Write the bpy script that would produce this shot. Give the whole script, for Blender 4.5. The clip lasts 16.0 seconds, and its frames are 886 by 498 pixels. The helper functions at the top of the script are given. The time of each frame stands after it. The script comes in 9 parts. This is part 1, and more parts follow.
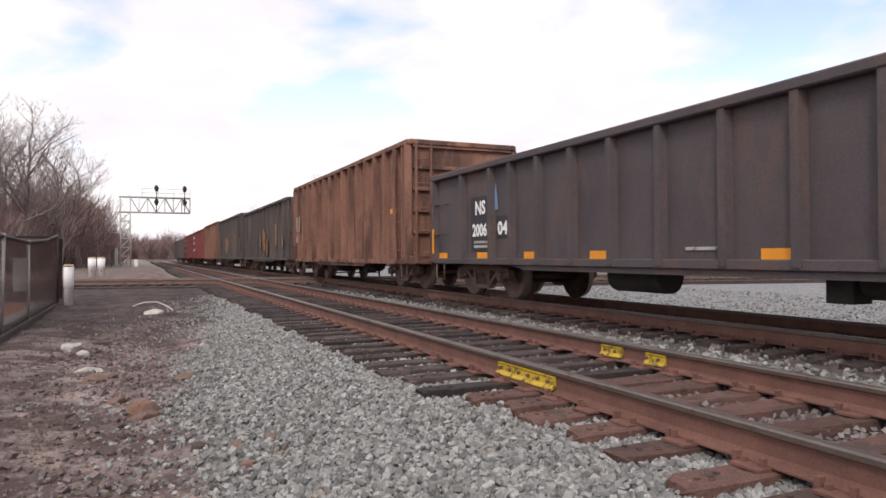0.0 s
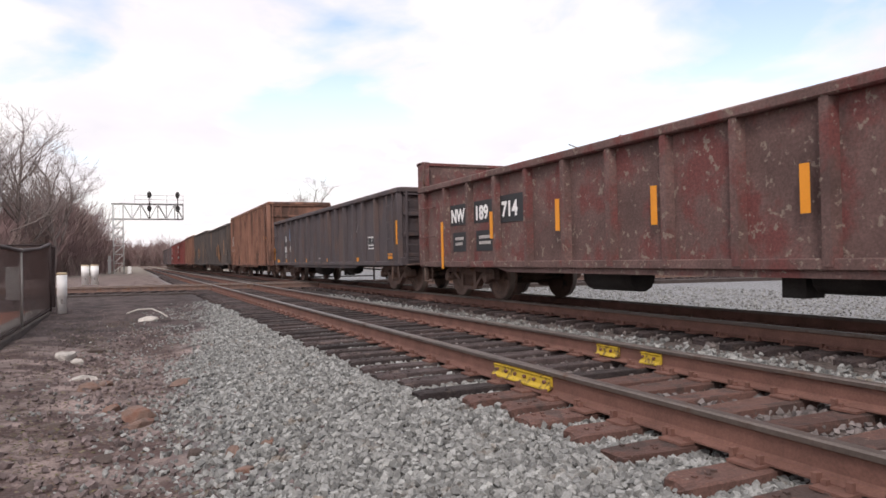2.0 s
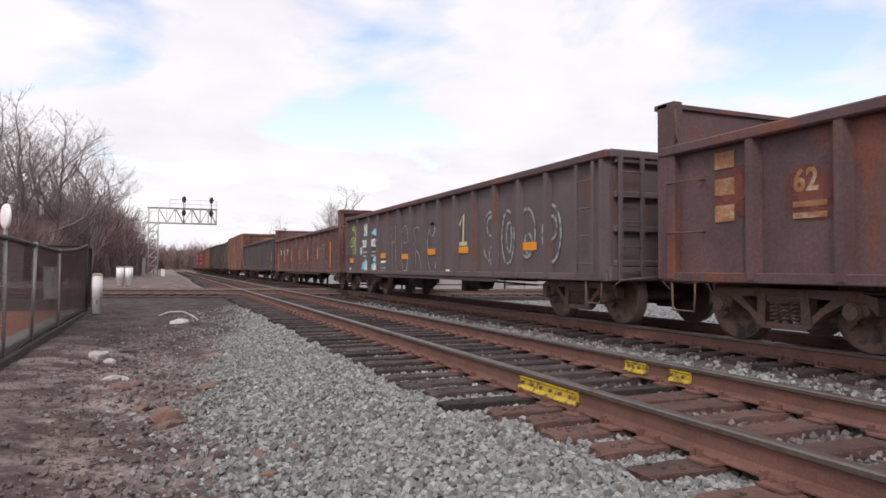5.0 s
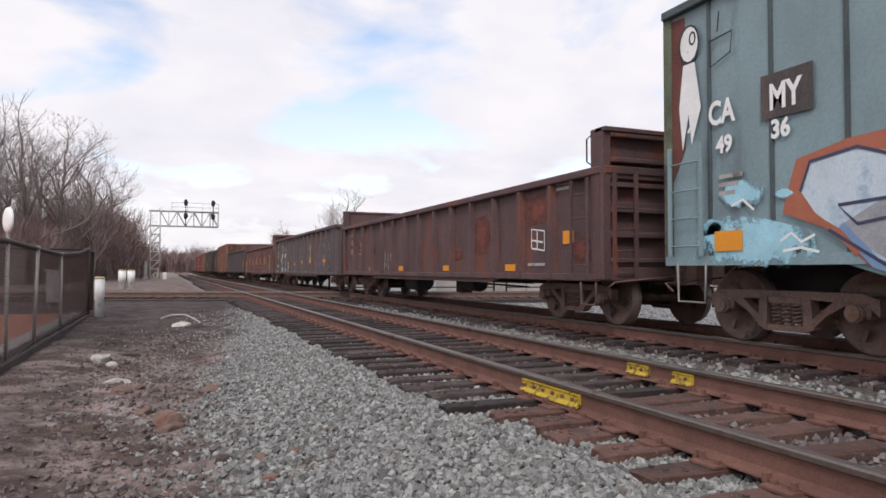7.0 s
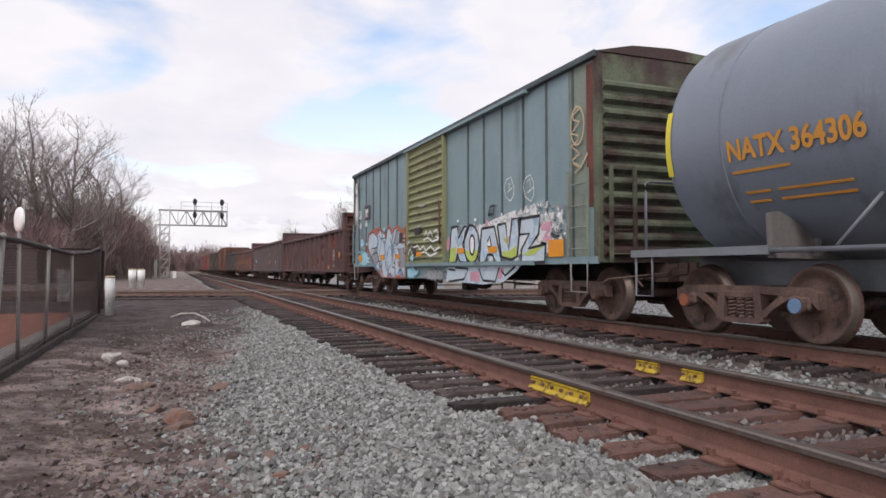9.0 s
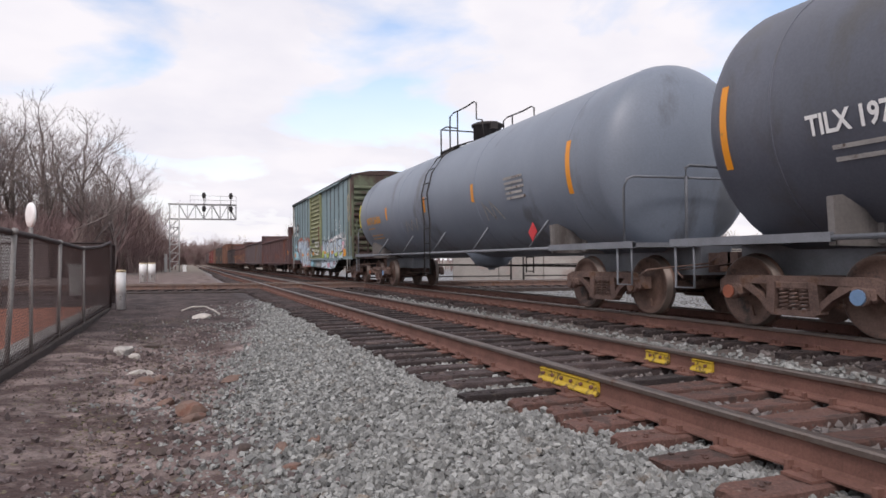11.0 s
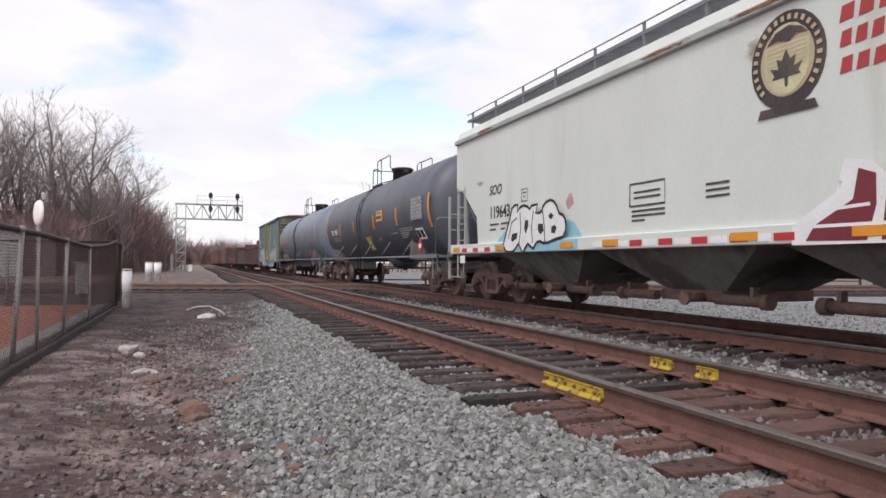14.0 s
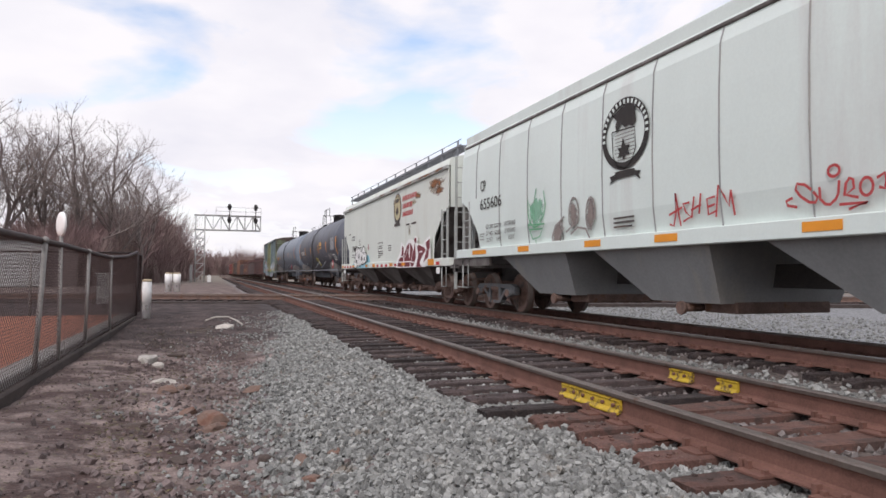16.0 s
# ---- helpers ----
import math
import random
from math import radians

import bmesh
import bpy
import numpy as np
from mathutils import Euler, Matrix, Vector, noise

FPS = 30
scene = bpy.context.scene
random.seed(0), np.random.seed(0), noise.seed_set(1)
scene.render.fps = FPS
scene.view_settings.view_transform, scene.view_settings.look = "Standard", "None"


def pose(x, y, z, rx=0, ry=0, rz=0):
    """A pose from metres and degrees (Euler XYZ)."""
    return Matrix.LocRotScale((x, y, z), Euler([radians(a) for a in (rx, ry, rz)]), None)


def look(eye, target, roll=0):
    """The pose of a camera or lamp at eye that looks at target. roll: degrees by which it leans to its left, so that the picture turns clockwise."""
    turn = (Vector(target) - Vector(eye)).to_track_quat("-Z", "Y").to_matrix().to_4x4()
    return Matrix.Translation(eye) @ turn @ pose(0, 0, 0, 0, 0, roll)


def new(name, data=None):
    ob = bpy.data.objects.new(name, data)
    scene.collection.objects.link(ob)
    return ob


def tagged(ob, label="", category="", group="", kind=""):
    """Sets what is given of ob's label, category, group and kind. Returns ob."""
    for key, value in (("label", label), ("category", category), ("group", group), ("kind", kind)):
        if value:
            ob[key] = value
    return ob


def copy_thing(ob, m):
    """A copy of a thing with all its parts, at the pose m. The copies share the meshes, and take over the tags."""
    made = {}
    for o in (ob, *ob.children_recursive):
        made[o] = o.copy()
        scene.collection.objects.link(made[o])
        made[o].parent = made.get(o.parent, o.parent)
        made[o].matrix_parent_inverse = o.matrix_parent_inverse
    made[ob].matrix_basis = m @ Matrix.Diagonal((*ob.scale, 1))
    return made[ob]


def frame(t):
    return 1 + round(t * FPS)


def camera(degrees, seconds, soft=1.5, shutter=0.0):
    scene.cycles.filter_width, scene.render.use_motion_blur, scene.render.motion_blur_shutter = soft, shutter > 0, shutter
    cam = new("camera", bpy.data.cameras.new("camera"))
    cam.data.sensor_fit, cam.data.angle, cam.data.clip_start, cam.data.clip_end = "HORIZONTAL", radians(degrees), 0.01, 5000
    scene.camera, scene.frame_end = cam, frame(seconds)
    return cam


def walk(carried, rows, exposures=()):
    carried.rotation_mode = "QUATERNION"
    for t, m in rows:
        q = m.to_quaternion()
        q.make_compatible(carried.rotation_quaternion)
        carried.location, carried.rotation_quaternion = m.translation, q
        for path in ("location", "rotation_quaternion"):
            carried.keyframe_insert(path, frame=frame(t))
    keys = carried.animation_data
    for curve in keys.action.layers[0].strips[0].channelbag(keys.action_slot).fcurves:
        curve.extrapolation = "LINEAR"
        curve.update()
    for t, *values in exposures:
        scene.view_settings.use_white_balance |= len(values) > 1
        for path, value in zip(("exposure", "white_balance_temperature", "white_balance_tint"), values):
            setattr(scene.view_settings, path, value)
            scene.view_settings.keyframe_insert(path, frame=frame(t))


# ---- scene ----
PATH = [
    (0, -24.46, 0.52, 0.38),
    (0.5, -24.53, 1.05, 0.67),
    (1, -24.49, 1.06, 0.98),
    (1.5, -24.66, 0.83, 1.10),
    (2, -24.92, 0.71, 1.24),
    (2.5, -25.00, 0.78, 1.36),
    (3, -24.91, 1.13, 1.21),
    (3.5, -24.74, 0.91, 0.24),
    (4, -23.39, 1.25, -0.11),
    (6.5, -22.31, 1.85, -0.24),
    (7, -22.38, 1.84, -0.11),
    (7.5, -22.22, 1.72, 0.08),
    (8, -22.10, 1.61, -0.21),
    (8.5, -22.00, 1.57, -0.14),
    (9, -21.68, 1.65, 0.12),
    (11.5, -20.91, 0.86, 0.56),
    (12, -20.99, 0.90, 0.36),
    (12.5, -20.96, 1.06, 0.00),
    (13, -20.79, 1.18, 0.03),
    (13.5, -20.62, 1.30, 0.14),
    (14, -20.51, 1.22, -0.23),
    (14.5, -20.16, 1.20, -0.13),
    (15, -19.81, 1.39, -0.27),
    (15.5, -19.53, 1.86, -0.27),
    (16, -19.08, 2.14, -0.27),
]
EYE = (0.0, 0.0, 0.89)
cam = camera(66.75, 16.0, soft=1.6)
walk(cam, [(t, pose(*EYE, 90 + p, r, y)) for t, y, p, r in PATH],
     exposures=[(0.0, 0.08, 6650, 18), (4.0, 0.03, 6550, 18), (7.0, -0.1, 6400, 17), (12.0, -0.1, 6400, 18), (14.0, -0.02, 6400, 17), (16.0, -0.06, 6400, 17)])

# ---- world and sun ----
SUN_EL, SUN_AZ = 45.0, 215.0
world = bpy.data.worlds.new("sky")
scene.world = world
world.use_nodes = True
wn, wl = world.node_tree.nodes, world.node_tree.links
wn.clear()


def build_sky():
    out = wn.new("ShaderNodeOutputWorld")
    bg = wn.new("ShaderNodeBackground")
    sky = wn.new("ShaderNodeTexSky")
    sky.sky_type, sky.sun_disc = "NISHITA", False
    sky.sun_elevation, sky.sun_rotation = radians(SUN_EL), radians(SUN_AZ)
    dim = wn.new("ShaderNodeMix")
    dim.data_type, dim.blend_type = "RGBA", "MULTIPLY"
    dim.inputs[0].default_value = 1.0
    dim.inputs[7].default_value = (0.3, 0.27, 0.235, 1)
    wl.new(sky.outputs[0], dim.inputs[6])
    co = wn.new("ShaderNodeTexCoord")
    sep = wn.new("ShaderNodeSeparateXYZ")
    wl.new(co.outputs["Generated"], sep.inputs[0])
    # project the direction on a cloud deck, so that clouds flatten towards the horizon
    add = wn.new("ShaderNodeMath")
    add.operation, add.inputs[1].default_value = "ADD", 0.22
    wl.new(sep.outputs[2], add.inputs[0])
    top = wn.new("ShaderNodeMath")
    top.operation, top.inputs[1].default_value = "MAXIMUM", 0.05
    wl.new(add.outputs[0], top.inputs[0])
    div = wn.new("ShaderNodeVectorMath")
    div.operation = "DIVIDE"
    com = wn.new("ShaderNodeCombineXYZ")
    for k in range(3):
        wl.new(top.outputs[0], com.inputs[k])
    wl.new(co.outputs["Generated"], div.inputs[0])
    wl.new(com.outputs[0], div.inputs[1])
    mp = wn.new("ShaderNodeMapping")
    mp.inputs["Location"].default_value = CLOUD_SHIFT
    wl.new(div.outputs[0], mp.inputs[0])
    n1 = wn.new("ShaderNodeTexNoise")
    n1.inputs["Scale"].default_value, n1.inputs["Detail"].default_value, n1.inputs["Roughness"].default_value = 1.9, 10, 0.5
    n1.inputs["Distortion"].default_value = 0.25
    wl.new(mp.outputs[0], n1.inputs[0])
    ramp = wn.new("ShaderNodeValToRGB")
    ramp.color_ramp.elements[0].position, ramp.color_ramp.elements[1].position = 0.35, 0.5
    wl.new(n1.outputs[0], ramp.inputs[0])
    # low sky is hazy white
    haze = wn.new("ShaderNodeMapRange")
    haze.inputs[1].default_value, haze.inputs[2].default_value = 0.05, 0.26
    haze.inputs[3].default_value, haze.inputs[4].default_value = 0.92, 0.05
    wl.new(sep.outputs[2], haze.inputs[0])
    mx = wn.new("ShaderNodeMath")
    mx.operation = "MAXIMUM"
    wl.new(ramp.outputs[0], mx.inputs[0])
    wl.new(haze.outputs[0], mx.inputs[1])
    n2 = wn.new("ShaderNodeTexNoise")
    n2.inputs["Scale"].default_value, n2.inputs["Detail"].default_value = 2.6, 6
    wl.new(mp.outputs[0], n2.inputs[0])
    r2 = wn.new("ShaderNodeValToRGB")
    r2.color_ramp.elements[0].position, r2.color_ramp.elements[1].position = 0.3, 0.62
    r2.color_ramp.elements[0].color, r2.color_ramp.elements[1].color = (0.93, 0.945, 0.98, 1), (1.07, 1.07, 1.06, 1)
    wl.new(n2.outputs[0], r2.inputs[0])
    mix = wn.new("ShaderNodeMix")
    mix.data_type = "RGBA"
    wl.new(mx.outputs[0], mix.inputs[0])
    wl.new(dim.outputs[2], mix.inputs[6])
    wl.new(r2.outputs[0], mix.inputs[7])
    wl.new(mix.outputs[2], bg.inputs[0])
    bg.inputs[1].default_value = SKY_STRENGTH
    wl.new(bg.outputs[0], out.inputs[0])


CLOUD_SHIFT = (3.1, 1.7, 0.4)
SKY_STRENGTH = 0.95
build_sky()
sun = new("sun", bpy.data.lights.new("sun", "SUN"))
sun.data.energy, sun.data.angle, sun.data.color = 1.6, radians(10), (1.0, 0.96, 0.9)
sun.matrix_basis = look((0, 0, 0), (-math.sin(radians(SUN_AZ)) * math.cos(radians(SUN_EL)),
                                    -math.cos(radians(SUN_AZ)) * math.cos(radians(SUN_EL)), -math.sin(radians(SUN_EL))))


# ---- materials ----
def mat(name, base, rough=0.65, metal=0.0, var=0.25, scale=2.5, fine=45.0, bump=0.15, patch=None, amount=0.0, patch_scale=1.6,
        streak=1.0, island=0.0, rnd=0.0, blotch=None, blotch_amount=0.0):
    """A weathered surface: two scales of grain, patches of a second colour (drawn out along z by streak), bump."""
    m = bpy.data.materials.new(name)
    m.use_nodes = True
    n, l = m.node_tree.nodes, m.node_tree.links
    bsdf = n["Principled BSDF"]
    bsdf.inputs["Roughness"].default_value, bsdf.inputs["Metallic"].default_value = rough, metal
    co, info = n.new("ShaderNodeTexCoord"), n.new("ShaderNodeObjectInfo")
    shift = n.new("ShaderNodeVectorMath")
    shift.operation = "MULTIPLY_ADD"
    shift.inputs[1].default_value = (9.0, 7.0, 5.0)
    l.new(info.outputs["Random"], shift.inputs[0])
    l.new(co.outputs["Object"], shift.inputs[2])

    def noise_tex(s, detail, stretch=1.0):
        mp = n.new("ShaderNodeMapping")
        mp.inputs["Scale"].default_value = (1, 1, 1 / stretch)
        l.new(shift.outputs[0], mp.inputs[0])
        t = n.new("ShaderNodeTexNoise")
        t.inputs["Scale"].default_value, t.inputs["Detail"].default_value, t.inputs["Roughness"].default_value = s, detail, 0.62
        l.new(mp.outputs[0], t.inputs[0])
        return t.outputs[0]

    def ramp(src, a, b, ca=(0, 0, 0, 1), cb=(1, 1, 1, 1)):
        r = n.new("ShaderNodeValToRGB")
        r.color_ramp.elements[0].position, r.color_ramp.elements[1].position = a, b
        r.color_ramp.elements[0].color, r.color_ramp.elements[1].color = ca, cb
        l.new(src, r.inputs[0])
        return r.outputs[0]

    def mix(fac, a, b, kind="MIX"):
        x = n.new("ShaderNodeMix")
        x.data_type, x.blend_type = "RGBA", kind
        for sock, v in ((x.inputs[0], fac), (x.inputs[6], a), (x.inputs[7], b)):
            if isinstance(v, (int, float)):
                sock.default_value = v
            elif isinstance(v, tuple):
                sock.default_value = (*v[:3], 1)
            else:
                l.new(v, sock)
        return x.outputs[2]

    big, small = noise_tex(scale, 5, streak ** 0.5), noise_tex(fine, 3)
    lo, hi = tuple(c * (1 - var) for c in base), tuple(min(1, c * (1 + var)) for c in base)
    col = mix(ramp(big, 0.3, 0.7), lo, hi)
    if patch:
        col = mix(ramp(noise_tex(patch_scale, 8, streak), 0.68 - amount * 0.45, 0.76 - amount * 0.4), col, patch)
    if blotch:
        col = mix(ramp(noise_tex(patch_scale * 6, 6), 0.75 - blotch_amount * 0.4, 0.8 - blotch_amount * 0.4), col, blotch)
    g = 1 - var * 0.9
    col = mix(1.0, col, ramp(small, 0.35, 0.65, (g, g, g, 1), (1, 1, 1, 1)), "MULTIPLY")
    for amt, node, sock in ((island, "ShaderNodeNewGeometry", "Random Per Island"), (rnd, None, "Random")):
        if amt:
            src = n.new(node).outputs[sock] if node else info.outputs[sock]
            lo2 = 1 - amt
            col = mix(1.0, col, ramp(src, 0.0, 1.0, (lo2, lo2, lo2, 1), (1, 1, 1, 1)), "MULTIPLY")
    l.new(col, bsdf.inputs["Base Color"])
    if bump:
        bp = n.new("ShaderNodeBump")
        bp.inputs["Strength"].default_value, bp.inputs["Distance"].default_value = bump, 0.02
        l.new(small, bp.inputs["Height"])
        l.new(bp.outputs[0], bsdf.inputs["Normal"])
    return m


RUST = (0.16, 0.065, 0.035)
M = {
    "rail_side": mat("rail_side", (0.185, 0.09, 0.068), 0.85, 0.1, 0.25, 4, 60, 0.15),
    "rail_head": mat("rail_head", (0.2, 0.165, 0.145), 0.42, 0.7, 0.2, 3, 50, 0.05, (0.13, 0.075, 0.05), 0.25, 3),
    "tie_dark": mat("tie_dark", (0.092, 0.067, 0.064), 0.9, 0, 0.45, 5, 60, 0.6, (0.2, 0.15, 0.13), 0.25, 6, 0.3, rnd=0.6, blotch=(0.05, 0.04, 0.04), blotch_amount=0.4),
    "tie_red": mat("tie_red", (0.185, 0.095, 0.075), 0.9, 0, 0.35, 5, 60, 0.5, (0.1, 0.062, 0.052), 0.45, 5, rnd=0.4, blotch=(0.27, 0.19, 0.15), blotch_amount=0.3),
    "yellow_bar": mat("yellow_bar", (0.55, 0.38, 0.03), 0.6, 0, 0.15, 5, 40, 0.05, (0.1, 0.06, 0.03), 0.36, 14),
    "stone": mat("stone", (0.41, 0.415, 0.395), 0.9, 0, 0.3, 12, 90, 0.25, (0.3, 0.25, 0.2), 0.2, 4, island=0.65),
    "stone_track": mat("stone_track", (0.27, 0.235, 0.222), 0.9, 0, 0.25, 12, 90, 0.25, island=0.6),
    "stone_brown": mat("stone_brown", (0.27, 0.21, 0.2), 0.9, 0, 0.3, 12, 90, 0.25, island=0.6),
    "truck_steel": mat("truck_steel", (0.19, 0.122, 0.1), 0.85, 0.1, 0.35, 4, 40, 0.3, (0.17, 0.09, 0.055), 0.3, 4),
    "wheel_steel": mat("wheel_steel", (0.17, 0.105, 0.082), 0.7, 0.3, 0.3, 4, 40, 0.2, (0.05, 0.04, 0.036), 0.3, 3),
    "tread": mat("tread", (0.17, 0.135, 0.115), 0.5, 0.5, 0.15, 4, 40, 0.05),
    "under_dark": mat("under_dark", (0.04, 0.035, 0.033), 0.85, 0.0, 0.3, 3, 40, 0.2),
    "gon_black": mat("gon_black", (0.082, 0.066, 0.07), 0.7, 0, 0.22, 1.2, 30, 0.15, (0.11, 0.075, 0.068), 0.38, 1.4, 2.5, blotch=(0.22, 0.12, 0.07), blotch_amount=0.06),
    "gon_black2": mat("gon_black2", (0.125, 0.095, 0.098), 0.72, 0, 0.2, 1.2, 30, 0.15, (0.145, 0.08, 0.062), 0.3, 1.1, 2, blotch=(0.15, 0.11, 0.1), blotch_amount=0.03),
    "gon_red": mat("gon_red", (0.15, 0.088, 0.078), 0.8, 0, 0.35, 1.4, 28, 0.3, (0.17, 0.055, 0.05), 0.4, 1.5, 1.2, blotch=(0.27, 0.21, 0.17), blotch_amount=0.4),
    "gon_brown": mat("gon_brown", (0.115, 0.066, 0.066), 0.75, 0, 0.3, 1.4, 28, 0.25, (0.19, 0.07, 0.045), 0.32, 1.3, 3),
    "gon_rust": mat("gon_rust", (0.26, 0.13, 0.09), 0.85, 0, 0.35, 1.3, 28, 0.3, (0.11, 0.06, 0.045), 0.4, 1.4, 5),
    "car_red": mat("car_red", (0.22, 0.05, 0.045), 0.7, 0, 0.25, 1.3, 28, 0.2, (0.12, 0.05, 0.04), 0.3, 1.4, 3),
    "coal_dark": mat("coal_dark", (0.085, 0.072, 0.068), 0.8, 0, 0.35, 1.3, 28, 0.2, (0.16, 0.11, 0.085), 0.35, 1.3, 7),
    "box_blue": mat("box_blue", (0.225, 0.32, 0.34), 0.5, 0, 0.14, 1.0, 26, 0.1, (0.15, 0.2, 0.22), 0.2, 0.9, 5, blotch=(0.16, 0.09, 0.06), blotch_amount=0.02),
    "box_green": mat("box_green", (0.26, 0.275, 0.14), 0.6, 0, 0.18, 1.2, 26, 0.12, (0.17, 0.14, 0.075), 0.26, 1.4, 4),
    "box_end": mat("box_end", (0.135, 0.155, 0.1), 0.8, 0, 0.3, 1.2, 26, 0.15, (0.07, 0.042, 0.036), 0.5, 0.7, 1.2),
    "box_rust": mat("box_rust", (0.17, 0.06, 0.045), 0.8, 0, 0.3, 2, 30, 0.2, (0.26, 0.12, 0.07), 0.25, 2, 3),
    "tank_grey": mat("tank_grey", (0.2, 0.232, 0.28), 0.45, 0, 0.1, 0.8, 30, 0.05, (0.13, 0.14, 0.16), 0.25, 0.8, 3),
    "tank_black": mat("tank_black", (0.1, 0.108, 0.135), 0.46, 0, 0.16, 0.8, 30, 0.06, (0.085, 0.085, 0.09), 0.32, 0.9, 3),
    "hopper_grey": mat("hopper_grey", (0.7, 0.74, 0.68), 0.55, 0, 0.05, 0.7, 24, 0.05, (0.62, 0.63, 0.56), 0.25, 0.8, 8, blotch=(0.4, 0.3, 0.2), blotch_amount=0.01),
    "hopper_pale": mat("hopper_pale", (0.7, 0.78, 0.74), 0.5, 0, 0.04, 0.7, 24, 0.04, (0.63, 0.67, 0.64), 0.22, 0.8, 9),
    # hopper greys darkened for the shade under the hull; hopper_under has grime too
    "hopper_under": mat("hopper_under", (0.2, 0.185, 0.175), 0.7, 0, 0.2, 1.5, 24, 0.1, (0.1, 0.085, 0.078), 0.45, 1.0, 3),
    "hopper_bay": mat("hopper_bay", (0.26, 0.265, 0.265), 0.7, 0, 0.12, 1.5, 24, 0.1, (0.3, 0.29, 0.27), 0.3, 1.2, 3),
    "rust_stain": mat("rust_stain", (0.36, 0.17, 0.08), 0.85, 0, 0.35, 3, 30, 0.15, (0.5, 0.4, 0.28), 0.3, 3, 0.4),
    "white_paint": mat("white_paint", (0.86, 0.86, 0.84), 0.6, 0, 0.07, 3, 40, 0.05, (0.55, 0.52, 0.5), 0.12, 6),
    "faded_white": mat("faded_white", (0.42, 0.4, 0.38), 0.7, 0, 0.2, 3, 40, 0.05, (0.15, 0.12, 0.1), 0.3, 7),
    "black_paint": mat("black_paint", (0.022, 0.023, 0.026), 0.55, 0, 0.15, 3, 40, 0.05),
    "orange": mat("orange", (0.8, 0.3, 0.012), 0.45, 0, 0.06, 3, 40, 0.03, (0.5, 0.22, 0.04), 0.08, 8),
    "letter_orange": mat("letter_orange", (0.62, 0.28, 0.04), 0.55, 0, 0.1, 3, 40, 0.03),
    "sign_yellow": mat("sign_yellow", (0.7, 0.6, 0.05), 0.5, 0, 0.06, 3, 40, 0.03),
    "sign_red": mat("sign_red", (0.55, 0.03, 0.035), 0.5, 0, 0.06, 3, 40, 0.03),
    "red_letter": mat("red_letter", (0.45, 0.05, 0.05), 0.6, 0, 0.1, 3, 40, 0.03),
    "g_maroon": mat("g_maroon", (0.2, 0.022, 0.035), 0.5, 0, 0.1, 3, 40, 0.03),
    "g_cyan": mat("g_cyan", (0.3, 0.58, 0.68), 0.55, 0, 0.12, 3, 40, 0.03),
    "g_pale": mat("g_pale", (0.58, 0.68, 0.74), 0.55, 0, 0.14, 2, 40, 0.03, (0.34, 0.46, 0.58), 0.35, 2),
    "g_blue": mat("g_blue", (0.18, 0.3, 0.48), 0.55, 0, 0.12, 3, 40, 0.03),
    "g_lime": mat("g_lime", (0.5, 0.6, 0.12), 0.55, 0, 0.12, 3, 40, 0.03),
    "g_pink": mat("g_pink", (0.66, 0.34, 0.42), 0.55, 0, 0.12, 3, 40, 0.03),
    "g_rust": mat("g_rust", (0.42, 0.13, 0.07), 0.55, 0, 0.12, 3, 40, 0.03),
    "g_green": mat("g_green", (0.12, 0.38, 0.2), 0.55, 0, 0.15, 3, 40, 0.03),
    "g_grey": mat("g_grey", (0.3, 0.27, 0.25), 0.6, 0, 0.3, 3, 40, 0.03),
    "chalk": mat("chalk", (0.33, 0.36, 0.35), 0.8, 0, 0.3, 6, 60, 0.05, (0.12, 0.095, 0.088), 0.42, 9),
    "g_silver": mat("g_silver", (0.36, 0.37, 0.39), 0.5, 0.1, 0.2, 3, 40, 0.03),
    "g_navy": mat("g_navy", (0.045, 0.05, 0.1), 0.55, 0, 0.15, 3, 40, 0.03),
    "lav_metal": mat("lav_metal", (0.42, 0.44, 0.42), 0.5, 0.1, 0.12, 3, 40, 0.05),
    "rail_grey": mat("rail_grey", (0.2, 0.21, 0.23), 0.55, 0.1, 0.15, 3, 40, 0.05),
    "galv": mat("galv", (0.3, 0.285, 0.27), 0.6, 0.2, 0.2, 4, 40, 0.08),
    "galv_dark": mat("galv_dark", (0.06, 0.04, 0.038), 0.7, 0.3, 0.3, 4, 40, 0.08),
    "signal_steel": mat("signal_steel", (0.5, 0.5, 0.49), 0.5, 0.3, 0.12, 2, 30, 0.05),
    "bark": mat("bark", (0.22, 0.18, 0.165), 0.95, 0, 0.3, 3, 30, 0.3),
    "twig": mat("twig", (0.34, 0.285, 0.265), 0.95, 0, 0.2, 3, 30, 0.1, island=0.4),
    "thicket": mat("thicket", (0.3, 0.2, 0.19), 0.95, 0, 0.2, 0.4, 30, 0.1, (0.4, 0.31, 0.275), 0.4, 0.3, island=0.35),
    "brick": mat("brick", (0.36, 0.13, 0.075), 0.9, 0, 0.2, 3, 50, 0.2, rnd=0.3),
    "siding": mat("siding", (0.42, 0.42, 0.41), 0.6, 0, 0.1, 2, 30, 0.1),
    "concrete": mat("concrete", (0.34, 0.33, 0.31), 0.9, 0, 0.2, 2, 40, 0.2),
    "pale_wall": mat("pale_wall", (0.36, 0.33, 0.3), 0.9, 0, 0.25, 0.5, 20, 0.1, (0.34, 0.28, 0.25), 0.4, 0.4, 0.4),
    "tan_cap": mat("tan_cap", (0.55, 0.44, 0.28), 0.7, 0, 0.1, 3, 40, 0.05),
    "rock_pale": mat("rock_pale", (0.62, 0.58, 0.36), 0.7, 0, 0.15, 4, 40, 0.05),
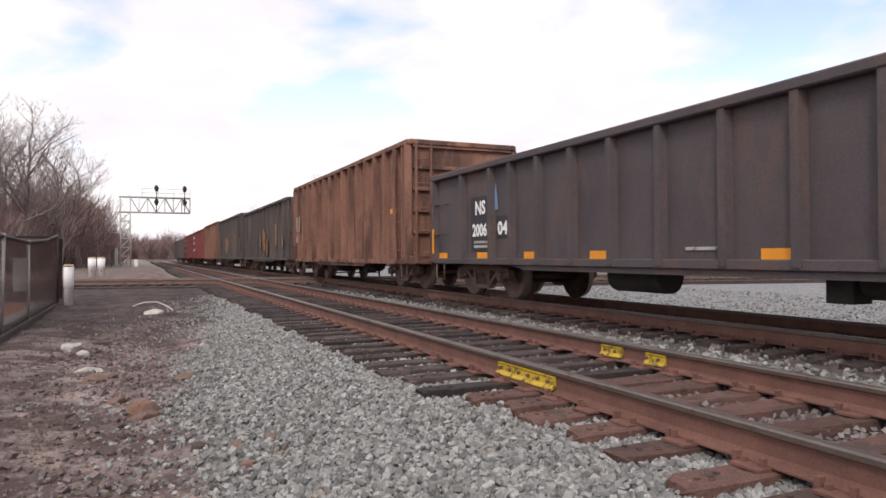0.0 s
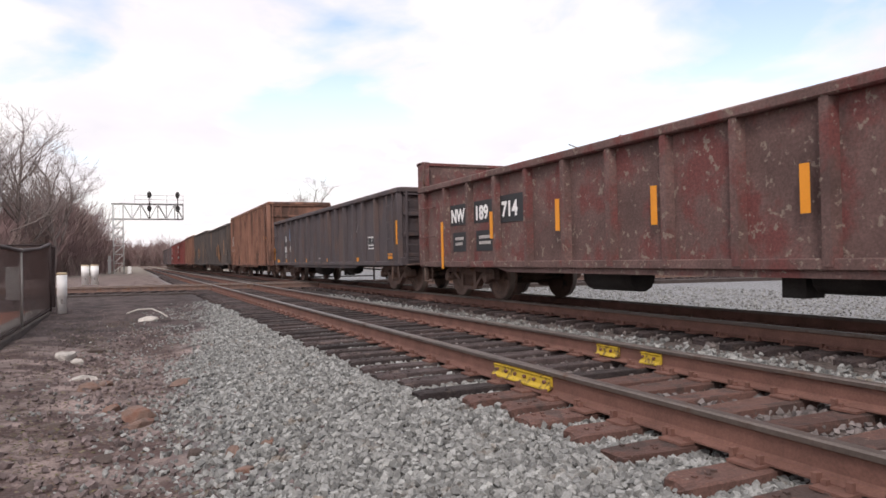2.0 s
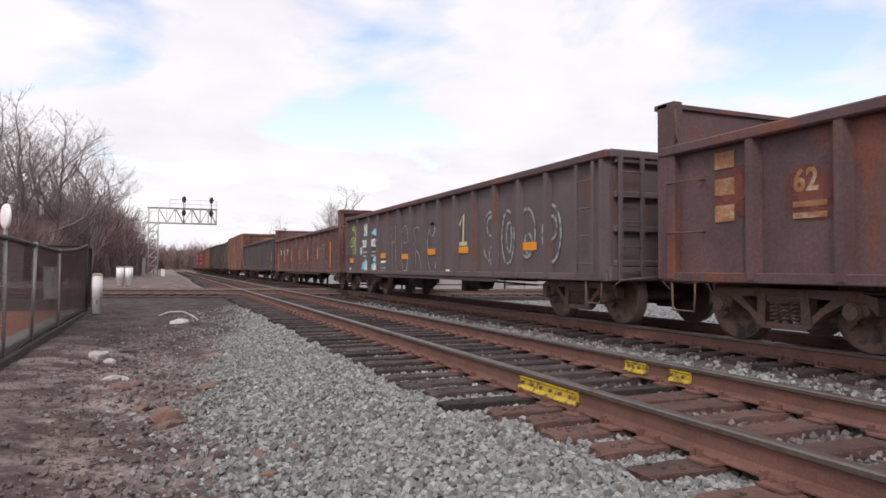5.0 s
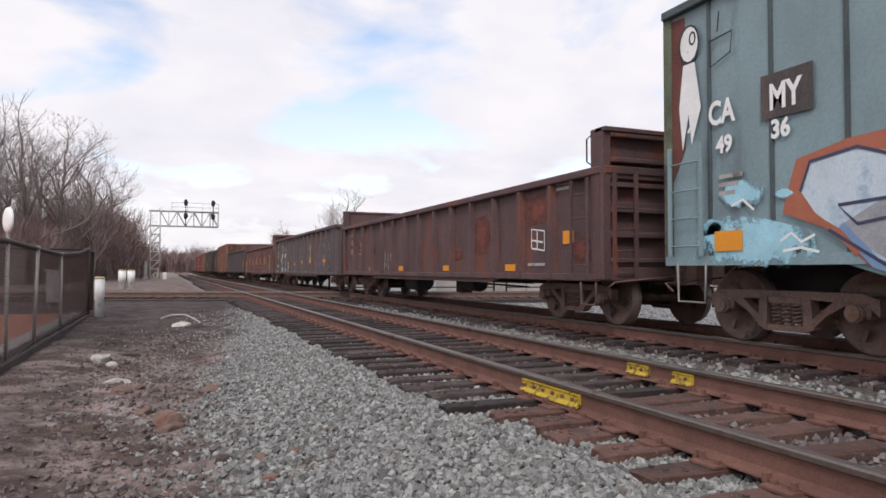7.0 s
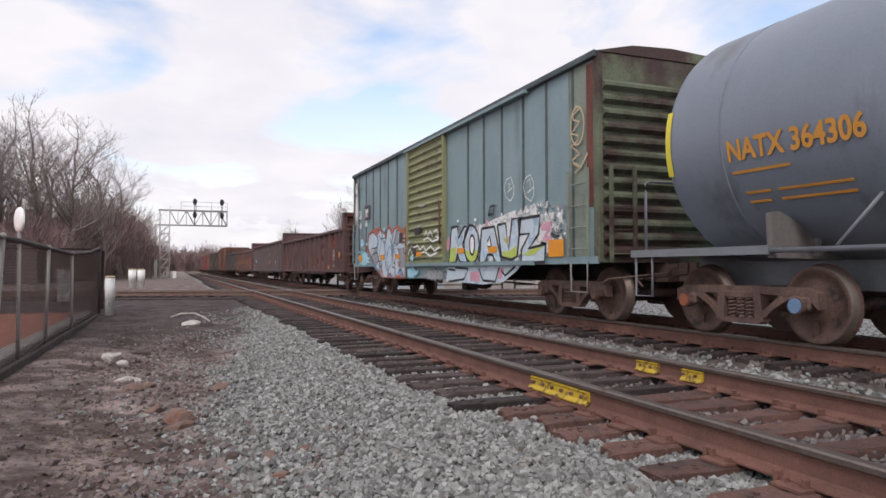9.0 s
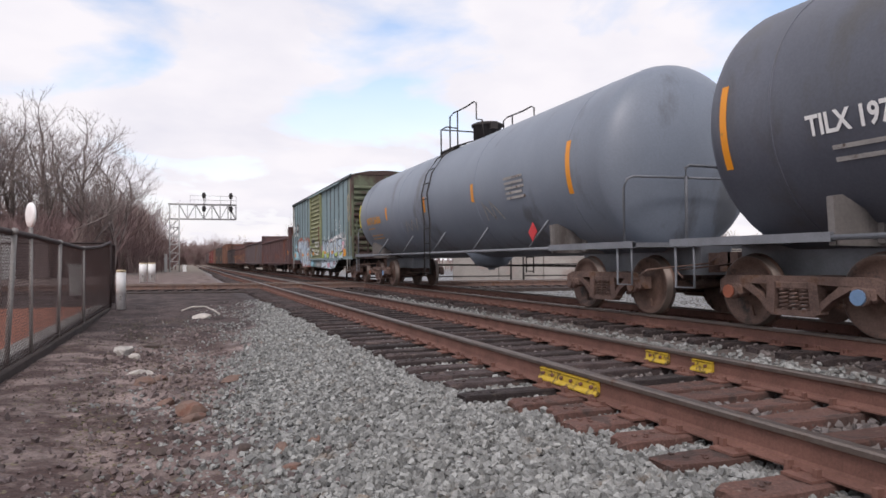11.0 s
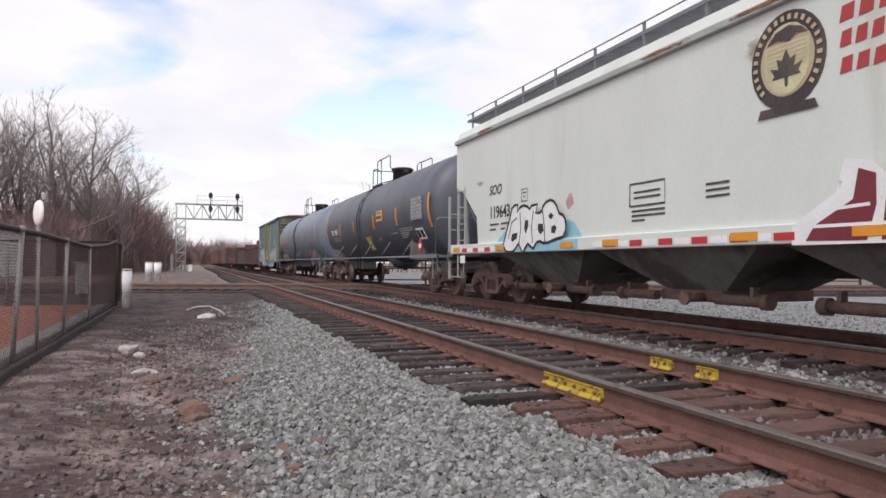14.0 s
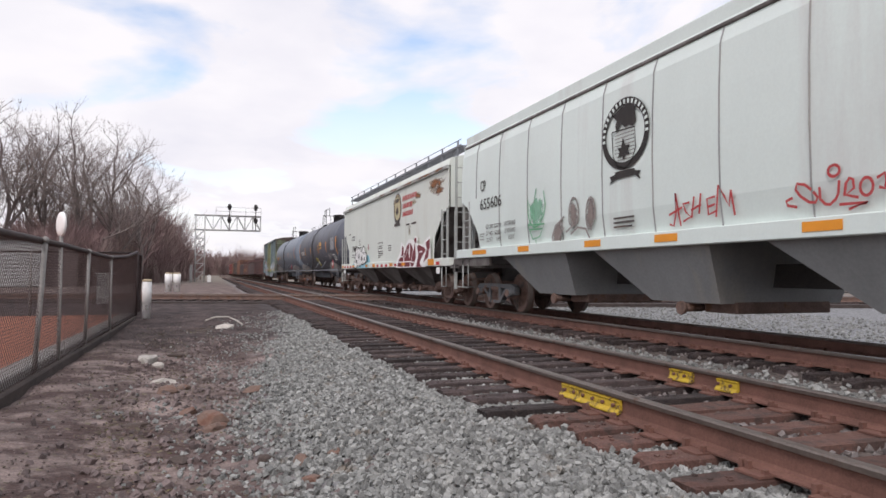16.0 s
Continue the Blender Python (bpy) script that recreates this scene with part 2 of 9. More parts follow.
    "box_strip": mat("box_strip", (0.22, 0.26, 0.21), 0.6, 0, 0.18, 1.2, 26, 0.12, (0.13, 0.12, 0.09), 0.3, 1.2, 4),
    "g_sky": mat("g_sky", (0.4, 0.58, 0.74), 0.55, 0, 0.12, 2, 40, 0.03, (0.62, 0.72, 0.76), 0.35, 2),
    "seam": mat("seam", (0.07, 0.095, 0.1), 0.6, 0, 0.3, 2, 30, 0.1, (0.12, 0.06, 0.04), 0.2, 2, 4),
    "frame_slate": mat("frame_slate", (0.12, 0.125, 0.13), 0.7, 0, 0.3, 4, 40, 0.2, (0.17, 0.09, 0.06), 0.3, 4),
    "sign_orange": mat("sign_orange", (0.72, 0.4, 0.11), 0.5, 0, 0.08, 3, 40, 0.03),
    "litter": mat("litter", (0.19, 0.125, 0.1), 0.9, 0, 0.3, 12, 60, 0.1, (0.24, 0.19, 0.12), 0.35, 3, island=0.6),
    "moss": mat("moss", (0.17, 0.155, 0.07), 0.95, 0, 0.3, 12, 60, 0.1, island=0.5),
    "kerb": mat("kerb", (0.06, 0.045, 0.04), 0.9, 0, 0.3, 3, 40, 0.2),
}



def spray(name, base, stretch=(1, 1, 1), edge=0.55, fine=5.0, var=0.15, soft=0.1, most=1.0, fall=0.9):
    """Thin sprayed paint or surface rust that lets the coat below show through at its ragged edge."""
    m = mat(name, base, 0.75, 0, var, 3, 40, 0.03)
    n, l = m.node_tree.nodes, m.node_tree.links
    co, mp, tex = n.new("ShaderNodeTexCoord"), n.new("ShaderNodeMapping"), n.new("ShaderNodeTexNoise")
    mp.inputs["Scale"].default_value = stretch
    tex.inputs["Scale"].default_value, tex.inputs["Detail"].default_value, tex.inputs["Roughness"].default_value = fine, 7, 0.7
    l.new(co.outputs["Object"], mp.inputs[0])
    l.new(mp.outputs[0], tex.inputs[0])
    dist = n.new("ShaderNodeVectorMath")
    dist.operation = "DISTANCE"
    dist.inputs[1].default_value = (0.5, 0.5, 0.5)
    flat = n.new("ShaderNodeVectorMath")
    flat.operation = "MULTIPLY_ADD"
    flat.inputs[1].default_value, flat.inputs[2].default_value = (0, 1, 1), (0.5, 0, 0)
    l.new(co.outputs["Generated"], flat.inputs[0])
    l.new(flat.outputs[0], dist.inputs[0])
    add = n.new("ShaderNodeMath")
    add.operation = "MULTIPLY_ADD"
    add.inputs[1].default_value = -fall
    l.new(dist.outputs["Value"], add.inputs[0])
    l.new(tex.outputs[0], add.inputs[2])
    r = n.new("ShaderNodeMapRange")
    r.inputs[1].default_value, r.inputs[2].default_value = edge - 0.27 - soft / 2, edge - 0.27 + soft / 2
    r.inputs[4].default_value = most
    l.new(add.outputs[0], r.inputs[0])
    l.new(r.outputs[0], n["Principled BSDF"].inputs["Alpha"])
    return m


M["spray_cyan"] = spray("spray_cyan", (0.36, 0.64, 0.74), edge=0.4, fine=4.0)
M["spray_white"] = spray("spray_white", (0.74, 0.75, 0.74), edge=0.4, fine=5.0)
M["spray_pink"] = spray("spray_pink", (0.75, 0.45, 0.45), edge=0.45, fine=5.0, most=0.6)
M["spray_green"] = spray("spray_green", (0.3, 0.6, 0.42), edge=0.42, fine=6.0, most=0.45)
M["spray_brown"] = spray("spray_brown", (0.3, 0.25, 0.23), edge=0.44, fine=4.0, soft=0.3, most=0.75)
M["spray_rust"] = spray("spray_rust", (0.24, 0.075, 0.055), edge=0.42, fine=3.0, soft=0.4, most=0.75)
M["spray_grey"] = spray("spray_grey", (0.3, 0.32, 0.33), edge=0.42, fine=4.0)
M["rust_soft"] = spray("rust_soft", (0.34, 0.15, 0.065), (1, 0.5, 2.2), 0.58, 4.5, 0.25, 0.3, 0.95, 0.95)
M["rust_faint"] = spray("rust_faint", (0.46, 0.36, 0.22), (1, 0.6, 1.6), 0.64, 5.0, 0.15, 0.34, 0.5, 1.0)

# ---- mesh building ----
class Build:
    """Collects vertices and faces of one part."""

    def __init__(self):
        self.v, self.f, self.s = [], [], []

    def add(self, vs, fs, smooth=False):
        o = len(self.v)
        self.v.extend(tuple(p) for p in vs)
        self.f.extend(tuple(o + i for i in f) for f in fs)
        self.s.extend([smooth] * len(fs))
        return self

    def box(self, x0, x1, y0, y1, z0, z1, c=0.0):
        x0, x1, y0, y1, z0, z1 = min(x0, x1), max(x0, x1), min(y0, y1), max(y0, y1), min(z0, z1), max(z0, z1)
        if not c:
            return self.add([(x0, y0, z0), (x1, y0, z0), (x1, y1, z0), (x0, y1, z0), (x0, y0, z1), (x1, y0, z1), (x1, y1, z1), (x0, y1, z1)],
                            [(3, 2, 1, 0), (4, 5, 6, 7), (0, 1, 5, 4), (1, 2, 6, 5), (2, 3, 7, 6), (3, 0, 4, 7)])
        c = min(c, (x1 - x0) * 0.4, (y1 - y0) * 0.4, (z1 - z0) * 0.4)
        vs, idx = [], {}
        for i, sx in enumerate((x0, x1)):
            for j, sy in enumerate((y0, y1)):
                for k, sz in enumerate((z0, z1)):
                    dx, dy, dz = (c, -c)[i], (c, -c)[j], (c, -c)[k]
                    for a, p in enumerate(((sx, sy + dy, sz + dz), (sx + dx, sy, sz + dz), (sx + dx, sy + dy, sz))):
                        idx[i, j, k, a] = len(vs)
                        vs.append(p)
        fs = []
        for i in (0, 1):
            q = [idx[i, j, k, 0] for j, k in ((0, 0), (1, 0), (1, 1), (0, 1))]
            fs.append(q if i else q[::-1])
            q = [idx[j, i, k, 1] for j, k in ((0, 0), (0, 1), (1, 1), (1, 0))]
            fs.append(q if i else q[::-1])
            q = [idx[j, k, i, 2] for j, k in ((0, 0), (1, 0), (1, 1), (0, 1))]
            fs.append(q if i else q[::-1])
        for j in (0, 1):
            for k in (0, 1):
                fs.append((idx[0, j, k, 1], idx[1, j, k, 1], idx[1, j, k, 2], idx[0, j, k, 2]))
                fs.append((idx[j, 0, k, 0], idx[j, 1, k, 0], idx[j, 1, k, 2], idx[j, 0, k, 2]))
                fs.append((idx[j, k, 0, 0], idx[j, k, 1, 0], idx[j, k, 1, 1], idx[j, k, 0, 1]))
        fs += [tuple(idx[i, j, k, a] for a in range(3)) for i in (0, 1) for j in (0, 1) for k in (0, 1)]
        return self.add(vs, fs)

    def tube(self, pts, r, n=8, cap=True, r2=None):
        """A round bar through the points; r2: the radius at its end."""
        pts = [Vector(p) for p in pts]
        m, vs = len(pts), []
        for i, p in enumerate(pts):
            d = (pts[min(i + 1, m - 1)] - pts[max(i - 1, 0)]).normalized()
            a = d.cross(Vector((0, 0, 1)) if abs(d.z) < 0.9 else Vector((1, 0, 0))).normalized()
            b = d.cross(a)
            rr = r if r2 is None else r + (r2 - r) * i / (m - 1)
            vs += [p + rr * (math.cos(2 * math.pi * k / n) * a + math.sin(2 * math.pi * k / n) * b) for k in range(n)]
        fs = [(i * n + k, i * n + (k + 1) % n, (i + 1) * n + (k + 1) % n, (i + 1) * n + k) for i in range(m - 1) for k in range(n)]
        self.add(vs, fs, n > 5)
        if cap:
            o = len(self.v) - len(vs)
            self.f += [tuple(o + k for k in range(n))[::-1], tuple(o + (m - 1) * n + k for k in range(n))]
            self.s += [False, False]
        return self

    def prism(self, poly, axis, a, b):
        """A polygon pushed from a to b along the axis; its two coordinates are the other axes in order."""
        def at(p, q):
            return {0: (q, p[0], p[1]), 1: (p[0], q, p[1]), 2: (p[0], p[1], q)}[axis]
        n = len(poly)
        fs = [(i, (i + 1) % n, n + (i + 1) % n, n + i) for i in range(n)] + [tuple(range(n))[::-1], tuple(range(n, 2 * n))]
        return self.add([at(p, a) for p in poly] + [at(p, b) for p in poly], fs)

    def lathe(self, prof, n=24, axis=0, centre=(0, 0, 0), smooth=True):
        """Rings of (along, radius) round the axis."""
        vs = []
        for s, r in prof:
            for k in range(n):
                c, d = r * math.cos(2 * math.pi * k / n), r * math.sin(2 * math.pi * k / n)
                p = {0: (s, c, d), 1: (d, s, c), 2: (c, d, s)}[axis]
                vs.append((p[0] + centre[0], p[1] + centre[1], p[2] + centre[2]))
        m = len(prof)
        fs = [(i * n + k, i * n + (k + 1) % n, (i + 1) * n + (k + 1) % n, (i + 1) * n + k) for i in range(m - 1) for k in range(n)]
        self.add(vs, fs, smooth)
        o = len(self.v) - len(vs)
        self.f += [tuple(o + k for k in range(n))[::-1], tuple(o + (m - 1) * n + k for k in range(n))]
        self.s += [False, False]
        return self

    def mesh(self, name, material):
        me = bpy.data.meshes.new(name)
        me.from_pydata(self.v, [], self.f)
        me.polygons.foreach_set("use_smooth", self.s)
        bm = bmesh.new()
        bm.from_mesh(me)
        bmesh.ops.recalc_face_normals(bm, faces=bm.faces)
        bm.to_mesh(me)
        bm.free()
        me.materials.append(M[material])
        return me


def part(name, b, material, parent=None, label="", m=None):
    """Links a Build, or a mesh made before, as one mesh object under a thing or a part."""
    ob = new(name, b.mesh(name, material) if isinstance(b, Build) else b)
    if parent:
        ob.parent = parent
    if m:
        ob.matrix_basis = m
    return tagged(ob, label)


def thing(name, label, category, m=None, group="", kind=""):
    ob = new(name)
    ob.empty_display_size = 0.2
    if m:
        ob.matrix_basis = m
    return tagged(ob, label, category, group, kind)


def raw(name, v, f, material):
    """A large mesh straight from arrays."""
    me = bpy.data.meshes.new(name)
    me.from_pydata(v, [], f)
    me.materials.append(M[material])
    return me


def lettering(text, size, y, z, x, material, parent, label="", wide=1.0, weight=0.0, slant=0.0):
    """Painted letters on a side that faces -x; y, z is the start of the base line."""
    cu = bpy.data.curves.new("lettering", "FONT")
    cu.body, cu.size, cu.offset, cu.shear, cu.extrude, cu.resolution_u = text, size, weight, slant, 0.001, 3
    cu.materials.append(M[material])
    ob = new("lettering", cu)
    ob.parent = parent
    ob.matrix_basis = pose(x, y, z, 90, 0, -90) @ Matrix.Diagonal((wide, 1, 1, 1))
    return tagged(ob, label)


def bars(parent, x, y, z, rows, material, height=0.05, gap=0.09):
    """Small writing as plain bars; rows: their lengths. They run towards -y."""
    made = []
    for i, w in enumerate(rows):
        b = Build().box(x - 0.003, x + 0.004, y - w, y, z - i * gap, z - i * gap + height)
        made.append(part("stencil_line", b, material, parent, "small stencilled writing"))
    return made


def strokes(parent, name, x, lines, width, material, label="", closed=False, m=None):
    """Painted lines on a side: lines of (y, z) points, as thin raised ribbons."""
    ob = None
    for pts in lines:
        x, b = x - 0.0006, Build()
        p = [Vector(q) for q in pts]
        if closed:
            p.append(p[0])
        vs, k = [], len(p)
        for i in range(k):
            d = (p[min(i + 1, k - 1)] - p[max(i - 1, 0)]).normalized()
            nrm = Vector((-d.y, d.x)) * width / 2
            vs += [(x, *(p[i] + nrm)), (x, *(p[i] - nrm))]
        b.add(vs, [(2 * i, 2 * i + 1, 2 * i + 3, 2 * i + 2) for i in range(k - 1)])
        ob = part(name, b, material, parent, label, m)
    return ob


def blob(parent, name, x, polys, material, label=""):
    """Painted areas on a side, as thin plates."""
    for poly in polys:
        part(name, Build().prism(poly, 0, x - 0.0015, x + 0.003), material, parent, label)


def arc(cy, cz, ry, rz, a0, a1, n=14):
    return [(cy + ry * math.cos(radians(a0 + (a1 - a0) * i / n)), cz + rz * math.sin(radians(a0 + (a1 - a0) * i / n))) for i in range(n + 1)]


# ---- ground ----
NEAR_X, TRAIN_X, HALF = 3.70, 7.65, 0.7525
CROSS_Y, CROSS_SLOPE = 29.9, -0.33


def height(x, y):
    """The ground's level: a dirt strip, the ballast bed, the yard beyond."""
    edge = 0.3 + 0.1 * max(0, y - 9)
    low = -0.52 + 0.22 * min(1, max(0, (y - 12) / 12))
    t = min(1, max(0, (x - edge) / max(0.3, 2.05 - edge)))
    t = t * t * (3 - 2 * t)
    z = low + (-0.272 - low) * t
    if 1.9 < x < 2.45:
        z -= 0.008
    if x < -2.2:
        z = -0.42 + 0.1 * min(1, max(0, (y - 12) / 12))
    if x > 9.4:
        z = -0.27 - 0.12 * min(1, (x - 9.4) / 1.5)
    if abs(x) < 9 and y < 30:
        z += 0.05 * noise.noise(Vector((x * 0.9, y * 0.9, 0))) * (1 - 0.8 * t)
    if -2.2 <= x < 0.9 and y < 16:
        z += (0.09 * math.exp(-((x + 1.7) / 0.6) ** 2) - 0.05 * math.exp(-((x + 0.1) / 0.5) ** 2)) * min(1, (16 - y) / 4)
        z += 0.03 * noise.noise(Vector((x * 2.2, y * 2.2, 7)))
    if x < 1.5 and -3 < y < 20:
        z += 0.02 * noise.noise(Vector((x * 5, y * 5, 3))) * (1 - t)
    return z


def ground_material():
    m = mat("ground", (0.29, 0.222, 0.2), 0.95, 0, 0.45, 2.2, 60, 0.6, (0.1, 0.062, 0.055), 0.5, 1.6, 1, blotch=(0.25, 0.215, 0.13), blotch_amount=0.3)
    n, l = m.node_tree.nodes, m.node_tree.links
    bsdf = n["Principled BSDF"]
    dirt = bsdf.inputs["Base Color"].links[0].from_socket
    co = n.new("ShaderNodeTexCoord")
    sep = n.new("ShaderNodeSeparateXYZ")
    wob = n.new("ShaderNodeTexNoise")
    wob.inputs["Scale"].default_value, wob.inputs["Detail"].default_value = 1.1, 6
    l.new(co.outputs["Object"], wob.inputs[0])
    add = n.new("ShaderNodeVectorMath")
    add.operation = "MULTIPLY_ADD"
    add.inputs[1].default_value = (1.1, 1.1, 0)
    l.new(wob.outputs["Color"], add.inputs[0])
    l.new(co.outputs["Object"], add.inputs[2])
    l.new(add.outputs[0], sep.inputs[0])

    def span(src, a, b, lo=0.0, hi=1.0):
        r = n.new("ShaderNodeMapRange")
        for k, v in enumerate((a, b, lo, hi)):
            r.inputs[k + 1].default_value = v
        l.new(src, r.inputs[0])
        return r.outputs[0]

    def math_node(op, a, b):
        q = n.new("ShaderNodeMath")
        q.operation = op
        l.new(a, q.inputs[0])
        l.new(b, q.inputs[1])
        return q.outputs[0]

    # crushed stone: a cell pattern in greys
    vor = n.new("ShaderNodeTexVoronoi")
    vor.inputs["Scale"].default_value = 17.0
    l.new(co.outputs["Object"], vor.inputs[0])
    grey = n.new("ShaderNodeValToRGB")
    grey.color_ramp.elements[0].color, grey.color_ramp.elements[1].color = (0.09, 0.09, 0.092, 1), (0.34, 0.345, 0.35, 1)
    l.new(vor.outputs["Color"], grey.inputs[0])
    # the stone turns brown and oily between the rails and near the crossing
    stain = n.new("ShaderNodeMix")
    stain.data_type, stain.blend_type = "RGBA", "MULTIPLY"
    stain.inputs[7].default_value = (0.5, 0.4, 0.35, 1)
    l.new(grey.outputs[0], stain.inputs[6])
    x_in = math_node("MULTIPLY", span(sep.outputs[0], 2.6, 3.4), span(sep.outputs[0], 9.6, 8.8))
    l.new(x_in, stain.inputs[0])
    mix = n.new("ShaderNodeMix")
    mix.data_type = "RGBA"
    drift = n.new("ShaderNodeMath")
    drift.operation = "SUBTRACT"
    l.new(sep.outputs[0], drift.inputs[0])
    l.new(span(sep.outputs[1], 8.0, 20.0, 0.0, 1.5), drift.inputs[1])
    x_edge = math_node("MULTIPLY", span(drift.outputs[0], 0.75, 1.35), span(sep.outputs[0], 60.0, 40.0))
    l.new(x_edge, mix.inputs[0])
    l.new(dirt, mix.inputs[6])
    l.new(stain.outputs[2], mix.inputs[7])
    # a belt of dark fouled ground before and round the crossing
    belt = n.new("ShaderNodeMix")
    belt.data_type, belt.blend_type = "RGBA", "MULTIPLY"
    belt.inputs[7].default_value = (0.3, 0.27, 0.28, 1)
    l.new(math_node("MULTIPLY", math_node("MULTIPLY", span(sep.outputs[1], 12.0, 15.5), span(sep.outputs[1], 33.0, 31.0)), span(sep.outputs[0], 10.0, 9.0)), belt.inputs[0])
    l.new(mix.outputs[2], belt.inputs[6])
    # far off, dry winter grass and gravel
    last = n.new("ShaderNodeMix")
    last.data_type = "RGBA"
    last.inputs[7].default_value = (0.23, 0.2, 0.165, 1)
    l.new(span(sep.outputs[1], 60.0, 120.0), last.inputs[0])
    l.new(belt.outputs[2], last.inputs[6])
    l.new(last.outputs[2], bsdf.inputs["Base Color"])
    bp = bsdf.inputs["Normal"].links[0].from_node
    bp.inputs["Distance"].default_value = 0.03
    l.new(vor.outputs["Distance"], bp.inputs["Height"])
    return m


M["ground"] = ground_material()


def build_ground():
    def steps(lo, hi, d, reach):
        inner = list(np.arange(lo, hi + 1e-6, d))
        out, step = [], d
        a = hi
        while a < reach:
            step *= 1.35
            a += step
            out.append(a)
        back, step, a = [], d, lo
        while a > -reach:
            step *= 1.35
            a -= step
            back.append(a)
        return back[::-1] + inner + out
    xs, ys = steps(-3.0, 10.0, 0.16, 2500), steps(-1.0, 24.0, 0.2, 2500)
    v = [(x, y, height(x, y)) for y in ys for x in xs]
    w = len(xs)
    f = [(j * w + i, j * w + i + 1, (j + 1) * w + i + 1, (j + 1) * w + i) for j in range(len(ys) - 1) for i in range(w - 1)]
    me = raw("ground", v, f, "ground")
    me.polygons.foreach_set("use_smooth", [True] * len(f))
    tagged(new("ground", me), "dirt strip and grey crushed stone ballast beside the tracks", "ground", kind="structure")


build_ground()

# ---- tracks ----
RAIL = [(-0.076, -0.186), (0.076, -0.186), (0.076, -0.175), (0.02, -0.16), (0.01, -0.145), (0.01, -0.05), (0.036, -0.038), (0.037, -0.012), (0.028, 0.0)]
RAIL = RAIL + [(-a, b) for a, b in RAIL[::-1] if a not in (-0.076, 0.076) or b > -0.18]


def rail_build(x, y0, y1):
    b = Build()
    b.prism([(x + a, z) for a, z in RAIL], 1, y0, y1)
    return b


def add_rail(parent, x, y0, y1):
    me = rail_build(x, y0, y1).mesh("rail", "rail_side")
    me.materials.append(M["rail_head"])
    for p in me.polygons:
        if p.center.z > -0.036 and abs(p.normal.y) < 0.5 and p.normal.z > -0.2:
            p.material_index = 1
    return part("rail", me, None, parent, "rusty brown steel rail with a worn head")


def tie_mesh(material, seed):
    r = random.Random(seed)
    b = Build()
    # an adzed block: slightly hollow top, frayed and chipped ends
    xs = [-1.3, -1.24, -1.0, -0.5, 0.0, 0.5, 1.0, 1.24, 1.3]
    vs = []
    for i, x in enumerate(xs):
        end = 0.014 if i in (0, 8) else 0.0
        for y, z in ((-0.112 + end, -0.18), (0.112 - end, -0.18), (0.114, -0.1), (0.112 - end, -0.012), (0.095 - end, -end), (0.03, -0.004 - end), (-0.04, -0.003 - end), (-0.095 + end, -end), (-0.112 + end, -0.012), (-0.114, -0.1)):
            vs.append((x + r.uniform(-0.02, 0.02), y + r.uniform(-0.009, 0.009), z + r.uniform(-0.009, 0.005)))
    m = 10
    b.add(vs, [(i * m + k, i * m + (k + 1) % m, (i + 1) * m + (k + 1) % m, (i + 1) * m + k) for i in range(len(xs) - 1) for k in range(m)] + [tuple(range(m))[::-1], tuple(range(8 * m, 9 * m))])
    for _ in range(4):
        x, y = r.uniform(-1.22, -0.95), r.uniform(-0.07, 0.07)
        b.box(x - 0.012, x + 0.012, y - 0.012, y + 0.012, -0.03, 0.006)
    if material == "tie_dark":
        b.v = [(x, y * 0.86, z) for x, y, z in b.v]
    return b.mesh("tie", material)


TIES = {k: [tie_mesh(k, s) for s in range(3)] for k in ("tie_dark", "tie_red")}


def build_track(name, label, cx, y0, y1, ties_to, red_to, tie_shift, tie_step=0.485, first=()):
    tr = thing(name, label, "railway track", kind="structure")
    for s in (-1, 1):
        add_rail(tr, cx + s * HALF, y0, y1)
    r = random.Random(len(name))
    plates = Build()
    rest = Build()
    spots = [y0 + tie_shift + tie_step * i for i in range(int((y1 - y0) / tie_step))]
    if first:
        spots = [y for y in spots if y < first[0] - 0.3] + list(first) + [first[-1] + 0.47 * i for i in range(1, int((y1 - first[-1]) / 0.47))]
    for y in spots:
        near = -1.5 < y < ties_to
        if near:
            me = r.choice(TIES["tie_red" if y < red_to else "tie_dark"])
            part("tie", me, None, tr, "", pose(cx + (r.uniform(-0.1, 0.06) if y < red_to or not first else r.uniform(-0.36, -0.22)), y + r.uniform(-0.025, 0.025), -0.192 + r.uniform(-0.006, 0.004), 0, 0, r.uniform(-1.6, 1.6)))
            for s in (-1, 1):
                x = cx + s * HALF
                plates.box(x - 0.17, x + 0.17, y - 0.09, y + 0.09, -0.196, -0.181)
                for dx in (-0.1, 0.1):
                    for dy in (-0.06, 0.06):
                        if r.random() < 0.75:
                            plates.box(x + dx - 0.014, x + dx + 0.014, y + dy - 0.014, y + dy + 0.014, -0.185, -0.155 + r.uniform(-0.01, 0.02))
                    plates.box(x + dx * 0.85 - 0.02, x + dx * 0.85 + 0.02, y + 0.1, y + 0.13, -0.2, -0.14)
        elif y < 150 and y > -3:
            rest.box(cx - 1.3, cx + 1.3, y - 0.11, y + 0.11, -0.37, -0.195)
    tagged(part("tie_plates", plates, "rail_side", tr, "rusty tie plates, spikes and rail anchors"), kind="stuff")
    tagged(part("far_ties", rest, "tie_dark", tr, "dark wooden ties"), kind="stuff")
    return tr


near_track = build_track("track_1", "empty railway track with rusty rails on wooden ties", NEAR_X, -6.0, 320.0, 60, 4.85, 0.385, first=(2.0, 2.47, 2.96, 3.44, 3.84, 4.26, 4.65, 5.05, 5.55, 6.0))
train_track = build_track("track_2", "railway track under the freight train", TRAIN_X, -60.0, 320.0, 60, -50, 0.3)


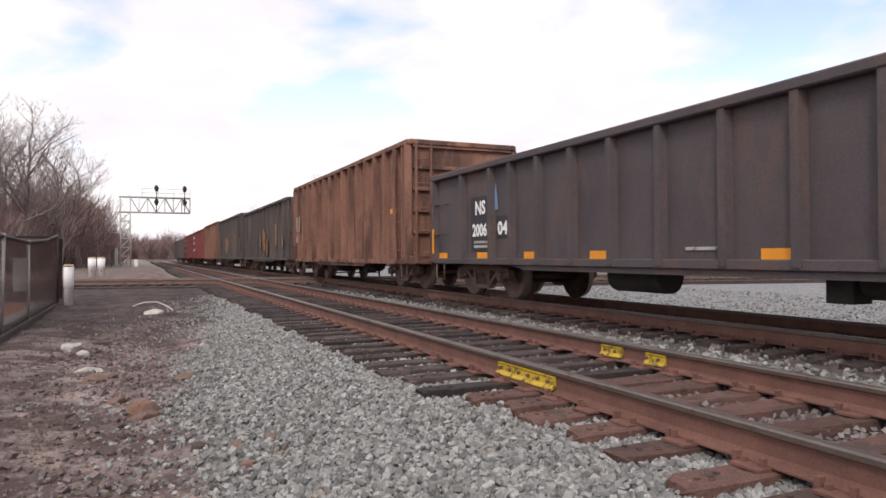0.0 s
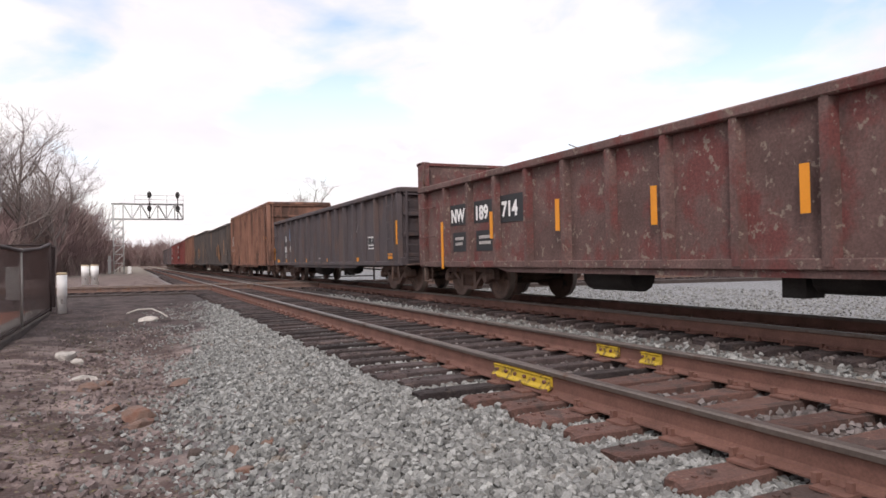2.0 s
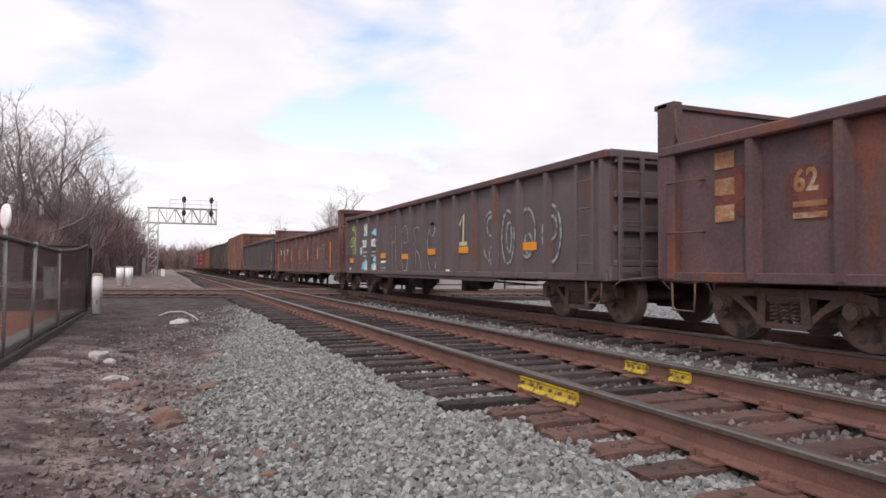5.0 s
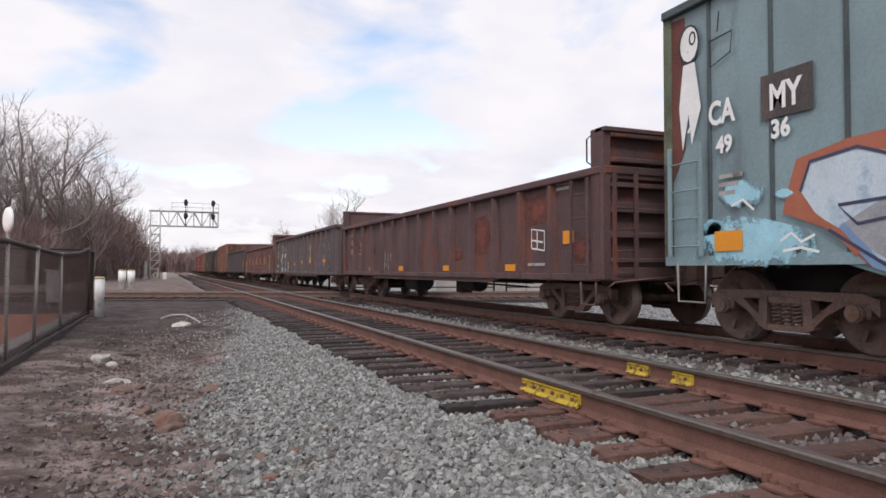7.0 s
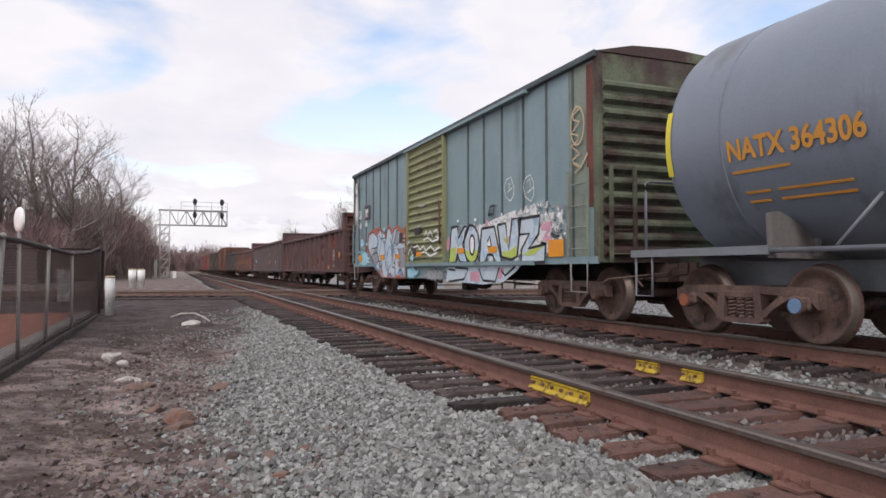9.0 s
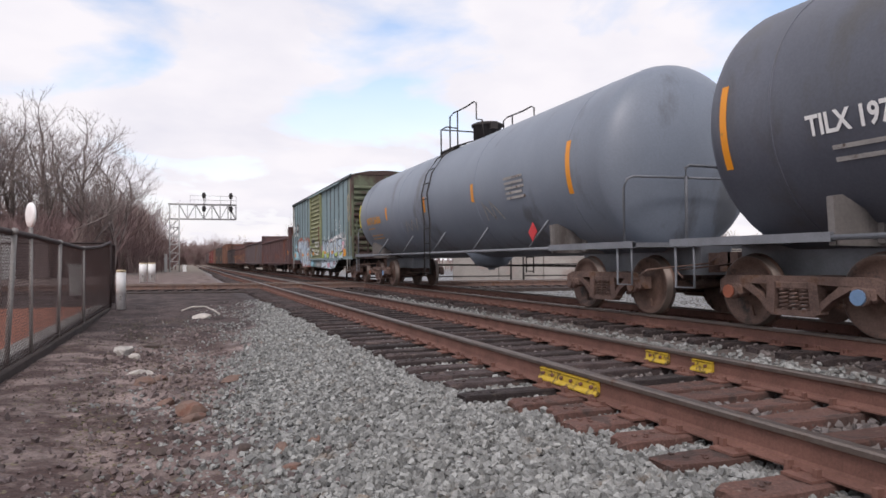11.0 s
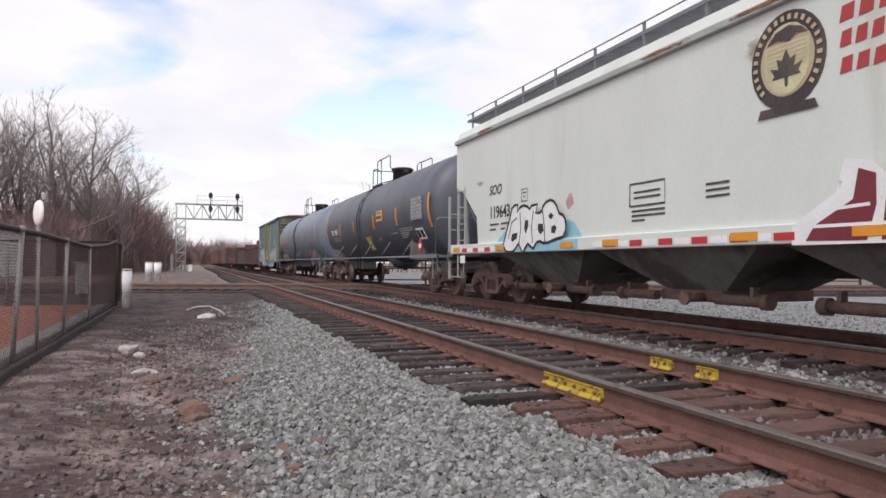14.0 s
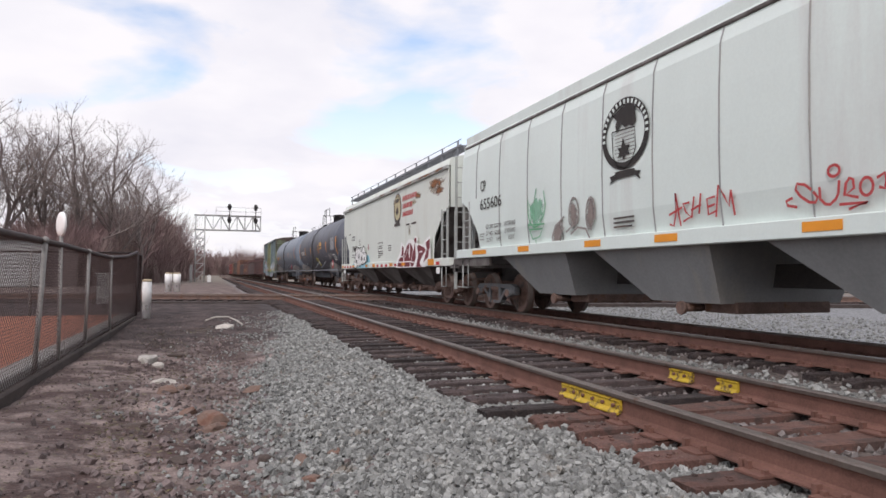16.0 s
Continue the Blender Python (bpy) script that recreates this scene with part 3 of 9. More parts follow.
def joint_bar(parent, x, side, y0, y1, gaps=()):
    """A yellow insulated joint bar bolted to the web."""
    b = Build()
    spans, a = [], y0
    for g0, g1 in gaps:
        spans.append((a, g0))
        a = g1
    spans.append((a, y1))
    for s0, s1 in spans:
        b.prism([(x + side * 0.012, -0.14), (x + side * 0.06, -0.158), (x + side * 0.06, -0.145), (x + side * 0.036, -0.12), (x + side * 0.034, -0.075), (x + side * 0.044, -0.058), (x + side * 0.012, -0.05)], 1, s0, s1)
    j = part("joint_bar", b, "yellow_bar", parent, "chipped yellow insulated joint bar")
    nb = Build()
    n = 6
    for i in range(n):
        y = y0 + (y1 - y0) * (i + 0.5) / n
        if any(g0 - 0.02 < y < g1 + 0.02 for g0, g1 in gaps):
            continue
        nb.tube([(x + side * 0.03, y, -0.095), (x + side * 0.056, y, -0.098)], 0.015, 6)
    part("bolt", nb, "rail_side", j, "rusty track bolts")
    return j


joint_bar(near_track, NEAR_X - HALF, -1, 4.36, 5.24)
joint_bar(near_track, NEAR_X + HALF, -1, 4.8, 5.73, gaps=((5.06, 5.39),))


def build_crossing():
    ang = math.degrees(math.atan(CROSS_SLOPE))
    tr = thing("track_3", "railway track that crosses the other two at grade", "railway track", pose(0, CROSS_Y, 0, 0, 0, ang - 90), kind="structure")
    for s in (-1, 1):
        b = Build()
        b.prism([(s * HALF + a, z) for a, z in RAIL], 1, -45, 120)
        me = b.mesh("rail", "truck_steel")
        me.materials.append(M["rail_head"])
        for p in me.polygons:
            if p.normal.z > 0.3 and p.center.z > -0.02:
                p.material_index = 1
        part("rail", me, None, tr)
    b = Build()
    for i in range(-80, 230):
        b.box(-1.3, 1.3, i * 0.52 - 0.11, i * 0.52 + 0.11, -0.37, -0.2)
    tagged(part("crossing_ties", b, "tie_dark", tr, "dark wooden ties"), kind="stuff")
    b = Build()
    b.box(-1.9, 1.9, -45, 120, -0.6, -0.25)
    part("ballast_bed", b, "kerb", tr, "dark fouled ballast")


build_crossing()


def stone_field(name, material, n, sampler, lo, hi, seed, label):
    """Loose broken stones, each a crooked block."""
    r = np.random.RandomState(seed)
    base = np.array([(x, y, z) for x in (-1, 1) for y in (-1, 1) for z in (-1, 1)], float) * 0.5
    faces = np.array([(0, 1, 3, 2), (4, 6, 7, 5), (0, 4, 5, 1), (2, 3, 7, 6), (0, 2, 6, 4), (1, 5, 7, 3)])
    pts = sampler(r, n)
    n = len(pts)
    v = base[None] * (1 + r.uniform(-0.45, 0.3, (n, 8, 3)))
    v *= (r.uniform(lo, hi, (n, 1, 1)) * r.uniform(0.6, 1.15, (n, 1, 3)))
    q = r.normal(size=(n, 4))
    q /= np.linalg.norm(q, axis=1)[:, None]
    w, x, y, z = q.T
    R = np.stack([1 - 2 * (y * y + z * z), 2 * (x * y - z * w), 2 * (x * z + y * w), 2 * (x * y + z * w), 1 - 2 * (x * x + z * z), 2 * (y * z - x * w),
                  2 * (x * z - y * w), 2 * (y * z + x * w), 1 - 2 * (x * x + y * y)], 1).reshape(n, 3, 3)
    v = np.einsum("nij,nkj->nki", R, v) + pts[:, None]
    f = (faces[None] + (np.arange(n) * 8)[:, None, None]).reshape(-1, 4)
    me = raw(name, v.reshape(-1, 3).tolist(), f.tolist(), material)
    return tagged(new(name, me), label, "gravel", kind="stuff")


def on_ground(xy, lift):
    return np.array([(x, y, height(x, y) + l) for (x, y), l in zip(xy, lift)])


def shoulder(r, n):
    """The slope of ballast beside the near track, thinner farther off."""
    y = 0.4 + 19.5 * r.uniform(0, 1, n) ** 1.6
    x = r.uniform(0.0, 2.95, n)
    wob = 0.12 * np.sin(y * 2.1) + 0.08 * np.sin(y * 5.3)
    keep = r.uniform(0, 1, n) < np.clip((x - 0.18 + wob - 0.15 * np.maximum(0, y - 8)) / 0.7, 0, 1) ** 1.3
    xy = np.stack([x, y], 1)[keep]
    return on_ground(xy, r.uniform(-0.012, 0.03, len(xy)))


def cribs(r, n):
    """Stones between the ties of both tracks and between the tracks."""
    y = 1.5 + 24 * r.uniform(0, 1, n) ** 1.6
    x = r.uniform(2.9, 9.6, n)
    xy = np.stack([x, y], 1)
    p = on_ground(xy, r.uniform(-0.015, 0.03, n))
    keep = ((x < 4.7) | (x > 6.4)) & (r.uniform(0, 1, n) < 0.62)
    return p[keep]


def between(r, n):
    y = 1.5 + 20 * r.uniform(0, 1, n) ** 1.6
    x = r.normal(5.45, 0.28, n)
    return on_ground(np.stack([x, y], 1), r.uniform(-0.012, 0.04, n))


def verge(r, n):
    y = 0.2 + 21 * r.uniform(0, 1, n) ** 1.6
    x = r.uniform(-1.9, 1.6, n)
    xy = np.stack([x, y], 1)
    return on_ground(xy, r.uniform(-0.012, 0.012, n))


def stray(r, n):
    """Ballast that has rolled out onto the dirt, in loose drifts."""
    y = 1.6 + 20 * r.uniform(0, 1, n) ** 1.6
    x = 0.75 - np.abs(r.normal(0, 0.75, n)) + 0.12 * np.maximum(0, y - 9)
    drift = np.sin(x * 3.1 + y * 1.3) + np.sin(y * 2.7 - x * 1.9)
    keep = (drift > r.uniform(-1.2, 1.2, n)) & (x > -1.9)
    return on_ground(np.stack([x, y], 1)[keep], r.uniform(-0.012, 0.012, int(keep.sum())))


def yard(r, n):
    xy = np.stack([9.4 + 9 * r.uniform(0, 1, n) ** 1.5, r.uniform(4, 26, n)], 1)
    return on_ground(xy, r.uniform(-0.01, 0.02, n))


stone_field("ballast_stones", "stone", 84000, shoulder, 0.021, 0.047, 1, "grey broken ballast stones on the shoulder")
stone_field("crib_stones", "stone_track", 52000, cribs, 0.026, 0.056, 2, "brownish ballast stones between the ties")
stone_field("between_stones", "stone", 6000, between, 0.026, 0.06, 5, "clean grey ballast stones between the two tracks")
stone_field("verge_stones", "stone_brown", 14000, verge, 0.006, 0.02, 3, "small brown stones and chips on the dirt")
stone_field("stray_stones", "stone", 6500, stray, 0.016, 0.042, 6, "grey ballast stones strewn into the dirt")
stone_field("yard_stones", "stone", 12000, yard, 0.02, 0.05, 4, "grey stones beyond the train")


# ---- the freight train ----
def run(t):
    """How far the train has gone at t seconds."""
    return 8.87 * t - 0.0105 * t * t


CARS, WHEELSETS = [], []
SIDE = -1.55


def truck_meshes():
    g = {}
    wb, r = 0.889, 0.457
    b = Build()
    for s in (-1, 1):
        x = s * 0.7525
        prof = [(x - s * 0.085, r + 0.028), (x - s * 0.07, r + 0.025), (x - s * 0.055, r), (x + s * 0.05, r - 0.006), (x + s * 0.055, r - 0.02), (x + s * 0.052, r - 0.07),
                (x + s * 0.02, r - 0.1), (x + s * 0.005, 0.2), (x + s * 0.06, 0.15), (x + s * 0.07, 0.1), (x + s * 0.07, 0.06)]
        b.lathe(prof, 32)
    b.tube([(-1.02, 0, 0), (1.02, 0, 0)], 0.075, 12)
    for s in (-1, 1):
        for k in range(3):
            a = k * 2.094
            b.tube([(s * 1.02, 0.05 * math.cos(a), 0.05 * math.sin(a)), (s * 1.05, 0.05 * math.cos(a), 0.05 * math.sin(a))], 0.016, 6)
        b.box(s * 0.8, s * 0.83, -0.02, 0.02, 0.2, 0.33)
    g["wheelset"] = b.mesh("wheelset", "wheel_steel")
    g["wheelset"].materials.append(M["tread"])
    for p in g["wheelset"].polygons:
        rad = math.hypot(p.center.y, p.center.z)
        if rad > 0.43 and 0.69 < abs(p.center.x) < 0.81:
            p.material_index = 1
    x0, x1 = 0.93, 1.06
    b = Build()
    # the side frame: an arched top bar, a sagging bottom bar, two columns and the journal boxes
    b.prism([(-1.12, 0.42), (-1.12, 0.6), (-0.95, 0.66), (-0.45, 0.665), (0.45, 0.665), (0.95, 0.66), (1.12, 0.6), (1.12, 0.42), (0.98, 0.55), (0.75, 0.555), (0.3, 0.575), (-0.3, 0.575), (-0.75, 0.555), (-0.98, 0.55)], 0, x0, x1)
    b.prism([(-0.7, 0.5), (-0.52, 0.4), (-0.3, 0.2), (0.3, 0.2), (0.52, 0.4), (0.7, 0.5), (0.8, 0.56), (0.62, 0.57), (0.43, 0.42), (0.25, 0.27), (-0.25, 0.27), (-0.43, 0.42), (-0.62, 0.57), (-0.8, 0.56)], 0, x0, x1)
    for s in (-1, 1):
        b.prism([(s * 0.25, 0.22), (s * 0.38, 0.24), (s * 0.34, 0.6), (s * 0.23, 0.6)], 0, x0 + 0.01, x1 + 0.01)
        b.box(x0 - 0.03, x1 + 0.03, s * wb - 0.14, s * wb + 0.14, 0.4, 0.56, 0.03)
        b.tube([(x1 - 0.03, s * wb, 0.457), (x1 + 0.075, s * wb, 0.457)], 0.1, 14)
    g["sideframe"] = b.mesh("sideframe", "truck_steel")
    b = Build()
    for yy in (-0.14, 0.0, 0.14):
        pts = [(x1 - 0.06 + 0.06 * math.cos(a * 0.9), yy + 0.06 * math.sin(a * 0.9), 0.275 + 0.235 * a / 36) for a in range(37)]
        b.tube(pts, 0.016, 5, False)
    b.box(x0, x1 + 0.01, -0.23, 0.23, 0.51, 0.6, 0.015)
    g["spring_pack"] = b.mesh("spring_pack", "truck_steel")
    b = Build()
    b.box(-1.0, 1.0, -0.19, 0.19, 0.45, 0.66, 0.03)
    b.lathe([(0.66, 0.2), (0.74, 0.2)], 16, 2)
    for s in (-1, 1):
        b.tube([(-0.9, s * 0.46, 0.33), (0.9, s * 0.46, 0.33)], 0.035, 6)
        for k in (-1, 1):
            b.box(k * 0.7, k * 0.8, s * 0.43, s * 0.5, 0.25, 0.5)
    g["truck"] = b.mesh("truck", "truck_steel")
    b = Build()
    b.tube([(x1 + 0.06, 0, 0), (x1 + 0.1, 0, 0)], 0.085, 12)
    g["end_cap"] = b.mesh("end_cap", "truck_steel")
    return g


TRUCK = truck_meshes()


def add_truck(car, y, caps=None, frame_paint=""):
    t = part("truck", TRUCK["truck"], None, car, "rusty brown cast steel bogie", pose(0, y, 0))
    for s in (0, 180):
        sf = part("sideframe", TRUCK["sideframe"], None, t, "", pose(0, 0, 0, 0, 0, s))
        if frame_paint:
            sf.data = sf.data.copy()
            sf.data.materials[0] = M[frame_paint]
        part("spring_pack", TRUCK["spring_pack"], None, t, "", pose(0, 0, 0, 0, 0, s))
    for k in (-1, 1):
        w = part("wheelset", TRUCK["wheelset"], None, t, "steel wheels with polished treads on an axle", pose(0, k * 0.889, 0.457))
        WHEELSETS.append((w, k * 0.889))
        c = part("end_cap", TRUCK["end_cap"], None, t, "", pose(0, k * 0.889, 0.457, 0, 0, 180))
        if caps:
            c.data = c.data.copy()
            c.data.materials[0] = M[caps[(k + 1) // 2]]
    return t


def add_couplers(car, half, reach):
    for s in (-1, 1):
        b = Build()
        b.box(-0.16, 0.16, s * (half - 1.2), s * (half + 0.05), 0.66, 0.96)
        b.box(-0.07, 0.07, s * half, s * (half + reach * 0.6), 0.75, 0.9, 0.02)
        b.prism([(-0.15, s * (half + reach * 0.5)), (0.13, s * (half + reach * 0.5)), (0.16, s * (half + reach)), (0.02, s * (half + reach * 1.05)), (-0.15, s * (half + reach * 0.9))], 2, 0.68, 0.97)
        b.tube([(0.3, s * (half + 0.0), 0.8), (0.28, s * (half + reach * 0.4), 0.5), (0.1, s * (half + reach), 0.45)], 0.025, 6)
        part("coupler", b, "truck_steel", car, "rusty knuckle coupler with an air hose")
        lv = Build()
        lv.tube([(-1.4, s * (half - 0.05), 0.62), (-1.38, s * (half + 0.12), 0.72), (-0.3, s * (half + 0.16), 0.8), (-0.05, s * (half + 0.2), 0.95)], 0.014, 6)
        part("uncoupling_lever", lv, "truck_steel", car)


def ladder(car, x, y0, y1, z0, z1, n, material, along="y", stile=0.03, label="steel side ladder"):
    """A ladder on a side (along y) or on an end (along x, at y0)."""
    b = Build()
    if along == "y":
        for y in (y0, y1):
            b.box(x - 0.07, x - 0.045, y - stile, y + stile, z0, z1)
        for i in range(n):
            z = z0 + (z1 - z0) * (i + 0.35) / n
            b.tube([(x - 0.06, y0, z), (x - 0.06, y1, z)], 0.012, 6)
    else:
        for a in (x, y1):
            b.box(a - stile, a + stile, y0 - 0.02, y0 + 0.02, z0, z1)
        for i in range(n):
            z = z0 + (z1 - z0) * (i + 0.35) / n
            b.tube([(x, y0, z), (y1, y0, z)], 0.012, 6)
    return part("ladder", b, material, car, label)


def stirrup(car, y, x=-1.5, material="truck_steel", z0=0.72, z1=0.36, w=0.42):
    b = Build()
    b.tube([(x, y - w / 2, z0), (x, y - w / 2 + 0.02, z1), (x, y + w / 2 - 0.02, z1), (x, y + w / 2, z0)], 0.017, 6)
    part("step", b, material, car, "bent bar step")


def reflector(car, y, z, w, h, x=SIDE - 0.006, material="orange"):
    b = Build()
    b.box(x - 0.003, x + 0.004, y - w / 2, y + w / 2, z - h / 2, z + h / 2)
    return part("reflector", b, material, car, "yellow reflective strip")


def equipment(car, half, tank=True):
    """Centre sill, brake cylinder, reservoir, rods and train line under the floor."""
    b = Build()
    b.box(-0.25, 0.25, -half + 0.5, half - 0.5, 0.62, 0.98)
    part("centre_sill", b, "under_dark", car)
    if tank:
        b = Build().tube([(-0.85, 1.2, 0.56), (-0.85, 2.3, 0.56)], 0.24, 14)
        part("air_reservoir", b, "under_dark", car, "dark air reservoir")
    b = Build()
    b.tube([(-0.8, -1.6, 0.6), (-0.8, -2.3, 0.6)], 0.2, 12)
    b.box(-0.95, -0.65, -1.5, -1.2, 0.35, 0.75)
    b.tube([(-0.8, -2.3, 0.6), (-0.6, -4.2, 0.55)], 0.022, 6)
    part("brake_cylinder", b, "under_dark", car, "dark brake cylinder and rods")
    b = Build()
    b.tube([(-1.2, -half + 2.6, 0.66), (-1.2, half - 2.6, 0.66)], 0.02, 6)
    b.tube([(1.2, -half + 1, 0.62), (1.2, half - 1, 0.62)], 0.02, 6)
    part("train_line", b, "under_dark", car)


def start_car(name, label, category, far, near, group):
    car = thing(name, label, category, pose(TRAIN_X, (far + near) / 2, 0), group)
    CARS.append((car, (far + near) / 2))
    return car, (far - near) / 2


def gondola(label, far, near, top, material, chord, posts, bulkhead=0.0, bottom=0.72, group="freight cars of the train", cap="under_dark", inset=1.52, a0=0.0, ladders=True, name="gondola_car", deep=0.0, ribs=4, belly=True):
    car, h = start_car(name, label, "gondola car", far, near, group)
    b = Build()
    w = 1.44
    for s in (-1, 1):
        part("side_wall", Build().box(s * w, s * (w - 0.02), -h + 0.05, h - 0.05, bottom, top), material, car)
        part("end_wall", Build().box(-w + 0.022, w - 0.022, s * (h - 0.08), s * (h - 0.05), bottom + 0.1, top), material, car)
    b.box(-w + 0.022, w - 0.022, -h + 0.09, h - 0.09, 1.02, 1.08)
    part("floor", b, material, car)
    for s in (-1, 1):
        b = Build()
        b.box(s * (w - 0.04), s * 1.57, -h, h, top - 0.13, top, 0.02)
        part("top_chord", b, chord, car)
        b = Build()
        b.box(s * (w - 0.01), s * 1.53, -h + 0.03, h - 0.03, bottom - 0.02, bottom + 0.1, 0.012)
        if belly:
            b.prism([(-h + 3.4, bottom), (-h + 3.9, bottom - 0.1), (h - 3.9, bottom - 0.1), (h - 3.4, bottom)], 0, s * (w + 0.005), s * (w + 0.045))
        part("side_sill", b, material, car)
    pm = Build().prism([(SIDE - deep, -0.05), (SIDE - deep, 0.05), (-w + 0.002, 0.085), (-w + 0.002, -0.085)], 2, bottom + 0.02, top - 0.125).mesh("side_post", material)
    n = posts
    spots = [-h + 0.09 + (2 * h - 0.18) * i / (n - 1) for i in range(n)]
    if isinstance(a0, list):
        spots = [h - a for a in a0]
    elif a0:
        spots = [-h + 0.09, h - 0.09] + [h - a0 - (2 * h - 2 * a0) * i / (n - 1) for i in range(n)]
    for y in spots:
        for s in (0, 180):
            part("side_post", pm, None, car, "", pose(0, y if s == 0 else y, 0, 0, 0, s))
    for s in (-1, 1):
        b = Build()
        for i in range(ribs):
            z = bottom + 0.25 + (top - bottom - 0.4) * i / (ribs - 1)
            part("end_rib", Build().box(-w + 0.04, w - 0.04, s * (h - 0.06), s * (h + 0.03), z - 0.05, z + 0.05, 0.015), material, car)
        b.box(-1.5, 1.5, s * (h - 0.1), s * (h + 0.06), top - 0.13, top + 0.003, 0.02)
        part("end_frame", b, material, car)
        b = Build().box(-1.5, 1.5, s * (h - 0.15), s * (h + 0.03), bottom - 0.02, bottom + 0.2, 0.02)
        part("end_sill", b, material, car)
        if bulkhead:
            b = Build()
            b.box(-1.5, 1.5, s * (h - 0.12), s * (h - 0.06), top - 0.01, bulkhead, 0.01)
            bulk = part("bulkhead", b, material, car, "raised end bulkhead with ribs")
            for k in (-1, 1):
                part("bulkhead_post", Build().box(k * 1.38, k * 1.54, s * (h - 0.28), s * (h + 0.04), bottom, bulkhead + 0.01, 0.015), material, bulk)
            for i in range(6):
                z = bottom + 0.3 + (bulkhead - bottom - 0.4) * i / 5
                part("bulkhead_rib", Build().box(-1.4, 1.4, s * (h - 0.06), s * (h + 0.08), z - 0.04, z + 0.04, 0.015), material, bulk)
            part("bulkhead_cap", Build().box(-1.54, 1.54, s * (h - 0.16), s * (h + 0.1), bulkhead - 0.06, bulkhead + 0.012, 0.01), material, bulk)
            g = Build()
            g.tube([(-1.5, s * (h - 0.3), top + 0.05), (-1.56, s * (h - 0.34), top + 0.1), (-1.56, s * (h - 0.34), bulkhead - 0.12), (-1.5, s * (h - 0.3), bulkhead - 0.06)], 0.013, 6)
            part("grab_iron", g, "truck_steel", car)
    if ladders:
        ladder(car, SIDE + 0.02, -h + 0.3, -h + 0.75, bottom + 0.1, top - 0.15, 4, material)
        ladder(car, -1.35, -h - 0.08, -0.95, bottom, top - 0.1, 5, material, along="x", label="steel end ladder")
        for z in (1.35, 2.0):
            g = Build().tube([(-1.45, h - 0.2, z), (SIDE - 0.05, h - 0.22, z), (SIDE - 0.05, h - 0.7, z), (-1.45, h - 0.72, z)], 0.012, 6)
            part("grab_iron", g, material, car)
    for s in (-1, 1):
        stirrup(car, s * (h - 0.4))
        add_truck(car, s * (h - inset))
    add_couplers(car, h, 0.55)
    equipment(car, h)
    return car, h


# distant head of the train
def far_cars():
    red = "faded red covered hopper car far down the train"
    for far, near, top, m, n, lab in ((132.0, 118.0, 3.5, "gon_black", 12, "dark gondola car far down the train"), (116.6, 102.6, 3.5, "gon_black2", 12, "dark gondola car far down the train"),
                                      (101.2, 87.0, 3.7, "car_red", 10, "faded red gondola car with white marks"), (85.8, 72.0, 3.75, "car_red", 10, "faded red gondola car with white marks"),
                                      (70.8, 59.0, 3.85, "gon_rust", 12, "rust-brown high-sided gondola car"),
                                      (57.8, 44.9, 3.72, "coal_dark", 14, "grimy dark high-sided gondola car streaked with rust"), (43.7, 30.2, 3.55, "coal_dark", 14, "grimy dark high-sided gondola car streaked with rust")):
        car, h = gondola(lab, far, near, top, m, m, n, ribs=6)
        if m == "car_red":
            blob(car, "painted_mark", SIDE - 0.008, [[(y, z), (y - w, z), (y - w, z + 0.32), (y, z + 0.32)] for y, z, w in ((h - 1.0, 2.9, 2.2), (h - 1.2, 2.3, 1.6), (h - 0.9, 1.5, 2.6))], "faded_white", "faded white lettering")
        if m == "coal_dark":
            r = random.Random(int(far))
            blob(car, "painted_mark", SIDE - 0.008, [[(y, z), (y - 0.25, z), (y - 0.25, z + w), (y, z + w)] for y, z, w in ((h * r.uniform(-0.9, 0.9), r.uniform(0.9, 1.5), r.uniform(0.3, 1.2)) for _ in range(7))], "rust_stain", "ochre rust streaks")


far_cars()

car, h = gondola("rust-brown tall gondola car with close ribs", 28.7, 15.5, 3.78, "gon_rust", "gon_rust", 17, bottom=0.68, ribs=6, inset=1.6, deep=0.05)
reflector(car, -h + 1.0, 2.05, 0.5, 0.13)
blob(car, "painted_panel", SIDE - 0.008, [[(h - 0.5, 1.9), (h - 1.1, 1.9), (h - 1.1, 2.5), (h - 0.5, 2.5)], [(h - 0.5, 1.45), (h - 1.0, 1.45), (h - 1.0, 1.75), (h - 0.5, 1.75)]], "faded_white", "faded white panel")

car, h = gondola("black steel gondola car with side posts and white numbers", 14.05, -1.95, 2.68, "gon_black", "gon_black", 14, a0=[0.09, 1.5, 2.74, 3.5, 4.4, 5.36, 6.32, 7.3, 8.35, 9.3, 10.2, 11.2, 12.15, 13.05, 14.15, 15.9])
px = -1.447
blob(car, "painted_panel", px, [[(h - 1.8, 0.95), (h - 2.72, 0.95), (h - 2.72, 2.05), (h - 1.8, 2.05)]], "black_paint", "black number panel")
blob(car, "painted_panel", px, [[(h - 2.88, 1.2), (h - 3.5, 1.2), (h - 3.5, 1.62), (h - 2.88, 1.62)]], "black_paint", "black number panel")
lettering("NS", 0.37, h - 2.0, 1.7, px - 0.006, "white_paint", car, "white reporting mark", 0.95, 0.012)
lettering("2006", 0.33, h - 1.88, 1.27, px - 0.006, "white_paint", car, "white car number", 0.93, 0.012)
lettering("04", 0.33, h - 2.93, 1.28, px - 0.006, "white_paint", car, "white car number", 1.1, 0.012)
bars(car, px - 0.006, h - 1.95, 1.12, (0.55, 0.55), "faded_white")
bars(car, px - 0.006, h - 7.7, 0.93, (0.55,), "faded_white", 0.04)
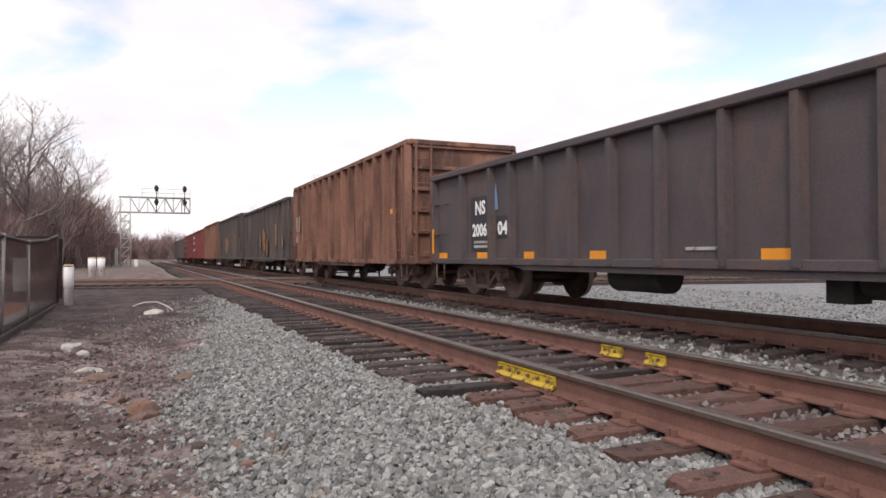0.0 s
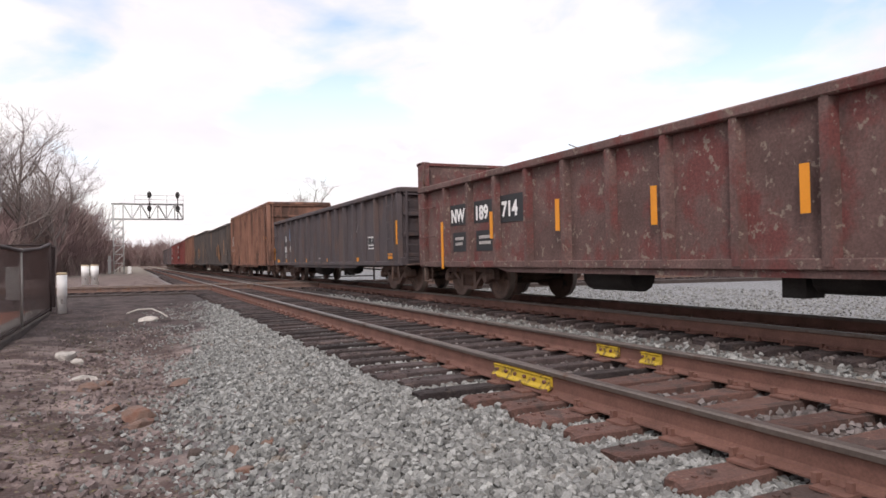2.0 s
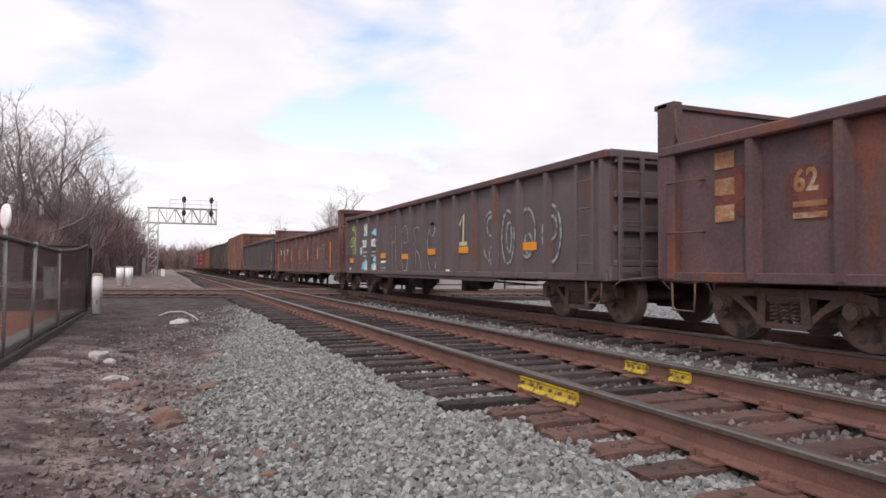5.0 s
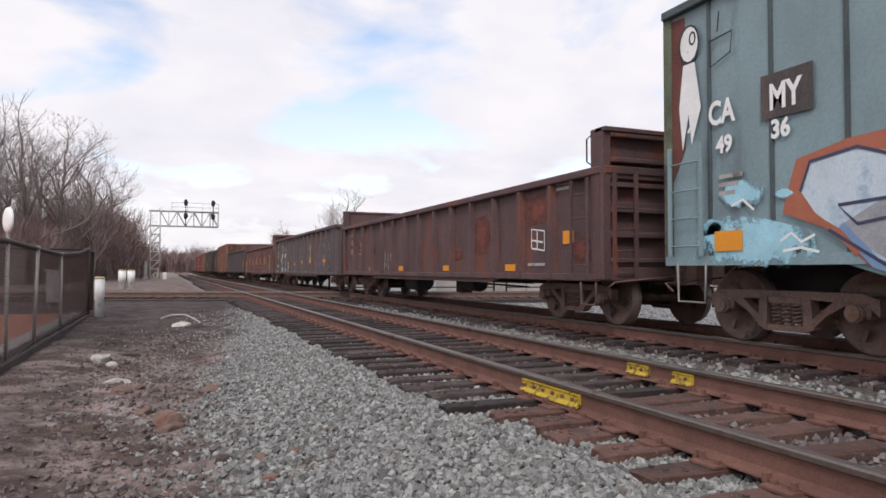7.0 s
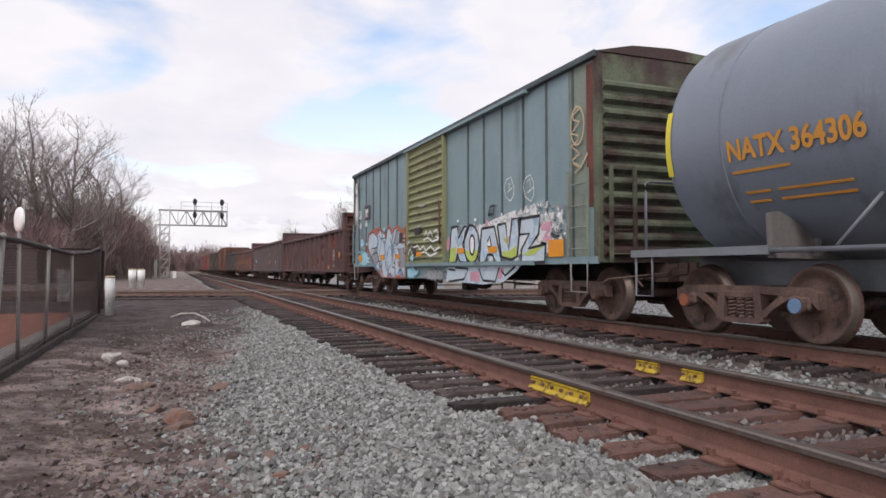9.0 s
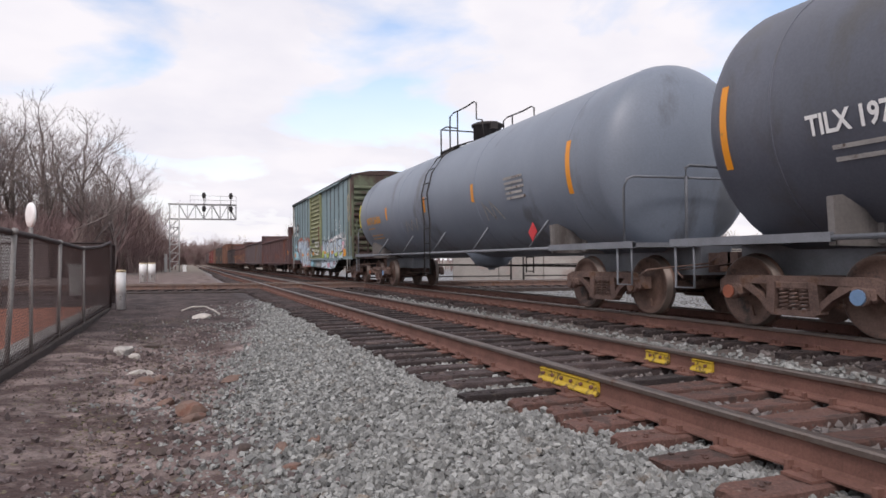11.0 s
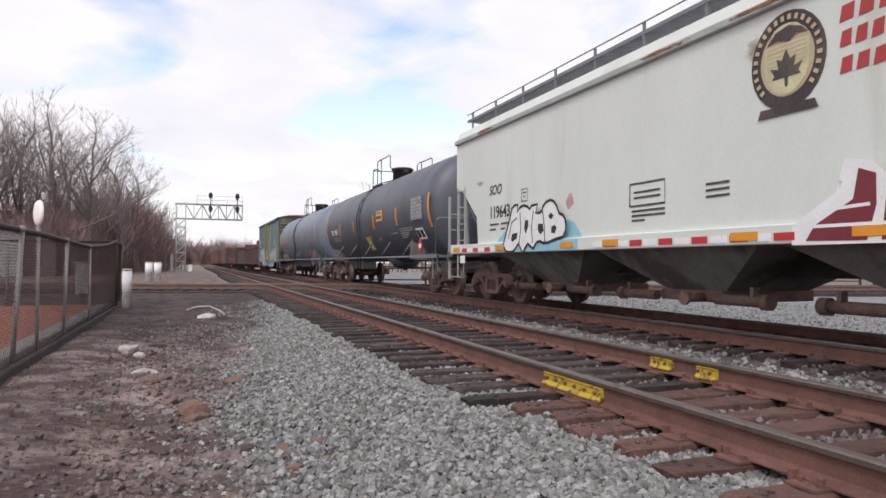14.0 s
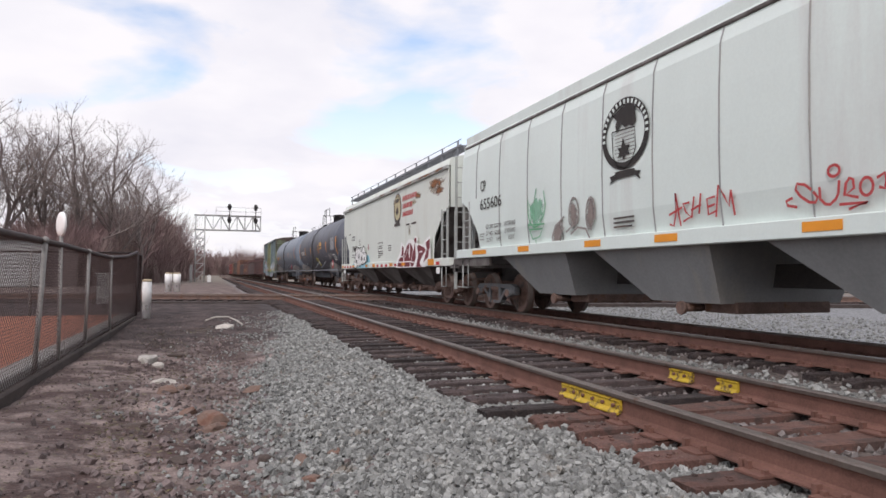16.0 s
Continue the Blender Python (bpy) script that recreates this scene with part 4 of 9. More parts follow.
for y in (h - 0.44, h - 2.29, h - 4.08, h - 5.97, h - 9.02, h - 12.2):
    reflector(car, y, 0.88, 0.42, 0.12, -1.452)
reflector(car, -h + 0.85, 0.95, 0.4, 0.15, -1.452)
reflector(car, -h + 0.12, 1.55, 0.1, 0.6)
reflector(car, h - 0.12, 1.2, 0.1, 0.55)
blob(car, "paint_patch", px - 0.002, [[(h - 2.75, 1.75), (h - 2.85, 2.25), (h - 2.95, 1.75)]], "g_blue", "blue paint mark")
strokes(car, "chalk_mark", px - 0.006, [[(h - 12.1, 1.9), (h - 11.9, 1.98), (h - 11.8, 1.86), (h - 12.05, 1.7), (h - 12.0, 1.55), (h - 11.75, 1.6)], arc(h - 12.25, 1.85, 0.12, 0.14, 90, -200), [(h - 12.2, 1.7), (h - 11.8, 1.4)]], 0.025, "faded_white", "chalk scribble")
y = h - 13.33
blob(car, "repack_panel", px, [[(y, 1.17), (y - 0.62, 1.17), (y - 0.62, 1.52), (y, 1.52)]], "white_paint", "white-framed stencil box")
blob(car, "repack_panel", px - 0.005, [[(y - 0.03, 1.29), (y - 0.29, 1.29), (y - 0.29, 1.49), (y - 0.03, 1.49)], [(y - 0.33, 1.29), (y - 0.59, 1.29), (y - 0.59, 1.49), (y - 0.33, 1.49)], [(y - 0.03, 1.2), (y - 0.59, 1.2), (y - 0.59, 1.26), (y - 0.03, 1.26)]], "black_paint", "black stencil panels")

car, h = gondola("red-brown bulkhead gondola car flaked with rust", -3.28, -19.1, 2.5, "gon_red", "gon_red", 13, a0=1.36, bulkhead=3.08, bottom=0.7)
for y0, y1, z0, z1 in ((1.5, 2.2, 1.55, 1.98), (1.6, 2.25, 1.0, 1.4), (2.65, 3.35, 1.0, 1.4), (3.62, 4.42, 1.5, 2.0), (2.58, 3.32, 1.55, 1.98)):
    blob(car, "painted_panel", px, [[(h - y0, z0), (h - y1, z0), (h - y1, z1), (h - y0, z1)]], "black_paint", "black number panel")
lettering("NW", 0.37, h - 1.54, 1.62, px - 0.006, "white_paint", car, "white reporting mark", 0.92, 0.015)
lettering("189", 0.37, h - 2.61, 1.62, px - 0.006, "white_paint", car, "white car number", 1.0, 0.015)
lettering("714", 0.37, h - 3.68, 1.62, px - 0.006, "white_paint", car, "white car number", 1.0, 0.015)
bars(car, px - 0.006, h - 1.72, 1.24, (0.38, 0.32), "faded_white", 0.06, 0.11)
bars(car, px - 0.006, h - 2.78, 1.24, (0.45, 0.45), "faded_white", 0.06, 0.11)
for y, z in ((h - 1.28, 1.15), (h - 3.46, 1.47), (h - 5.6, 1.52), (h - 7.75, 1.5), (h - 9.88, 1.5), (h - 12.0, 1.5), (-h + 1.42, 1.4)):
    reflector(car, y, z, 0.11, 1.0 if z < 1.45 else 0.5)
strokes(car, "chalk_mark", px - 0.006, [arc(-h + 3.3, 1.6, 0.28, 0.26, 0, 360, 20), [(-h + 3.55, 1.65), (-h + 3.3, 1.72), (-h + 3.05, 1.62)], [(-h + 3.4, 1.5), (-h + 3.2, 1.5)]], 0.02, "faded_white", "chalk drawing of a round shape")
blob(car, "painted_panel", px - 0.002, [[(-h + 2.4, 1.05), (-h + 1.75, 1.05), (-h + 1.75, 1.6), (-h + 2.4, 1.6)]], "gon_brown", "faded stencil box")

# scrap that shows over the sides of this car
def scrap_load(car, h, z, seed):
    r = random.Random(seed)
    b = Build()
    for i in range(70):
        y, x, s = r.uniform(-h + 1, h - 1), r.uniform(-1.2, 1.2), r.uniform(0.1, 0.35)
        b.tube([(x, y, z - 0.3 + r.uniform(0, 0.15)), (x + r.uniform(-0.4, 0.4), y + r.uniform(-0.6, 0.6), z + r.uniform(-0.3, 0.12))], s * 0.25, 5)
        b.box(x - s, x + s, y - s, y + s, z - 0.5, z - 0.32 + r.uniform(0, 0.3), 0.04)
    b.box(-1.35, 1.35, -h + 0.3, h - 0.3, 1.1, z - 0.35)
    # wire and bent rod that sticks out over the side
    for i in range(34):
        y, x = r.uniform(-h + 1.5, h * 0.25), r.uniform(-1.25, -0.3)
        p = [(x, y, z - 0.25)]
        for k in range(4):
            p.append((x + r.uniform(-0.12, 0.12), y + (k + 1) * r.uniform(-0.22, 0.22), z - 0.1 + r.uniform(0.0, 0.13) * (k + 1) ** 0.7))
        b.tube(p, 0.011, 4)
    part("scrap_load", b, "stone_brown", car, "loose scrap metal heaped in the car")


scrap_load(car, h, 2.5, 5)

car, h = gondola("black gondola car with painted scrawls and white numbers", -20.1, -35.75, 2.69, "gon_black2", "gon_brown", 13, a0=[0.09, 1.5] + [2.88 + 1.0 * i for i in range(12)] + [15.5])
lettering("NS", 0.42, h - 2.12, 2.05, px - 0.006, "white_paint", car, "white reporting mark", 0.85, 0.018)
blob(car, "painted_panel", px, [[(h - 1.85, 1.1), (h - 2.55, 1.1), (h - 2.55, 1.9), (h - 1.85, 1.9)]], "coal_dark", "grey number panel")
blob(car, "painted_panel", px, [[(h - 2.85, 1.1), (h - 3.6, 1.1), (h - 3.6, 1.95), (h - 2.85, 1.95)]], "coal_dark", "grey number panel")
lettering("200", 0.34, h - 1.93, 1.58, px - 0.006, "white_paint", car, "white car number", 0.95, 0.014)
lettering("902", 0.34, h - 2.9, 1.58, px - 0.006, "white_paint", car, "white car number", 1.05, 0.014)
bars(car, px - 0.006, h - 2.05, 1.38, (0.4, 0.36), "faded_white", 0.06, 0.13)
bars(car, px - 0.006, h - 3.0, 1.38, (0.45, 0.4), "faded_white", 0.06, 0.13)
bars(car, px - 0.006, h - 4.0, 1.04, (0.72,), "white_paint", 0.07)
q = lambda a, z: (h - a, z)
strokes(car, "scrawl", px - 0.008, [[q(0.6, 1.93), q(0.43, 1.9), q(0.4, 1.63), q(0.64, 1.67)]], 0.065, "g_lime", "yellow-green sprayed scrawl")
strokes(car, "scrawl", px - 0.008, [[q(0.71, 1.63), q(0.69, 1.97), q(0.89, 1.98), q(0.74, 1.85), q(0.93, 1.64)]], 0.065, "g_lime", "yellow-green sprayed scrawl")
strokes(car, "scrawl", px - 0.008, [[q(0.98, 1.94), q(0.91, 1.83), q(0.97, 1.68), q(1.06, 1.79), q(0.98, 1.94)]], 0.065, "g_lime", "yellow-green sprayed scrawl")
strokes(car, "scrawl", px - 0.008, [[q(1.26, 2.25), q(1.04, 2.21), q(1.06, 1.82), q(1.26, 1.85)]], 0.065, "g_lime", "yellow-green sprayed scrawl")
strokes(car, "scrawl", px - 0.008, [[q(1.05, 2.02), q(1.23, 2.04)]], 0.065, "g_lime", "yellow-green sprayed scrawl")
strokes(car, "scrawl", px - 0.008, [[q(0.71, 1.63), q(0.77, 1.37), q(0.89, 1.57), q(0.97, 1.35), q(1.05, 1.65)]], 0.065, "g_lime", "yellow-green sprayed scrawl")
strokes(car, "scrawl", px - 0.008, [[q(1.09, 1.7), q(1.11, 1.39)]], 0.065, "g_lime", "yellow-green sprayed scrawl")
strokes(car, "scrawl", px - 0.008, [[q(1.26, 1.72), q(1.27, 1.15)]], 0.065, "g_lime", "yellow-green sprayed scrawl")
strokes(car, "scrawl", px - 0.008, [[q(1.11, 1.49), q(1.26, 1.51)]], 0.065, "g_lime", "yellow-green sprayed scrawl")
strokes(car, "scrawl", px - 0.008, [[q(0.56, 2.34), q(0.69, 2.18)]], 0.065, "g_lime", "yellow-green sprayed scrawl")
strokes(car, "scrawl", px - 0.008, [[q(0.78, 2.46), q(0.76, 2.19)]], 0.065, "g_lime", "yellow-green sprayed scrawl")
strokes(car, "scrawl", px - 0.008, [[q(0.94, 2.37), q(0.83, 2.15)]], 0.065, "g_lime", "yellow-green sprayed scrawl")
blob(car, "paint_splash", px - 0.004, [[q(1.58, 1.28), q(1.65, 1.61), q(1.87, 1.64), q(1.93, 1.27)]], "spray_cyan", "pale blue spray paint")
blob(car, "paint_splash", px - 0.004, [[q(1.81, 0.79), q(1.96, 1.18), q(2.86, 1.17), q(2.88, 0.7), q(2.48, 0.7)]], "spray_cyan", "pale blue spray paint")
blob(car, "paint_splash", px - 0.004, [[q(2.94, 1.04), q(3.77, 1.09), q(3.78, 0.87), q(3.44, 0.74), q(3.01, 0.78)]], "spray_cyan", "pale blue spray paint")
blob(car, "paint_splash", px - 0.004, [[q(2.94, 2.05), q(3.31, 2.15), q(3.78, 2.11), q(3.79, 1.9), q(2.97, 1.95)]], "spray_cyan", "pale blue spray paint")
blob(car, "paint_splash", px - 0.004, [[q(2.01, 2.02), q(2.62, 2.06), q(2.79, 1.96), q(2.1, 1.93)]], "spray_cyan", "pale blue spray paint")
blob(car, "paint_splash", px - 0.004, [[q(3.08, 1.26), q(3.75, 1.28), q(3.75, 1.07), q(3.08, 1.06)]], "spray_cyan", "pale blue spray paint")
blob(car, "paint_splash", px - 0.007, [[q(2.22, 0.95), q(2.4, 1.07), q(2.64, 0.97), q(2.56, 0.74), q(2.31, 0.74)]], "spray_white", "white spray paint")
blob(car, "paint_splash", px - 0.007, [[q(3.11, 0.87), q(3.37, 1.01), q(3.61, 0.96), q(3.44, 0.75)]], "spray_white", "white spray paint")
blob(car, "paint_splash", px - 0.007, [[q(1.68, 1.42), q(1.82, 1.52), q(1.86, 1.33)]], "spray_white", "white spray paint")
L = lambda y0, z0, *q: [(h - y0 - a, z0 + b) for a, b in q]
for pts in ([(h - 5.1, 2.1), (h - 5.13, 1.4), (h - 5.15, 0.81)], [(h - 5.43, 2.12), (h - 5.46, 1.5), (h - 5.5, 0.85)], [(h - 4.95, 1.62), (h - 5.3, 1.65), (h - 5.62, 1.61)],
            arc(h - 6.26, 1.6, 0.26, 0.47, 180, 0), [(h - 6.0, 1.58), (h - 6.5, 1.6)], arc(h - 6.26, 1.25, 0.26, 0.48, 0, -180), [(h - 6.0, 1.6), (h - 6.0, 1.25)],
            [(h - 7.05, 1.96), (h - 7.12, 1.3), (h - 7.19, 0.66)], arc(h - 7.2, 1.72, 0.32, 0.26, 130, -70), [(h - 7.1, 1.4), (h - 7.4, 1.25), (h - 7.64, 0.71)],
            arc(h - 8.34, 1.4, 0.33, 0.62, 0, 360, 22), arc(h - 8.34, 1.86, 0.16, 0.16, 0, 360), arc(h - 3.75, 1.5, 0.22, 0.42, 70, -70)):
    strokes(car, "scrawl", px - 0.008, [pts], 0.05, "chalk", "tall pale sprayed letter stroke")
strokes(car, "scrawl", px - 0.008, [L(3.9, 0.8, (0, 0), (0.08, 0.24), (0.13, 0.02)), L(3.85, 0.86, (0, 0.04), (0.6, 0.02)), L(4.15, 0.79, (0, 0.26), (0.0, 0), (0.18, 0.22), (0.1, 0.1)), L(4.42, 0.79, (0, 0), (0.02, 0.27), (0.18, 0.25), (0.1, 0.13), (0.22, 0.0))], 0.04, "faded_white", "grey scrawl")
strokes(car, "scrawl", px - 0.008, [L(10.0, 1.44, (0.02, 0.42), (0.25, 0.66), (0.22, 0.0)), L(10.02, 1.44, (0, 0), (0.42, 0.0))], 0.09, "rock_pale", "pale yellow figure")
for a_, z_, ry_, rz_, a0_, a1_ in ((11.55, 1.55, 0.3, 0.5, 40, 330), (11.6, 1.75, 0.16, 0.2, 0, 360), (11.75, 1.15, 0.2, 0.22, 0, 360), (12.35, 1.5, 0.25, 0.52, 120, -200), (12.4, 1.5, 0.1, 0.3, 0, 360), (13.1, 1.55, 0.3, 0.45, 0, 300),
                                   (13.15, 1.35, 0.14, 0.18, 0, 360), (13.95, 1.5, 0.3, 0.5, 60, 380), (14.0, 1.6, 0.12, 0.2, 0, 360)):
    strokes(car, "scrawl", px - 0.008, [arc(h - a_, z_, ry_, rz_, a0_, a1_, 18)], 0.06, "chalk", "round white sprayed letter stroke")
for y, z in ((h - 0.55, 1.15), (h - 4.26, 1.26), (h - 6.29, 1.21), (h - 8.3, 1.3), (h - 10.25, 1.3), (h - 13.2, 1.3)):
    reflector(car, y, z, 0.5, 0.15, -1.46)
reflector(car, h - 0.35, 0.85, 0.16, 0.1, -1.46, "white_paint")
reflector(car, h - 9.35, 0.81, 0.22, 0.1, -1.46, "white_paint")
reflector(car, h - 6.33, 0.78, 0.2, 0.1, -1.46, "white_paint")

car, h = gondola("brown gondola car with high end bulkheads", -36.9, -53.05, 2.5, "gon_brown", "gon_brown", 13, a0=1.5, bulkhead=3.08, bottom=0.75)
for y in (h - 3.46, h - 6.48, h - 9.84, h - 13.06):
    reflector(car, y, 0.95, 0.42, 0.13, -1.452)
reflector(car, h - 15.12, 1.45, 0.32, 0.22, -1.46)
y = h - 13.89
strokes(car, "stencil_box", px - 0.004, [[(y, 1.3), (y - 0.45, 1.25), (y - 0.45, 1.6), (y, 1.65), (y, 1.3)], [(y - 0.2, 1.3), (y - 0.2, 1.6)], [(y, 1.45), (y - 0.4, 1.4)]], 0.03, "white_paint", "white stencil box")
bars(car, px - 0.004, -h + 1.5, 2.35, (0.6, 0.5), "faded_white", 0.05)
bars(car, px - 0.004, -h + 2.4, 0.98, (0.6,), "faded_white", 0.05)
strokes(car, "scrawl", px - 0.006, [L(4.9, 0.9, (0, 0), (0.1, 0.6), (0.2, 0.1), (0.35, 0.5), (0.4, 0)), L(5.5, 0.9, (0, 0.5), (0.1, 0), (0.3, 0.4), (0.4, 0.1))], 0.06, "faded_white", "white scrawl")
blob(car, "paint_patch", px - 0.002, [[(h - 0.9, 1.5), (h - 1.6, 1.5), (h - 1.6, 2.1), (h - 0.9, 2.1)], [(h - 1.9, 1.4), (h - 2.5, 1.4), (h - 2.5, 2.0), (h - 1.9, 2.0)], [(-h + 0.95, 1.0), (-h + 0.4, 1.0), (-h + 0.4, 1.45), (-h + 0.95, 1.45)]], "spray_rust", "faded orange-red paint patches")
lettering("62", 0.34, h - 2.0, 1.72, px - 0.006, "faded_white", car, "faded car number", 0.9, 0.008).data.materials[0] = M["rust_stain"]
bars(car, px - 0.006, h - 2.0, 1.55, (0.4, 0.4), "rust_stain", 0.06, 0.12)
bars(car, px - 0.006, h - 0.9, 2.1, (0.3, 0.3, 0.3), "rust_stain", 0.2, 0.32)
for y0, z0, dy, dz in ((13.6, 1.7, 1.0, 0.6), (11.4, 1.2, 0.8, 0.9), (10.2, 1.1, 0.6, 0.3), (3.4, 1.3, 0.5, 0.4)):
    blob(car, "paint_patch", px - 0.002, [[(h - y0, z0), (h - y0 - dy, z0 + 0.05), (h - y0 - dy * 0.95, z0 + dz), (h - y0 - dy * 0.1, z0 + dz * 0.9)]], "spray_rust", "faded red paint patch")


# ---- boxcar ----
def boxcar(far, near):
    car, h = start_car("boxcar", "blue-grey boxcar with a yellow-green ribbed door and graffiti", "boxcar", far, near, "freight cars of the train")
    w, z0, z1, eave = 1.44, 0.98, 0.62, 4.3
    side = [(h, z0), (h, eave), (-h, eave), (-h, z0), (-h + 2.5, z0), (-h + 3.7, z1), (h - 3.7, z1), (h - 2.5, z0)]
    for s in (-1, 1):
        b = Build()
        b.prism(side, 0, s * (w - 0.03), s * w)
        part("side_wall", b, "box_blue", car, "blue-grey painted steel side")
        b = Build()
        b.box(s * (w - 0.02), s * (w + 0.09), -h, h, eave - 0.05, eave + 0.06, 0.012)
        part("eave_rail", b, "seam", car)
        b = Build()
        b.prism([(h, z0 - 0.02), (h, z0 + 0.1), (-h, z0 + 0.1), (-h, z0 - 0.02)], 0, s * (w - 0.01), s * (w + 0.032))
        part("side_sill", b, "box_blue", car)
    pm = Build().prism([(-w - 0.028, -0.018), (-w - 0.028, 0.018), (-w + 0.005, 0.03), (-w + 0.005, -0.03)], 2, z0 + 0.08, eave - 0.05).mesh("side_post", "seam")
    for a in (0.78, 1.7, 2.6, 3.45, 4.33, 5.25, 10.55, 11.4, 12.27, 13.18, 14.05, 14.93):
        part("side_post", pm, None, car, "", pose(0, h - a, 0))
        part("side_post", pm, None, car, "", pose(0, -h + a, 0, 0, 0, 180))
    for s in (0, 180):
        b = Build()
        b.box(-w - 0.05, -w - 0.01, h - 9.25, h - 6.45, z0 + 0.05, eave - 0.1)
        door = part("door", b, "box_green", car, "yellow-green ribbed sliding door", pose(0, 0, 0, 0, 0, s))
        rm = Build().prism([(-w - 0.05, -0.06), (-w - 0.105, 0.0), (-w - 0.05, 0.06)], 1, h - 9.15, h - 6.55)
        rm.v = [(x, y, z) for x, y, z in rm.v]
        me = rm.mesh("door_rib", "box_green")
        for i in range(16):
            part("door_rib", me, None, door, "", pose(0, 0, z0 + 0.2 + i * 0.2))
        for a in (6.48, 9.22):
            part("door_post", Build().box(-w - 0.12, -w - 0.05, h - a - 0.04, h - a + 0.04, z0 + 0.1, eave - 0.1), "box_green", door)
        part("lock_rod", Build().tube([(-w - 0.1, h - 9.0, z0 + 0.5), (-w - 0.13, h - 9.0, 2.6)], 0.02, 6), "box_rust", door, "rusty lock rod")
        b = Build()
        b.box(-w - 0.14, -w - 0.02, -h + 2.2, h - 6.2, eave - 0.1, eave - 0.04)
        b.box(-w - 0.12, -w - 0.02, -h + 2.0, h - 6.2, z0 - 0.03, z0 + 0.05)
        part("door_track", b, "box_blue", car, "", pose(0, 0, 0, 0, 0, s))
    b = Build()
    roof = [(-w - 0.06, eave + 0.04), (w + 0.06, eave + 0.04), (w * 0.55, eave + 0.2), (0, eave + 0.24), (-w * 0.55, eave + 0.2)]
    b.prism(roof, 1, -h - 0.02, h + 0.02)
    part("roof", b, "box_end", car, "low peaked steel roof")
    for s in (-1, 1):
        b = Build()
        b.box(-w, w, s * (h - 0.04), s * h, z0, eave + 0.03)
        end = part("end_wall", b, "box_end", car, "green ribbed end wall streaked with rust")
        me = Build().prism([(s * h, -0.085), (s * (h + 0.09), -0.025), (s * (h + 0.09), 0.025), (s * h, 0.085)], 0, -w + 0.06, w - 0.06).mesh("end_rib", "box_end")
        for i in range(13):
            part("end_rib", me, None, end, "", pose(0, 0, z0 + 0.17 + i * 0.222))
        for k in (-1, 1):
            part("corner_post", Build().box(k * (w - 0.06), k * (w + 0.03), s * (h - 0.12), s * (h + 0.03), z0, eave + 0.02, 0.01), "box_end", car)
        stirrup(car, s * (h - 0.5), -1.5, "galv", 0.98, 0.5, 0.5)
        add_truck(car, s * (h - 1.5))
    blob(car, "rust_panel", -w - 0.008, [[(-h + 0.02, z0 + 0.9), (-h + 0.33, z0 + 0.9), (-h + 0.33, eave - 0.1), (-h + 0.02, eave - 0.1)]], "box_rust", "bare rusty corner panel")
    blob(car, "rust_panel", -w - 0.008, [[(h - 0.03, z0 + 0.9), (h - 0.36, z0 + 1.5), (h - 0.36, eave - 0.1), (h - 0.03, eave - 0.1)]], "box_rust", "bare rusty corner panel")
    blob(car, "green_panel", -w - 0.006, [[(-h + 0.34, z0 + 0.11), (-h + 0.86, z0 + 0.11), (-h + 0.86, eave - 0.06), (-h + 0.34, eave - 0.06)]], "box_strip", "green end panel")
    ladder(car, -w - 0.03, -h + 0.2, -h + 0.78, z0 + 0.1, 2.5, 4, "box_strip")
    ladder(car, -w - 0.03, h - 0.7, h - 0.15, z0 + 0.1, 2.5, 4, "box_blue")
    ladder(car, -1.3, -h - 0.12, -0.85, z0, 2.5, 4, "box_end", along="x", label="steel end ladder")
    x = -w - 0.034
    q = lambda a, z: (h - a, z)
    blob(car, "number_panel", x, [[q(1.58, 2.58), q(2.24, 2.58), q(2.24, 3.08), q(1.58, 3.08)]], "coal_dark", "dark number panel")
    lettering("CA", 0.4, h - 0.79, 2.68, x - 0.005, "white_paint", car, "white reporting mark", 0.74, 0.012)
    lettering("MY", 0.4, h - 1.69, 2.68, x - 0.005, "white_paint", car, "white reporting mark", 0.74, 0.012)
    lettering("49", 0.28, h - 0.91, 2.32, x - 0.005, "white_paint", car, "white car number", 0.9, 0.01)
    lettering("36", 0.28, h - 1.71, 2.36, x - 0.005, "white_paint", car, "white car number", 0.9, 0.01)
    bars(car, x - 0.003, h - 0.95, 2.0, (0.35, 0.3, 0.25), "faded_white", 0.05, 0.1)
    # pale figure high on the corner
    blob(car, "painted_figure", x - 0.002, [arc(h - 0.47, 3.8, 0.17, 0.24, 0, 340), [q(0.36, 3.55), q(0.56, 3.55), q(0.66, 2.95), q(0.5, 2.5), q(0.45, 2.9), q(0.34, 2.45), q(0.28, 3.0)]], "white_paint", "white sprayed shape")
    strokes(car, "painted_figure", x - 0.006, [arc(h - 0.47, 3.8, 0.17, 0.24, 0, 360), arc(h - 0.53, 3.86, 0.05, 0.08, 0, 360, 8), [q(0.82, 3.75), q(0.84, 3.4), q(1.15, 3.5), q(1.18, 3.75), q(0.82, 3.72)], [q(0.95, 3.8), q(0.98, 4.05)]], 0.025, "black_paint", "dark outline")
    # thin white overspray round the near-half letters
    blob(car, "overspray", x + 0.002, [[q(9.6, 1.1), q(9.6, 1.6), q(10.5, 1.72), q(11.5, 1.85), q(12.6, 2.0), q(13.7, 2.1), q(14.2, 2.2), q(14.75, 2.0), q(14.8, 1.5), q(14.4, 1.1)]], "spray_white", "thin white overspray")
